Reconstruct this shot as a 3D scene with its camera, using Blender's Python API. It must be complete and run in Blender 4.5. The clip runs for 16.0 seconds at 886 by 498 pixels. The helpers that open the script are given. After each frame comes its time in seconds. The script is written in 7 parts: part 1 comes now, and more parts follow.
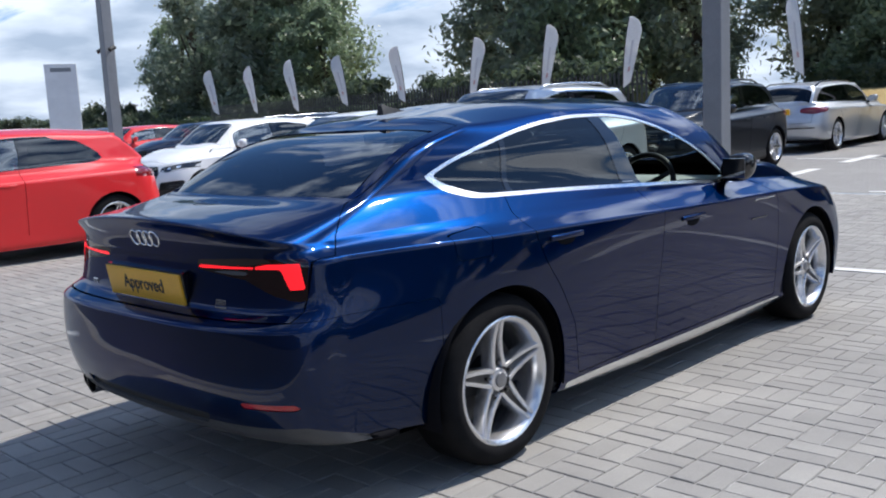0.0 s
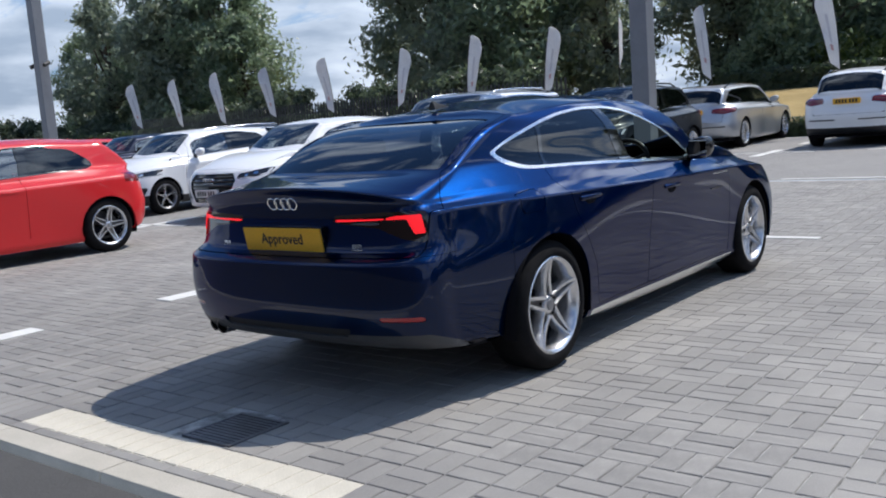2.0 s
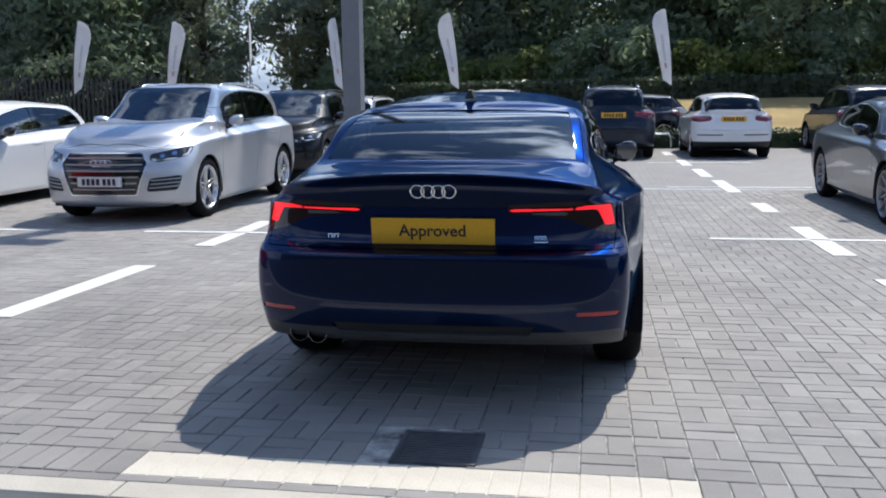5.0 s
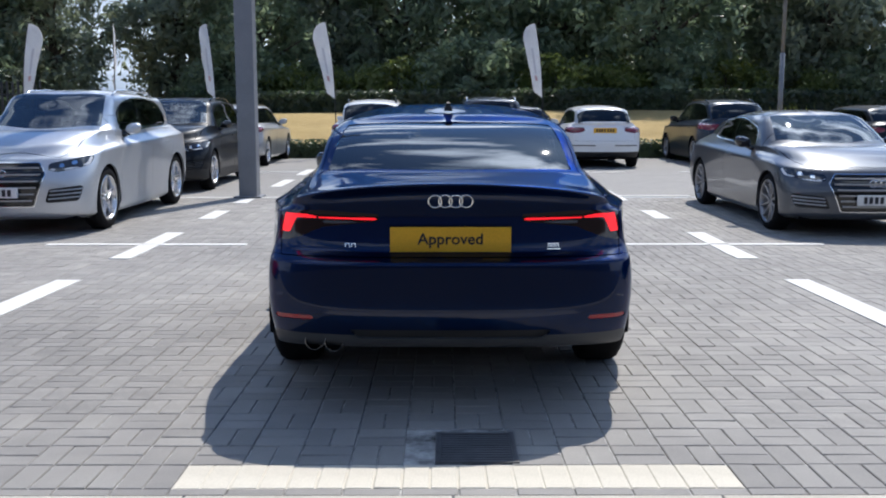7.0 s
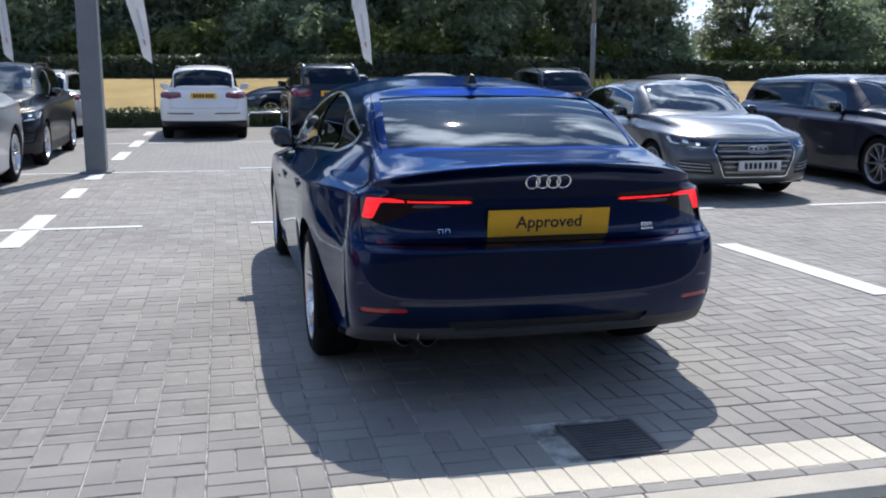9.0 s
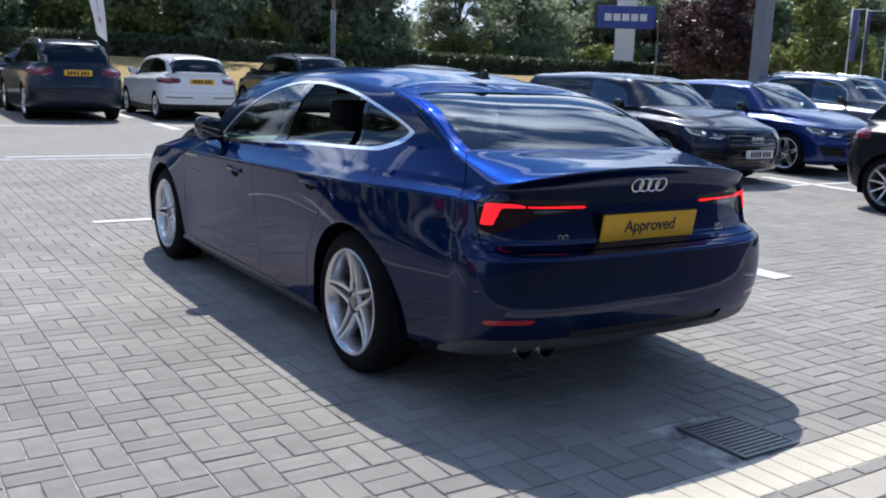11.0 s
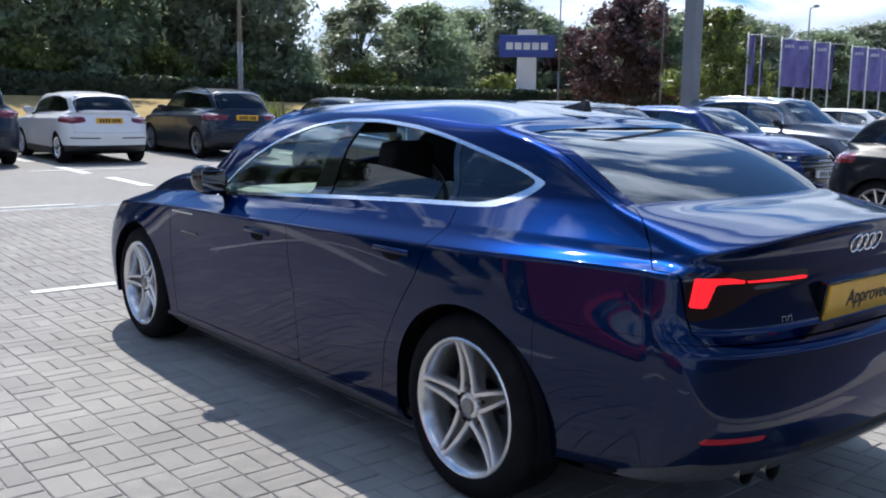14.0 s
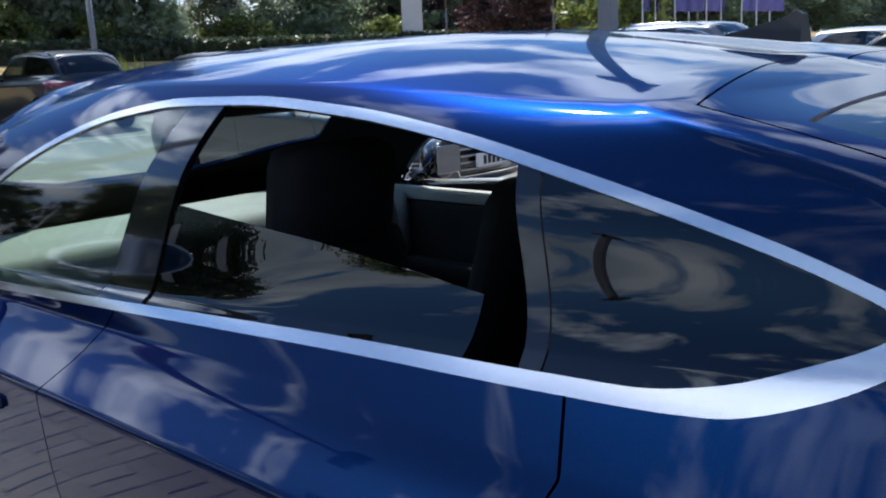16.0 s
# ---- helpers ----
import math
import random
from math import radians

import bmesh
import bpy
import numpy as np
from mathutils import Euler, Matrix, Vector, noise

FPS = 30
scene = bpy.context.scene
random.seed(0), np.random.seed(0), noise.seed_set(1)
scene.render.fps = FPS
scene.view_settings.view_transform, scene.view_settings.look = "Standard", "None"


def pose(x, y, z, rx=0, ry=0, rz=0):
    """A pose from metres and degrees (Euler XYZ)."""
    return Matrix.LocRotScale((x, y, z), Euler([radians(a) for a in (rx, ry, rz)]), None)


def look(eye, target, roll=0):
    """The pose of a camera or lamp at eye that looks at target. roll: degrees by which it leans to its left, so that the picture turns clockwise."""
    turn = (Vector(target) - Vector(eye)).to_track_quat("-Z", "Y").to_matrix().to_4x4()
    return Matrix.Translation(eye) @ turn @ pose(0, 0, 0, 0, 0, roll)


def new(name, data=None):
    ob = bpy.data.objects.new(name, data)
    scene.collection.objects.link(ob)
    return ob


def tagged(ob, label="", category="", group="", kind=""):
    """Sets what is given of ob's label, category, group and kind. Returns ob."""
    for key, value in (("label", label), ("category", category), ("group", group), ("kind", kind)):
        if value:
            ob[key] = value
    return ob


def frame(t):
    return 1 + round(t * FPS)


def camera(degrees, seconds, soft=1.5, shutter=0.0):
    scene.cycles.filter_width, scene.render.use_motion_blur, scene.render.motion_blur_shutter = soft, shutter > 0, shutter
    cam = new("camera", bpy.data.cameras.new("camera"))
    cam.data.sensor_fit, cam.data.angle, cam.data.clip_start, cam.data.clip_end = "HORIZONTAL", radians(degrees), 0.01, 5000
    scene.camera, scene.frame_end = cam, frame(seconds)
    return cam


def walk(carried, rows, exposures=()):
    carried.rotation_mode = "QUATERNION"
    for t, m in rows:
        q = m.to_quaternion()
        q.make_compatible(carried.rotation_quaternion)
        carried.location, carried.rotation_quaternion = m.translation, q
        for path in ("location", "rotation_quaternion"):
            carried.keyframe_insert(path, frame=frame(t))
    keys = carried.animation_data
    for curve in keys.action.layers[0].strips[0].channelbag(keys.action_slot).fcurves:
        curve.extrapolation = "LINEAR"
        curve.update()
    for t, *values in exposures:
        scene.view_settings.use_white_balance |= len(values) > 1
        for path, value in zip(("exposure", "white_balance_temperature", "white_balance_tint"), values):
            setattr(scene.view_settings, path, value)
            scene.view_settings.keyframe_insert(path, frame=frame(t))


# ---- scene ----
cam = camera(52.0, 16.0, 2.0)
PATH = [
    (0, (2.998, -3.907, 1.292), (1.626, -2.479, 1.009), -2.9),
    (0.5, (3.082, -4.291, 1.289), (1.764, -2.812, 1.008), -2.3),
    (1, (3.261, -4.633, 1.269), (1.964, -3.134, 1.001), -2.8),
    (1.5, (3.344, -4.874, 1.285), (2.065, -3.358, 1.029), -3.5),
    (2, (3.19, -5.182, 1.241), (1.963, -3.626, 0.969), -4.1),
    (2.5, (2.922, -5.423, 1.21), (1.765, -3.815, 0.934), -3.4),
    (3, (2.476, -5.575, 1.228), (1.403, -3.91, 0.952), -2.0),
    (3.5, (2.015, -5.78, 1.209), (1.11, -4.019, 0.934), -0.8),
    (4, (1.562, -5.893, 1.239), (0.845, -4.05, 0.937), -1.1),
    (4.5, (1.098, -5.926, 1.269), (0.56, -4.023, 0.97), -1.4),
    (5, (0.643, -6.019, 1.245), (0.325, -4.067, 0.95), -0.5),
    (5.2, (0.494, -6.034, 1.252), (0.257, -4.071, 0.957), -0.5),
    (7.3, (-0.089, -6.251, 1.265), (-0.083, -4.271, 0.989), 0.0),
    (7.5, (-0.136, -6.273, 1.267), (-0.125, -4.293, 0.982), -0.0),
    (8, (-0.405, -6.116, 1.244), (-0.293, -4.144, 0.928), -0.1),
    (8.5, (-0.793, -5.935, 1.276), (-0.515, -3.984, 0.938), -0.2),
    (9, (-1.283, -5.795, 1.299), (-0.819, -3.881, 0.95), 0.1),
    (9.2, (-1.435, -5.74, 1.317), (-0.887, -3.85, 0.962), -0.1),
    (11.3, (-2.901, -4.911, 1.318), (-1.765, -3.306, 0.955), 2.3),
    (11.5, (-3.028, -4.911, 1.314), (-1.854, -3.333, 0.952), 2.4),
    (12, (-3.248, -4.93, 1.331), (-2.024, -3.393, 0.958), 3.1),
    (12.5, (-3.296, -4.872, 1.329), (-2.061, -3.345, 0.949), 3.0),
    (13, (-3.192, -4.603, 1.289), (-1.964, -3.075, 0.891), 2.3),
    (13.5, (-3.033, -4.166, 1.302), (-1.811, -2.625, 0.941), 1.1),
    (14, (-2.844, -3.646, 1.312), (-1.578, -2.127, 1.015), 0.7),
    (14.5, (-2.506, -3.115, 1.319), (-1.189, -1.638, 1.032), -0.7),
    (15, (-2.172, -2.61, 1.335), (-0.825, -1.161, 1.043), -0.7),
    (15.5, (-1.815, -2.143, 1.341), (-0.426, -0.746, 1.0), -1.5),
    (16, (-1.458, -1.724, 1.331), (-0.041, -0.376, 0.914), -3.0),
]
walk(cam, [(t, look(*p)) for t, *p in PATH], [(0, 0.05, 6340, 10), (1, -0.05, 6340, 10), (2, -0.2, 6340, 10), (3.5, -0.1, 6340, 10), (5, 0.0, 6340, 10), (9, 0.0, 6340, 10), (11.5, 0.05, 6340, 10), (12.5, 0.1, 6340, 10), (13.5, 0.27, 6340, 10), (14.5, 0.1, 6340, 10), (16, 0.14, 6340, 10)])

# ---- sky, sun ----
SUN_DIR = Vector((0.25, 0.60, 0.93)).normalized()
SUN_ELEV = math.asin(SUN_DIR.z)
SUN_AZ = math.atan2(SUN_DIR.x, SUN_DIR.y)

world = bpy.data.worlds.new("sky")
scene.world = world
world.use_nodes = True
wn, wl = world.node_tree.nodes, world.node_tree.links
bg = wn["Background"]
sky = wn.new("ShaderNodeTexSky")
sky.sky_type = "NISHITA"
sky.sun_disc = False
sky.sun_elevation = SUN_ELEV
sky.sun_rotation = SUN_AZ
sky.dust_density = 0.6
sky.ozone_density = 2.0
tc = wn.new("ShaderNodeTexCoord")
# clouds lie on a flat layer: the direction divided by its height
sep = wn.new("ShaderNodeSeparateXYZ")
wl.new(tc.outputs["Generated"], sep.inputs[0])
zmax = wn.new("ShaderNodeMath"); zmax.operation = "MAXIMUM"; zmax.inputs[1].default_value = 0.0
wl.new(sep.outputs["Z"], zmax.inputs[0])
zadd = wn.new("ShaderNodeMath"); zadd.operation = "ADD"; zadd.inputs[1].default_value = 0.22
wl.new(zmax.outputs[0], zadd.inputs[0])
dv = wn.new("ShaderNodeVectorMath"); dv.operation = "DIVIDE"
wl.new(tc.outputs["Generated"], dv.inputs[0])
cb = wn.new("ShaderNodeCombineXYZ")
for k in "XYZ":
    wl.new(zadd.outputs[0], cb.inputs[k])
wl.new(cb.outputs[0], dv.inputs[1])
cl = wn.new("ShaderNodeTexNoise")
cl.inputs["Scale"].default_value = 2.2
cl.inputs["Detail"].default_value = 9.0
cl.inputs["Roughness"].default_value = 0.56
cl.inputs["Distortion"].default_value = 0.35
streak = wn.new("ShaderNodeMapping")
streak.inputs["Rotation"].default_value = (0, 0, radians(35))
streak.inputs["Scale"].default_value = (0.75, 1.7, 1.0)
wl.new(dv.outputs[0], streak.inputs["Vector"])
wl.new(streak.outputs[0], cl.inputs["Vector"])
cr = wn.new("ShaderNodeValToRGB")
cr.color_ramp.elements[0].position, cr.color_ramp.elements[0].color = 0.505, (0, 0, 0, 1)
cr.color_ramp.elements[1].position, cr.color_ramp.elements[1].color = 0.61, (1, 1, 1, 1)
cover = wn.new("ShaderNodeMapRange")
cover.inputs["From Max"].default_value = 0.35
cover.inputs["To Min"].default_value = 0.30
cover.inputs["To Max"].default_value = 0.0
wl.new(zmax.outputs[0], cover.inputs["Value"])
cadd = wn.new("ShaderNodeMath"); cadd.operation = "ADD"
wl.new(cl.outputs["Fac"], cadd.inputs[0])
wl.new(cover.outputs["Result"], cadd.inputs[1])
wl.new(cadd.outputs[0], cr.inputs[0])
cm = wn.new("ShaderNodeMix"); cm.data_type = "RGBA"
wl.new(cr.outputs["Color"], cm.inputs["Factor"])
tint = wn.new("ShaderNodeMix"); tint.data_type = "RGBA"; tint.blend_type = "MULTIPLY"
tint.inputs["Factor"].default_value = 1.0
tint.inputs["B"].default_value = (0.56, 0.84, 1.18, 1)
wl.new(sky.outputs["Color"], tint.inputs["A"])
wl.new(tint.outputs["Result"], cm.inputs["A"])
cshade = wn.new("ShaderNodeTexNoise")
cshade.inputs["Scale"].default_value = 2.4
cshade.inputs["Detail"].default_value = 5.0
wl.new(dv.outputs[0], cshade.inputs["Vector"])
cramp = wn.new("ShaderNodeValToRGB")
cramp.color_ramp.elements[0].position, cramp.color_ramp.elements[0].color = 0.36, (4.1, 5.1, 6.6, 1)
cramp.color_ramp.elements[1].position, cramp.color_ramp.elements[1].color = 0.64, (8.5, 9.5, 11.0, 1)
wl.new(cshade.outputs["Fac"], cramp.inputs[0])
# clouds are seen through more air, and brighter, towards the horizon
lowz = wn.new("ShaderNodeMapRange")
lowz.inputs["From Max"].default_value = 0.5
lowz.inputs["To Min"].default_value = 0.84
lowz.inputs["To Max"].default_value = 1.4
wl.new(zmax.outputs[0], lowz.inputs["Value"])
cmul = wn.new("ShaderNodeVectorMath"); cmul.operation = "SCALE"
wl.new(cramp.outputs["Color"], cmul.inputs[0])
# and they shine where they stand near the sun
toward = wn.new("ShaderNodeVectorMath"); toward.operation = "DOT_PRODUCT"
toward.inputs[1].default_value = SUN_DIR
wl.new(tc.outputs["Generated"], toward.inputs[0])
halo = wn.new("ShaderNodeMath"); halo.operation = "POWER"; halo.use_clamp = True; halo.inputs[1].default_value = 5.0
wl.new(toward.outputs["Value"], halo.inputs[0])
shine = wn.new("ShaderNodeMath"); shine.operation = "MULTIPLY_ADD"
shine.inputs[1].default_value, shine.inputs[2].default_value = 2.6, 1.0
wl.new(halo.outputs[0], shine.inputs[0])
bright = wn.new("ShaderNodeMath"); bright.operation = "MULTIPLY"
wl.new(lowz.outputs["Result"], bright.inputs[0])
wl.new(shine.outputs[0], bright.inputs[1])
wl.new(bright.outputs[0], cmul.inputs["Scale"])
wl.new(cmul.outputs[0], cm.inputs["B"])
wl.new(cm.outputs["Result"], bg.inputs["Color"])
bg.inputs["Strength"].default_value = 0.113

sun = new("sun", bpy.data.lights.new("sun", "SUN"))
sun.data.energy = 5.3
sun.data.angle = radians(0.53)
sun.data.color = (1.0, 0.94, 0.86)
sun.matrix_world = look(SUN_DIR * 60, (0, 0, 0))

# ---- materials ----
def mat(name, color=(0.5, 0.5, 0.5), rough=0.5, metal=0.0, coat=0.0, spec=0.5, emit=None, emit_strength=0.0):
    m = bpy.data.materials.new(name)
    m.use_nodes = True
    b = m.node_tree.nodes["Principled BSDF"]
    b.inputs["Base Color"].default_value = (*color, 1)
    b.inputs["Roughness"].default_value = rough
    b.inputs["Metallic"].default_value = metal
    b.inputs["Coat Weight"].default_value = coat
    b.inputs["Coat Roughness"].default_value = 0.03
    b.inputs["Specular IOR Level"].default_value = spec
    if emit:
        b.inputs["Emission Color"].default_value = (*emit, 1)
        b.inputs["Emission Strength"].default_value = emit_strength
    return m


def node(m, kind, **values):
    n = m.node_tree.nodes.new(kind)
    for k, v in values.items():
        n.inputs[k.replace("_", " ")].default_value = v
    return n


def link(m, a, b):
    m.node_tree.links.new(a, b)


def bsdf(m):
    return m.node_tree.nodes["Principled BSDF"]


def ramp(m, src, stops):
    r = m.node_tree.nodes.new("ShaderNodeValToRGB")
    e = r.color_ramp.elements
    while len(e) < len(stops):
        e.new(0.5)
    for el, (p, c) in zip(e, stops):
        el.position, el.color = p, (*c, 1)
    link(m, src, r.inputs[0])
    return r.outputs["Color"]


def noise_of(m, scale, detail=4.0, rough=0.55, coords="Object", stretch=None):
    t = m.node_tree.nodes.new("ShaderNodeTexCoord")
    out = t.outputs[coords]
    if stretch:
        mp = node(m, "ShaderNodeMapping", Scale=stretch)
        link(m, out, mp.inputs["Vector"])
        out = mp.outputs[0]
    n = node(m, "ShaderNodeTexNoise", Scale=scale, Detail=detail, Roughness=rough)
    link(m, out, n.inputs["Vector"])
    return n.outputs["Fac"]


def mul(m, a, b):
    x = m.node_tree.nodes.new("ShaderNodeMix")
    x.data_type, x.blend_type = "RGBA", "MULTIPLY"
    x.inputs["Factor"].default_value = 1.0
    link(m, a, x.inputs["A"])
    link(m, b, x.inputs["B"])
    return x.outputs["Result"]


def bump(m, src, strength=0.2, distance=0.01):
    b = node(m, "ShaderNodeBump", Strength=strength, Distance=distance)
    link(m, src, b.inputs["Height"])
    link(m, b.outputs[0], bsdf(m).inputs["Normal"])


def mottled(name, lo, hi, scale=3.0, fine=60.0, rough=0.8, strength=0.2, distance=0.004, coords="Object", metal=0.0):
    """A surface that varies at two scales, with fine relief."""
    m = mat(name, hi, rough, metal)
    big = ramp(m, noise_of(m, scale, 5, 0.6, coords), [(0.3, lo), (0.7, hi)])
    small = noise_of(m, fine, 3, 0.6, coords)
    tone = ramp(m, small, [(0.25, (0.78, 0.78, 0.78)), (0.75, (1.1, 1.1, 1.1))])
    link(m, mul(m, big, tone), bsdf(m).inputs["Base Color"])
    if strength:
        bump(m, small, strength, distance)
    return m


def paint(name, color, metal=0.0, rough=0.35, flake=True, dirt=0.06, coat=0.9):
    """Car paint: base coat with faint flakes under a clear coat, a little dust on it."""
    m = mat(name, color, rough, metal, coat=coat)
    bsdf(m).inputs["Coat IOR"].default_value = 1.42
    if metal < 0.9:
        bsdf(m).inputs["Specular IOR Level"].default_value = 0.15
    bsdf(m).inputs["Specular Tint"].default_value = (0.25, 0.45, 0.65, 1) if metal > 0.9 else (1, 1, 1, 1)
    if flake:
        f = noise_of(m, 900.0, 1.0)
        c = ramp(m, f, [(0.35, tuple(v * 0.8 for v in color)), (0.65, tuple(min(1, v * 1.25) for v in color))])
        link(m, c, bsdf(m).inputs["Base Color"])
    d = noise_of(m, 4.0, 6.0, 0.65)
    r = ramp(m, d, [(0.35, (0.028,) * 3), (0.75, (dirt + 0.028,) * 3)])
    link(m, r, bsdf(m).inputs["Coat Roughness"])
    return m


def glazing(name, tint, gloss=0.02, ior=1.75):
    """A tinted pane: what lies behind shows through the tint, the sky mirrors by Fresnel."""
    m = bpy.data.materials.new(name)
    m.use_nodes = True
    nt = m.node_tree
    nt.nodes.remove(nt.nodes["Principled BSDF"])
    out = nt.nodes["Material Output"]
    tr = node(m, "ShaderNodeBsdfTransparent", Color=(*tint, 1))
    gl = node(m, "ShaderNodeBsdfGlossy", Roughness=gloss)
    f0 = ((ior - 1) / (ior + 1)) ** 2
    lw = node(m, "ShaderNodeLayerWeight", Blend=0.5)
    pw = nt.nodes.new("ShaderNodeMath")
    pw.operation = "POWER"
    pw.inputs[1].default_value = 5.0
    link(m, lw.outputs["Facing"], pw.inputs[0])
    fr = nt.nodes.new("ShaderNodeMapRange")
    fr.inputs["To Min"].default_value = f0
    link(m, pw.outputs[0], fr.inputs["Value"])
    mx = nt.nodes.new("ShaderNodeMixShader")
    link(m, fr.outputs[0], mx.inputs[0])
    link(m, tr.outputs[0], mx.inputs[1])
    link(m, gl.outputs[0], mx.inputs[2])
    link(m, mx.outputs[0], out.inputs["Surface"])
    return m


BLUE = paint("blue_paint", (0.0011, 0.0102, 0.048), 1.0, 0.36, True, 0.012, 0.82)
BAR = mat("grey_grille_bar", (0.42, 0.43, 0.45), 0.42, 0.8)
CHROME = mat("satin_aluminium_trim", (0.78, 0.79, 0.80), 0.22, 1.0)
BADGE = mat("polished_chrome", (0.85, 0.86, 0.88), 0.10, 1.0)
MIRROR = mat("mirror_glass", (0.45, 0.47, 0.50), 0.03, 1.0)
ALLOY = mottled("silver_alloy", (0.66, 0.66, 0.67), (0.76, 0.76, 0.77), 6, 300, 0.27, 0.0, metal=0.9)
PIPE = mat("dark_chrome_pipe", (0.17, 0.17, 0.175), 0.22, 1.0)
# door lining in sunlight: the light is put in this pale colour
LIT_DOOR_CARD = mottled("pale_door_lining", (0.50, 0.52, 0.48), (0.60, 0.62, 0.57), 6, 200, 0.8, 0.1, 0.001)
DASH = mottled("grey_dashboard", (0.26, 0.275, 0.26), (0.34, 0.355, 0.33), 6, 200, 0.7, 0.1, 0.001)
ALLOY_DARK = mottled("grey_alloy", (0.22, 0.22, 0.23), (0.32, 0.32, 0.33), 6, 300, 0.35, 0.0, metal=0.8)
RUBBER = mottled("tyre_rubber", (0.006, 0.006, 0.007), (0.013, 0.013, 0.014), 9, 120, 0.85, 0.25, 0.002)
bsdf(RUBBER).inputs["Specular IOR Level"].default_value = 0.10
BLACK = mottled("black_plastic", (0.010, 0.010, 0.011), (0.020, 0.020, 0.021), 8, 300, 0.55, 0.12, 0.001)
GLOSS_BLACK = mat("gloss_black", (0.006, 0.006, 0.007), 0.08, 0.0, coat=0.5)
DISC = mottled("brake_disc", (0.07, 0.068, 0.066), (0.13, 0.127, 0.124), 10, 200, 0.5, 0.1, 0.001, metal=0.9)
SHELL = mat("dark_inner_panel", (0.006, 0.006, 0.008), 0.9, spec=0.1)
GLASS_DARK = glazing("privacy_glass", (0.020, 0.024, 0.029), 0.010, 1.75)
GLASS_REAR = glazing("tinted_rear_glass", (0.05, 0.058, 0.07), 0.02, 2.3)
GLASS_CLEAR = glazing("clear_glass", (0.74, 0.86, 0.80))
GLASS_CAR = glazing("car_glass", (0.34, 0.38, 0.39), 0.02, 2.5)
LAMP_RED = mat("red_lamp_lens", (0.16, 0.006, 0.008), 0.06, coat=1.0)
LAMP_LIT = mat("lit_red_lamp", (0.35, 0.01, 0.01), 0.25, emit=(1.0, 0.014, 0.024), emit_strength=1.05)
LAMP_DARK = mat("smoked_lamp_lens", (0.012, 0.0012, 0.0018), 0.05, coat=0.5)
LAMP_CLEAR = mat("clear_lamp_lens", (0.13, 0.135, 0.15), 0.10, 0.5, coat=1.0)
LAMP_HOUSE = mat("dark_lamp_housing", (0.030, 0.032, 0.036), 0.08, 0.2, coat=1.0)
REFLECTOR = mat("red_reflector", (0.42, 0.008, 0.016), 0.15, coat=0.8)
PLATE_YELLOW = mottled("yellow_plate", (0.80, 0.42, 0.020), (0.86, 0.47, 0.03), 5, 200, 0.28, 0.0)
PLATE_WHITE = mottled("white_plate", (0.72, 0.72, 0.70), (0.80, 0.80, 0.79), 5, 200, 0.3, 0.0)
INK = mat("plate_ink", (0.012, 0.012, 0.02), 0.5)
SEAT = mottled("dark_seat_fabric", (0.012, 0.012, 0.014), (0.022, 0.022, 0.024), 10, 400, 0.9, 0.3, 0.002)
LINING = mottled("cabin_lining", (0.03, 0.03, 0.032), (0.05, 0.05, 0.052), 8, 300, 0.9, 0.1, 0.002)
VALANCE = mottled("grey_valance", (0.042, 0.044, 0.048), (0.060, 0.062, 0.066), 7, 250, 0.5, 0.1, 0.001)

CAR_WHITE = paint("white_paint", (0.78, 0.79, 0.80), 0.0, 0.4, False)
CAR_RED = paint("red_paint", (0.60, 0.020, 0.024), 0.0, 0.4, False)
CAR_SILVER = paint("silver_paint", (0.50, 0.52, 0.55), 0.7, 0.38)
CAR_GREY = paint("grey_paint", (0.085, 0.092, 0.105), 0.6, 0.36)
CAR_BLACK = paint("black_paint", (0.004, 0.006, 0.010), 0.1, 0.35, False, coat=0.42)
CAR_NAVY = paint("navy_paint", (0.006, 0.010, 0.028), 0.4, 0.35, coat=0.7)
CAR_DARK = paint("dark_grey_paint", (0.016, 0.025, 0.043), 0.4, 0.36, coat=0.7)
CAR_STEEL = paint("steel_grey_paint", (0.16, 0.175, 0.20), 0.7, 0.38)
CAR_BLUE2 = paint("mid_blue_paint", (0.004, 0.022, 0.12), 0.6, 0.34)


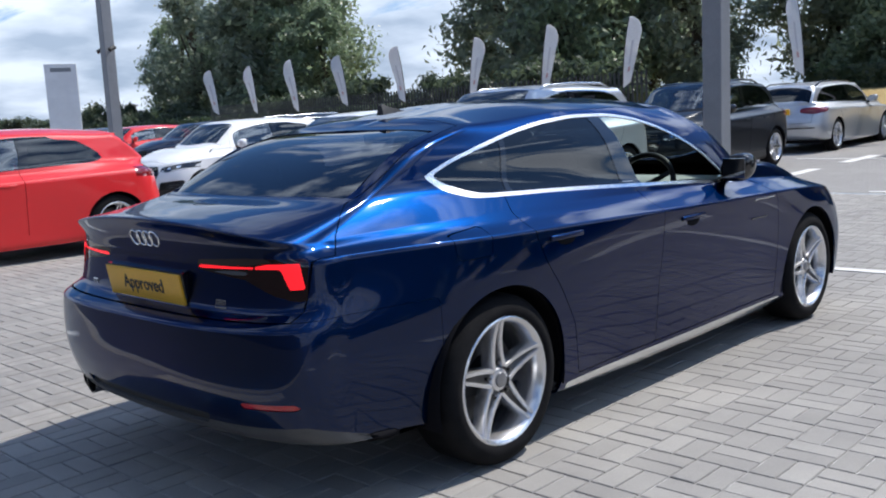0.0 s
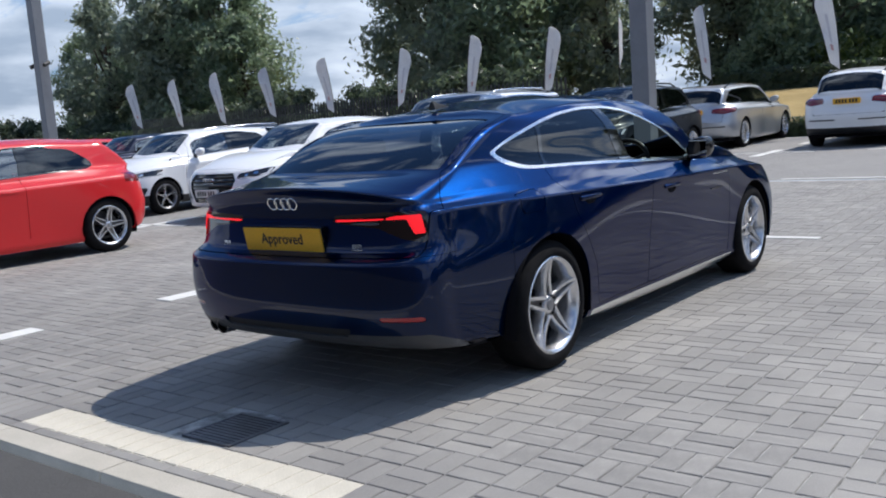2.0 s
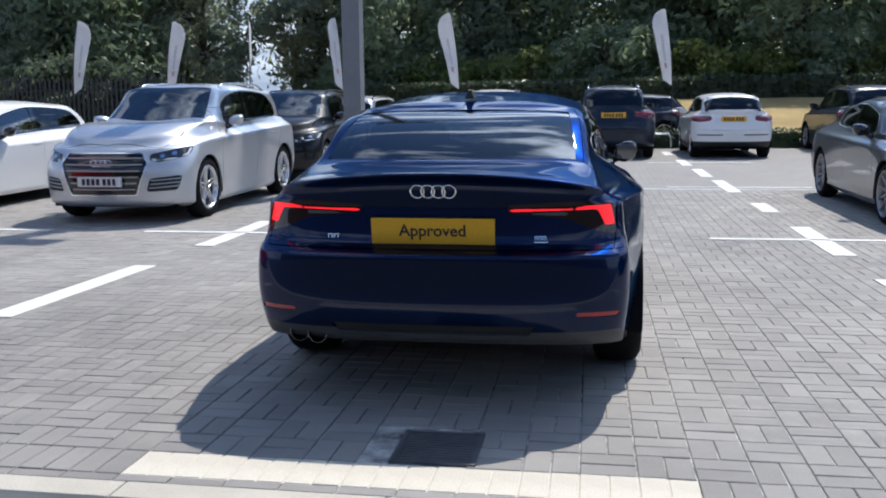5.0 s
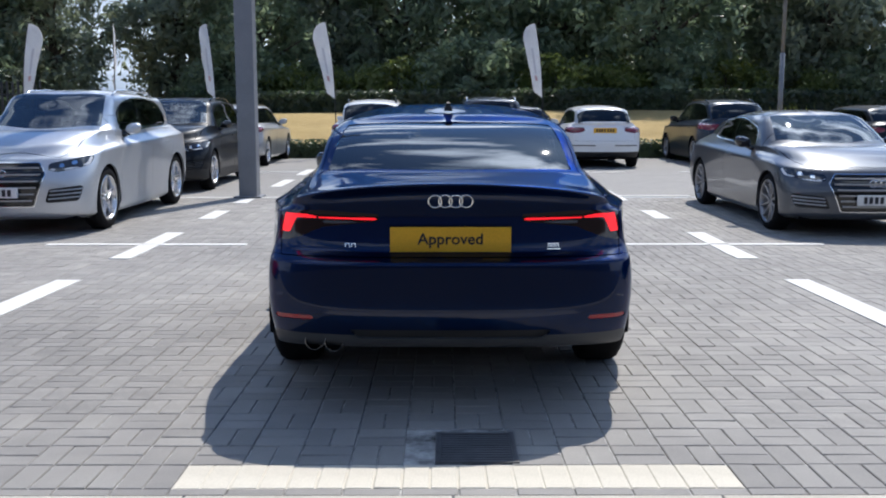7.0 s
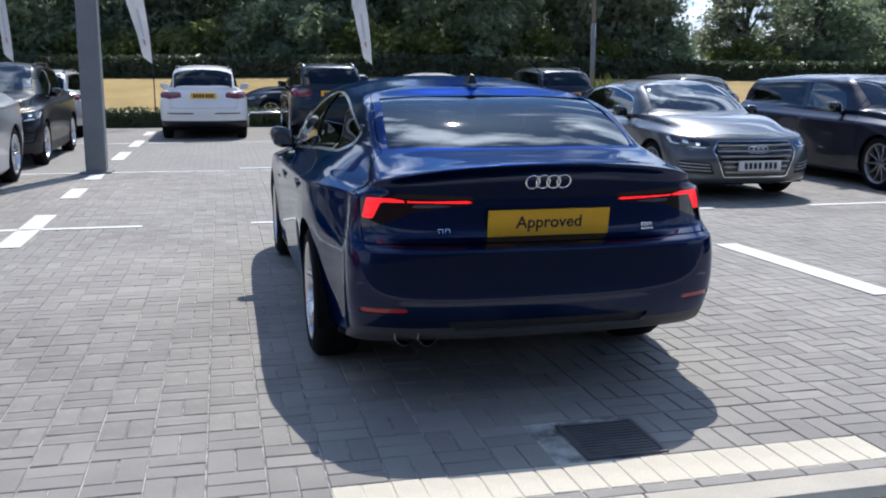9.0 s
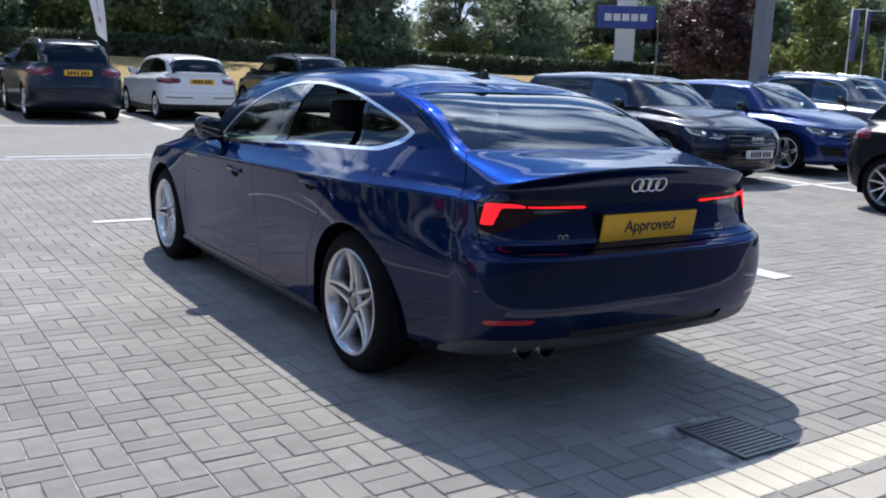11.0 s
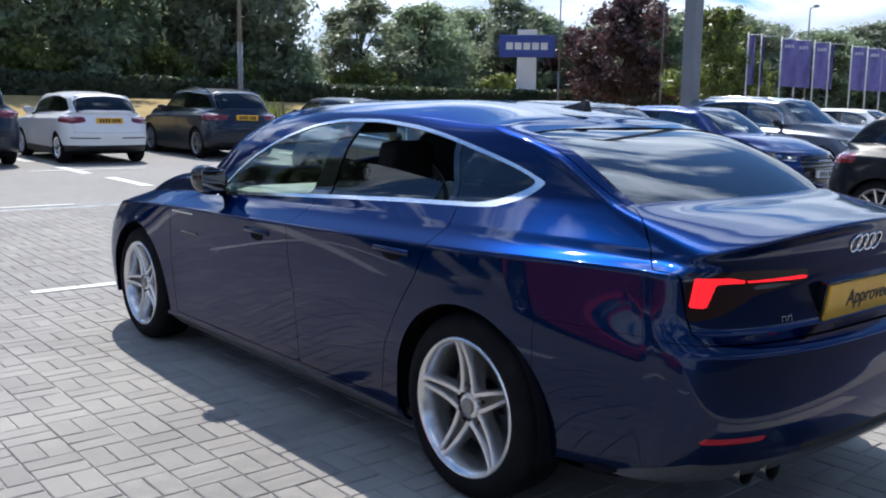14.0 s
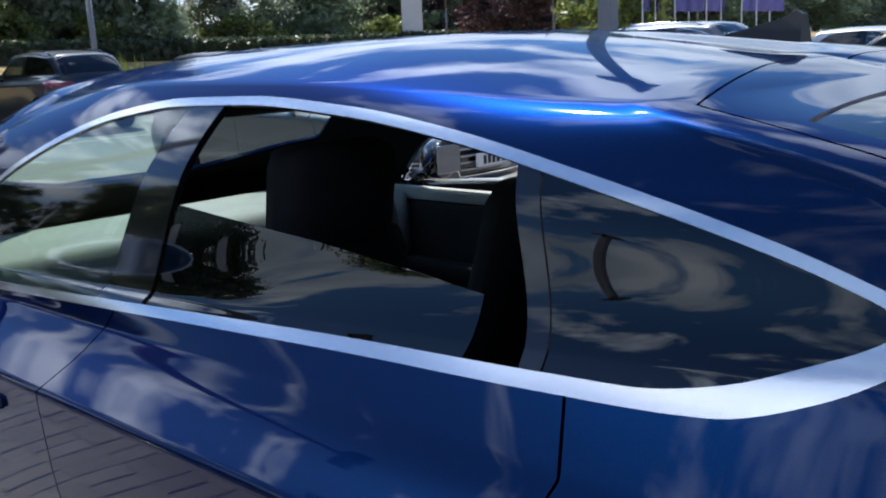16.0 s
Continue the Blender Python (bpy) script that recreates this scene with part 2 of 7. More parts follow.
def paver_material(name, island):
    """Concrete block: one grey tone a block, blotches, fine grit."""
    m = mat(name, (0.2, 0.2, 0.2), 0.85)
    if island:
        g = m.node_tree.nodes.new("ShaderNodeNewGeometry").outputs["Random Per Island"]
    else:
        g = m.node_tree.nodes.new("ShaderNodeObjectInfo").outputs["Random"]
    base = ramp(m, g, [(0.0, (0.244, 0.234, 0.221)), (0.45, (0.268, 0.257, 0.243)), (0.8, (0.288, 0.276, 0.259)), (1.0, (0.302, 0.290, 0.273))])
    blot = ramp(m, noise_of(m, 1.3, 6, 0.65, "Object" if island else "Generated"), [(0.3, (0.83, 0.83, 0.84)), (0.55, (1.0, 1.0, 0.99)), (0.75, (1.16, 1.15, 1.13))])
    grit = noise_of(m, 170.0, 3, 0.7)
    tone = ramp(m, grit, [(0.3, (0.86, 0.86, 0.86)), (0.7, (1.08, 1.08, 1.08))])
    # a darker area round one spot, uneven at its edge, and broad traffic grime
    where = m.node_tree.nodes.new("ShaderNodeNewGeometry").outputs["Position"]
    wide = node(m, "ShaderNodeTexNoise", Scale=0.55, Detail=5.0, Roughness=0.6)
    link(m, where, wide.inputs["Vector"])
    grime = ramp(m, wide.outputs["Fac"], [(0.35, (0.90, 0.895, 0.89)), (0.62, (1.06, 1.055, 1.045))])
    off = node(m, "ShaderNodeVectorMath")
    off.operation = "DISTANCE"
    off.inputs[1].default_value = (-2.9, -1.9, 0.0)
    link(m, where, off.inputs[0])
    rough_edge = m.node_tree.nodes.new("ShaderNodeMath")
    rough_edge.operation = "MULTIPLY_ADD"
    rough_edge.inputs[1].default_value = 2.4
    link(m, wide.outputs["Fac"], rough_edge.inputs[0])
    link(m, off.outputs["Value"], rough_edge.inputs[2])
    dark_patch = ramp(m, rough_edge.outputs[0], [(0.0, (0.88, 0.875, 0.87)), (1.0, (1.0, 1.0, 1.0))])
    reach = node(m, "ShaderNodeMapRange")
    reach.inputs["From Min"].default_value, reach.inputs["From Max"].default_value = 2.0, 4.2
    link(m, rough_edge.outputs[0], reach.inputs["Value"])
    link(m, reach.outputs["Result"], dark_patch.node.inputs[0])
    link(m, mul(m, mul(m, mul(m, mul(m, base, blot), tone), grime), dark_patch), bsdf(m).inputs["Base Color"])
    bump(m, grit, 0.25, 0.002)
    return m


PAVER = paver_material("grey_paver", False)
PAVER_FIELD = paver_material("grey_paver_field", True)
JOINT = mottled("joint_sand", (0.07, 0.067, 0.062), (0.56, 0.55, 0.52), 11, 240, 0.95, 0.4, 0.002)
BAND = mottled("cream_white_block", (0.50, 0.46, 0.38), (0.62, 0.575, 0.48), 4, 150, 0.85, 0.2, 0.002)
LINE_WHITE = mottled("white_block", (0.60, 0.59, 0.56), (0.70, 0.69, 0.66), 5, 150, 0.8, 0.2, 0.002)
KERB = mottled("pale_kerb_stone", (0.40, 0.37, 0.31), (0.52, 0.48, 0.41), 3, 150, 0.85, 0.25, 0.002)
ASPHALT = mottled("asphalt", (0.055, 0.053, 0.051), (0.080, 0.077, 0.073), 1.2, 130, 0.9, 0.6, 0.006)
FACADE = mottled("dark_cladding", (0.030, 0.031, 0.033), (0.045, 0.046, 0.048), 0.6, 30, 0.45, 0.1, 0.002)
POLE_GREY = mottled("grey_painted_steel", (0.17, 0.18, 0.20), (0.21, 0.22, 0.24), 2.5, 80, 0.45, 0.08, 0.002)
IRON = mottled("cast_iron", (0.06, 0.06, 0.063), (0.13, 0.13, 0.135), 8, 150, 0.36, 0.3, 0.003)
FENCE_STEEL = mottled("dark_fence_steel", (0.016, 0.018, 0.020), (0.030, 0.033, 0.036), 4, 80, 0.5, 0.1, 0.002)
FLAG_WHITE = mottled("white_flag_cloth", (0.70, 0.71, 0.74), (0.82, 0.83, 0.85), 2, 90, 0.85, 0.2, 0.003)
FLAG_INK = mat("flag_print", (0.56, 0.56, 0.60), 0.85)
FLAG_RED = mat("flag_red_print", (0.55, 0.34, 0.34), 0.85)
FLAG_PURPLE = mottled("violet_flag_cloth", (0.215, 0.20, 0.42), (0.34, 0.32, 0.58), 1.5, 60, 0.85, 0.15, 0.004)
SIGN_BLUE = mottled("blue_sign_panel", (0.018, 0.045, 0.27), (0.024, 0.058, 0.33), 2, 60, 0.35, 0.0)
SIGN_WHITE = mottled("white_sign_panel", (0.66, 0.67, 0.69), (0.76, 0.77, 0.79), 2, 60, 0.4, 0.0)
STRAW = mottled("dry_grass", (0.30, 0.21, 0.075), (0.44, 0.32, 0.13), 0.5, 22, 0.95, 0.8, 0.05)
EARTH = mottled("scrub_ground", (0.05, 0.055, 0.02), (0.12, 0.11, 0.05), 0.4, 9, 0.95, 0.6, 0.05)
BARK = mottled("bark", (0.05, 0.04, 0.03), (0.11, 0.09, 0.07), 3, 40, 0.95, 0.8, 0.03)


def translucent(m, share):
    """Thin leaf or cloth: a share of the light comes through from behind."""
    b = bsdf(m)
    tr = m.node_tree.nodes.new("ShaderNodeBsdfTranslucent")
    link(m, b.inputs["Base Color"].links[0].from_socket, tr.inputs["Color"])
    mx = node(m, "ShaderNodeMixShader", Fac=share)
    link(m, b.outputs[0], mx.inputs[1])
    link(m, tr.outputs[0], mx.inputs[2])
    link(m, mx.outputs[0], m.node_tree.nodes["Material Output"].inputs["Surface"])
    return m


def leaf_material(name, lo, hi):
    m = mat(name, hi, 0.42, spec=0.9)
    g = m.node_tree.nodes.new("ShaderNodeNewGeometry").outputs["Random Per Island"]
    c = ramp(m, g, [(0.0, lo), (1.0, hi)])
    big = ramp(m, noise_of(m, 0.5, 3), [(0.3, (0.85, 0.86, 0.86)), (0.7, (1.08, 1.08, 1.0))])
    link(m, mul(m, c, big), bsdf(m).inputs["Base Color"])
    return translucent(m, 0.62)


# A, B and L: distant haze is put in as lightened, greyed leaf colour
LEAF_A = leaf_material("hazed_mid_green_leaves", (0.175, 0.235, 0.155), (0.285, 0.365, 0.220))
LEAF_B = leaf_material("hazed_dark_green_leaves", (0.190, 0.230, 0.175), (0.310, 0.360, 0.250))
LEAF_L = leaf_material("hazed_pale_green_leaves", (0.195, 0.260, 0.175), (0.310, 0.390, 0.240))
LEAF_C = leaf_material("yellow_green_leaves", (0.11, 0.145, 0.035), (0.25, 0.30, 0.085))
LEAF_P = leaf_material("copper_leaves", (0.048, 0.028, 0.033), (0.115, 0.060, 0.066))
LEAF_D = leaf_material("deep_green_leaves", (0.060, 0.085, 0.055), (0.120, 0.155, 0.090))
LEAF_H = leaf_material("hedge_leaves", (0.036, 0.060, 0.032), (0.090, 0.130, 0.062))
translucent(FLAG_WHITE, 0.45)
translucent(FLAG_PURPLE, 0.5)

# ---- mesh helpers ----
def as_object(name, me, material, parent=None, label="", smooth=True):
    me.materials.clear()
    me.materials.append(material)
    if smooth:
        me.polygons.foreach_set("use_smooth", [True] * len(me.polygons))
    ob = new(name, me)
    if parent:
        ob.parent = parent
    if label:
        tagged(ob, label)
    return ob


def part(name, bm, material, parent=None, label="", smooth=False):
    me = bpy.data.meshes.new(name)
    bm.to_mesh(me)
    bm.free()
    return as_object(name, me, material, parent, label, smooth)


def thing(name, m, label, category, group=""):
    ob = new(name)
    ob.empty_display_size = 0.2
    ob.matrix_basis = m
    return tagged(ob, label, category, group)


def box(bm, x0, y0, z0, x1, y1, z1, bevel=0.0):
    r = bmesh.ops.create_cube(bm, size=1)["verts"]
    for v in r:
        v.co = Vector((x0 + (x1 - x0) * (v.co.x + 0.5), y0 + (y1 - y0) * (v.co.y + 0.5), z0 + (z1 - z0) * (v.co.z + 0.5)))
    if bevel:
        es = list({e for v in r for e in v.link_edges})
        bmesh.ops.bevel(bm, geom=es, offset=bevel, segments=2, affect="EDGES", profile=0.6)
    return bm


def boxed(x0, y0, z0, x1, y1, z1, bevel=0.0):
    return box(bmesh.new(), x0, y0, z0, x1, y1, z1, bevel)


def cyl(bm, p, q, r0, r1=None, seg=16, caps=True):
    p, q = Vector(p), Vector(q)
    d = q - p
    m = Matrix.Translation((p + q) / 2) @ d.to_track_quat("Z", "Y").to_matrix().to_4x4()
    bmesh.ops.create_cone(bm, cap_ends=caps, segments=seg, radius1=r0, radius2=r0 if r1 is None else r1, depth=d.length, matrix=m)
    return bm


def tube(bm, pts, radii, seg=8):
    """One closed pipe along a bent line."""
    rings = []
    for k, (p, r) in enumerate(zip(pts, radii)):
        d = (pts[min(k + 1, len(pts) - 1)] - pts[max(k - 1, 0)]).normalized()
        u = d.cross(Vector((0.31, 0.95, 0.07))).normalized()
        v = d.cross(u)
        rings.append([bm.verts.new(p + (u * math.cos(2 * math.pi * i / seg) + v * math.sin(2 * math.pi * i / seg)) * r) for i in range(seg)])
    for a, b in zip(rings, rings[1:]):
        for i in range(seg):
            bm.faces.new((a[i], a[(i + 1) % seg], b[(i + 1) % seg], b[i]))
    bm.faces.new(list(reversed(rings[0])))
    bm.faces.new(rings[-1])
    bmesh.ops.recalc_face_normals(bm, faces=bm.faces)
    return bm


def lathe(bm, profile, seg=48, axis="X"):
    """Turn a profile of (along, radius) about the X axis."""
    rings = []
    for a, r in profile:
        ring = []
        for k in range(seg):
            t = 2 * math.pi * k / seg
            ring.append(bm.verts.new((a, r * math.cos(t), r * math.sin(t))))
        rings.append(ring)
    for p, q in zip(rings, rings[1:]):
        for k in range(seg):
            bm.faces.new((p[k], p[(k + 1) % seg], q[(k + 1) % seg], q[k]))
    return bm


def torus(bm, center, major, minor, seg=28, ring=8, axis="Y"):
    vs = []
    for i in range(seg):
        a = 2 * math.pi * i / seg
        row = []
        for j in range(ring):
            b = 2 * math.pi * j / ring
            r = major + minor * math.cos(b)
            u, v, w = r * math.cos(a), r * math.sin(a), minor * math.sin(b)
            p = (u, w, v) if axis == "Y" else (w, u, v)
            row.append(bm.verts.new(Vector(center) + Vector(p)))
        vs.append(row)
    for i in range(seg):
        for j in range(ring):
            bm.faces.new((vs[i][j], vs[(i + 1) % seg][j], vs[(i + 1) % seg][(j + 1) % ring], vs[i][(j + 1) % ring]))
    return bm


def curve(keys):
    """A smooth curve through (x, value) keys that never overshoots."""
    xs = np.array([k[0] for k in keys], float)
    vs = np.array([k[1] for k in keys], float)
    if len(xs) == 1:
        return lambda x: np.full(np.shape(x), vs[0])
    h = np.diff(xs)
    d = np.diff(vs) / h
    m = np.zeros(len(xs))
    m[0], m[-1] = d[0], d[-1]
    for i in range(1, len(xs) - 1):
        if d[i - 1] * d[i] > 0:
            w1, w2 = 2 * h[i] + h[i - 1], h[i] + 2 * h[i - 1]
            m[i] = (w1 + w2) / (w1 / d[i - 1] + w2 / d[i])

    def at(x):
        x = np.clip(np.asarray(x, float), xs[0], xs[-1])
        i = np.clip(np.searchsorted(xs, x) - 1, 0, len(h) - 1)
        t = (x - xs[i]) / h[i]
        return (vs[i] * (1 + 2 * t) * (1 - t) ** 2 + m[i] * h[i] * t * (1 - t) ** 2
                + vs[i + 1] * t * t * (3 - 2 * t) + m[i + 1] * h[i] * t * t * (t - 1))
    return at


class Skin:
    """A patch of sheet: places, normals and faces; it can be cut along the zero line of any function of place."""

    def __init__(self, v, n, f):
        self.v, self.n, self.f = v, n, f

    def cut(self, fn):
        """The part where fn(places) > 0, and the rest."""
        val = fn(self.v[:, 0], self.v[:, 1], self.v[:, 2])
        val = np.where(np.abs(val) < 1e-7, 1e-7, val)
        pos = val > 0
        extra_v, extra_n, seen = [], [], {}
        base = len(self.v)

        def between(a, b):
            key = (a, b) if a < b else (b, a)
            if key not in seen:
                t = val[a] / (val[a] - val[b])
                extra_v.append(self.v[a] + (self.v[b] - self.v[a]) * t)
                nn = self.n[a] + (self.n[b] - self.n[a]) * t
                extra_n.append(nn / (np.linalg.norm(nn) + 1e-9))
                seen[key] = base + len(extra_v) - 1
            return seen[key]
        inside, outside = [], []
        for face in self.f:
            s = [pos[i] for i in face]
            if all(s):
                inside.append(face)
            elif not any(s):
                outside.append(face)
            else:
                fi, fo = [], []
                for k, a in enumerate(face):
                    b = face[(k + 1) % len(face)]
                    (fi if pos[a] else fo).append(a)
                    if pos[a] != pos[b]:
                        c = between(a, b)
                        fi.append(c)
                        fo.append(c)
                inside.append(tuple(fi))
                outside.append(tuple(fo))
        v = np.vstack([self.v, np.array(extra_v).reshape(-1, 3)])
        n = np.vstack([self.n, np.array(extra_n).reshape(-1, 3)])
        return Skin(v, n, inside).packed(), Skin(v, n, outside).packed()

    def packed(self):
        if not self.f:
            return Skin(np.zeros((0, 3)), np.zeros((0, 3)), [])
        used = np.unique(np.concatenate([np.array(f) for f in self.f]))
        where = np.full(len(self.v), -1)
        where[used] = np.arange(len(used))
        return Skin(self.v[used], self.n[used], [tuple(int(where[i]) for i in f) for f in self.f])

    def mirrored(self):
        flip = np.array([-1, 1, 1])
        return Skin(self.v * flip, self.n * flip, [tuple(reversed(f)) for f in self.f])

    def joined(self, other):
        k = len(self.v)
        return Skin(np.vstack([self.v, other.v]), np.vstack([self.n, other.n]), self.f + [tuple(i + k for i in f) for f in other.f])

    def both(self):
        return self.joined(self.mirrored())

    def moved_in(self, d):
        return Skin(self.v - self.n * d, self.n, self.f)

    def evened(self):
        """The sheet drawn as one smooth bowed pane: height as a plain polynomial of place."""
        x2, y = self.v[:, 0] ** 2, self.v[:, 1]
        A = np.stack([np.ones_like(y), y, y * y, x2, x2 * y, x2 * x2], 1)
        c = np.linalg.lstsq(A, self.v[:, 2], rcond=None)[0]
        v = self.v.copy()
        v[:, 2] = A @ c
        gx = 2 * self.v[:, 0] * (c[3] + c[4] * y + 2 * c[5] * x2)
        gy = c[1] + 2 * c[2] * y + c[4] * x2
        n = np.stack([-gx, -gy, np.ones_like(y)], 1)
        return Skin(v, n / np.linalg.norm(n, axis=1, keepdims=True), self.f)

    def edged(self, depth):
        """The sheet with its free edges turned inwards, so that it has depth."""
        count = {}
        for f in self.f:
            for k, a in enumerate(f):
                b = f[(k + 1) % len(f)]
                key = (a, b) if a < b else (b, a)
                count[key] = count.get(key, 0) + 1
        rim = []
        for f in self.f:
            for k, a in enumerate(f):
                b = f[(k + 1) % len(f)]
                if count[(a, b) if a < b else (b, a)] == 1 and not (abs(self.v[a][0]) < 1e-5 and abs(self.v[b][0]) < 1e-5):
                    rim.append((a, b))
        if not rim:
            return self
        v, n, f = list(self.v), list(self.n), list(self.f)
        for a, b in rim:
            k = len(v)
            e = self.v[b] - self.v[a]
            side = np.cross(e, self.n[a])
            side = side / (np.linalg.norm(side) + 1e-9)
            v += [self.v[a], self.v[b], self.v[b] - self.n[b] * depth, self.v[a] - self.n[a] * depth]
            n += [side] * 4
            f.append((k + 1, k, k + 3, k + 2))
        return Skin(np.array(v), np.array(n), f)

    def mesh(self, name):
        me = bpy.data.meshes.new(name)
        me.from_pydata(self.v.tolist(), [], self.f)
        me.update()
        me.polygons.foreach_set("use_smooth", [True] * len(me.polygons))
        me.normals_split_custom_set_from_vertices(self.n.tolist())
        return me


def panel(name, skin, material, parent, label="", edge=0.012):
    if not skin.f:
        return None
    return as_object(name, (skin.edged(edge) if edge else skin).mesh(name), material, parent, label, False)

# ---- car bodies: one loft for every car ----
# A body is drawn through rings that run round half the car, from the middle of its tail along the side to the
# middle of its nose. Each ring: tail y, nose y, corner lengths, half width along y, height along y.
def ring_line(n, yr, yf, cr, cf, w, z, er=2.4, ef=2.4):
    wf, zf = curve(w), curve(z)
    ysr, ysf = yr + cr, yf - cf
    a = np.linspace(0, math.pi / 2, n[0], endpoint=False)
    x1 = float(wf(ysr)) * np.sin(a) ** (2 / er)
    y1 = ysr - cr * np.cos(a) ** (2 / er)
    y2 = np.linspace(ysr, ysf, n[1], endpoint=False)
    x2 = wf(y2)
    b = np.linspace(0, math.pi / 2, n[2])
    x3 = float(wf(ysf)) * np.cos(b) ** (2 / ef)
    x3[-1] = 0.0
    y3 = ysf + cf * np.sin(b) ** (2 / ef)
    x, y = np.concatenate([x1, x2, x3]), np.concatenate([y1, y2, y3])
    return np.stack([x, y, zf(y)], 1)


def loft(rings, creases, step, side, fair, flank):
    """Cubic sheet through the rings; creases: ring number -> sharpness 0..1."""
    P = np.array(rings)
    ghost = P[-2] * np.array([-1, 1, 1])
    P = np.concatenate([P, ghost[None]])
    d = np.maximum(np.linalg.norm(np.diff(P, axis=0), axis=2), 1e-4)[:, :, None]
    slope = np.diff(P, axis=0) / d
    K = len(P) - 1
    rows, starts = [], []
    for k in range(K - 1):
        starts.append(len(rows))
        def tangent(i, side):
            if i == 0:
                return slope[0]
            smooth = (slope[i - 1] * d[i] + slope[i] * d[i - 1]) / (d[i] + d[i - 1])
            c = creases.get(i, 0.0)
            return smooth * (1 - c) + (slope[i] if side > 0 else slope[i - 1]) * c
        m0, m1 = tangent(k, 1), tangent(k + 1, -1)
        count = max(2, int(round(float(np.mean(d[k])) / step)))
        for s in range(count):
            t = s / count
            rows.append((2 * t ** 3 - 3 * t ** 2 + 1) * P[k] + (t ** 3 - 2 * t ** 2 + t) * d[k] * m0
                        + (3 * t ** 2 - 2 * t ** 3) * P[k + 1] + (t ** 3 - t ** 2) * d[k] * m1)
    rows.append(P[K - 1])
    G = np.array(rows)
    # fair the flanks: even out the bends between the lowest ring and the side crease, and along the car
    free = np.ones((len(G), G.shape[1], 1))
    for i, c in creases.items():
        if i < len(starts):
            free[starts[i]] = 1 - np.minimum(1, np.asarray(c) * 1.1)
    free *= flank
    a, b = starts[1] + 1, starts[6]
    for _ in range(fair[0]):
        G[a:b] += 0.5 * free[a:b] * ((G[a - 1:b - 1] + G[a + 1:b + 1]) / 2 - G[a:b])
    a, b = side
    for _ in range(fair[1]):
        G[:, a:b, ::2] += 0.5 * ((G[:, a - 1:b - 1, ::2] + G[:, a + 1:b + 1, ::2]) / 2 - G[:, a:b, ::2])
    G[:, 0, 0] = 0.0
    G[:, -1, 0] = 0.0
    du = np.empty_like(G)
    du[:, 1:-1] = G[:, 2:] - G[:, :-2]
    du[:, 0], du[:, -1] = G[:, 1] - G[:, 0], G[:, -1] - G[:, -2]
    dv = np.empty_like(G)
    dv[1:-1] = G[2:] - G[:-2]
    dv[0], dv[-1] = G[1] - G[0], G[-1] - G[-2]
    N = np.cross(du, dv)
    N[:, 0, 0] = 0.0
    N[:, -1, 0] = 0.0
    N[-1, :, 0] = 0.0
    N /= np.linalg.norm(N, axis=2, keepdims=True) + 1e-12
    R, C = G.shape[:2]
    faces = [(r * C + c, r * C + c + 1, (r + 1) * C + c + 1, (r + 1) * C + c) for r in range(R - 1) for c in range(C - 1)]
    return Skin(G.reshape(-1, 3), N.reshape(-1, 3), faces)


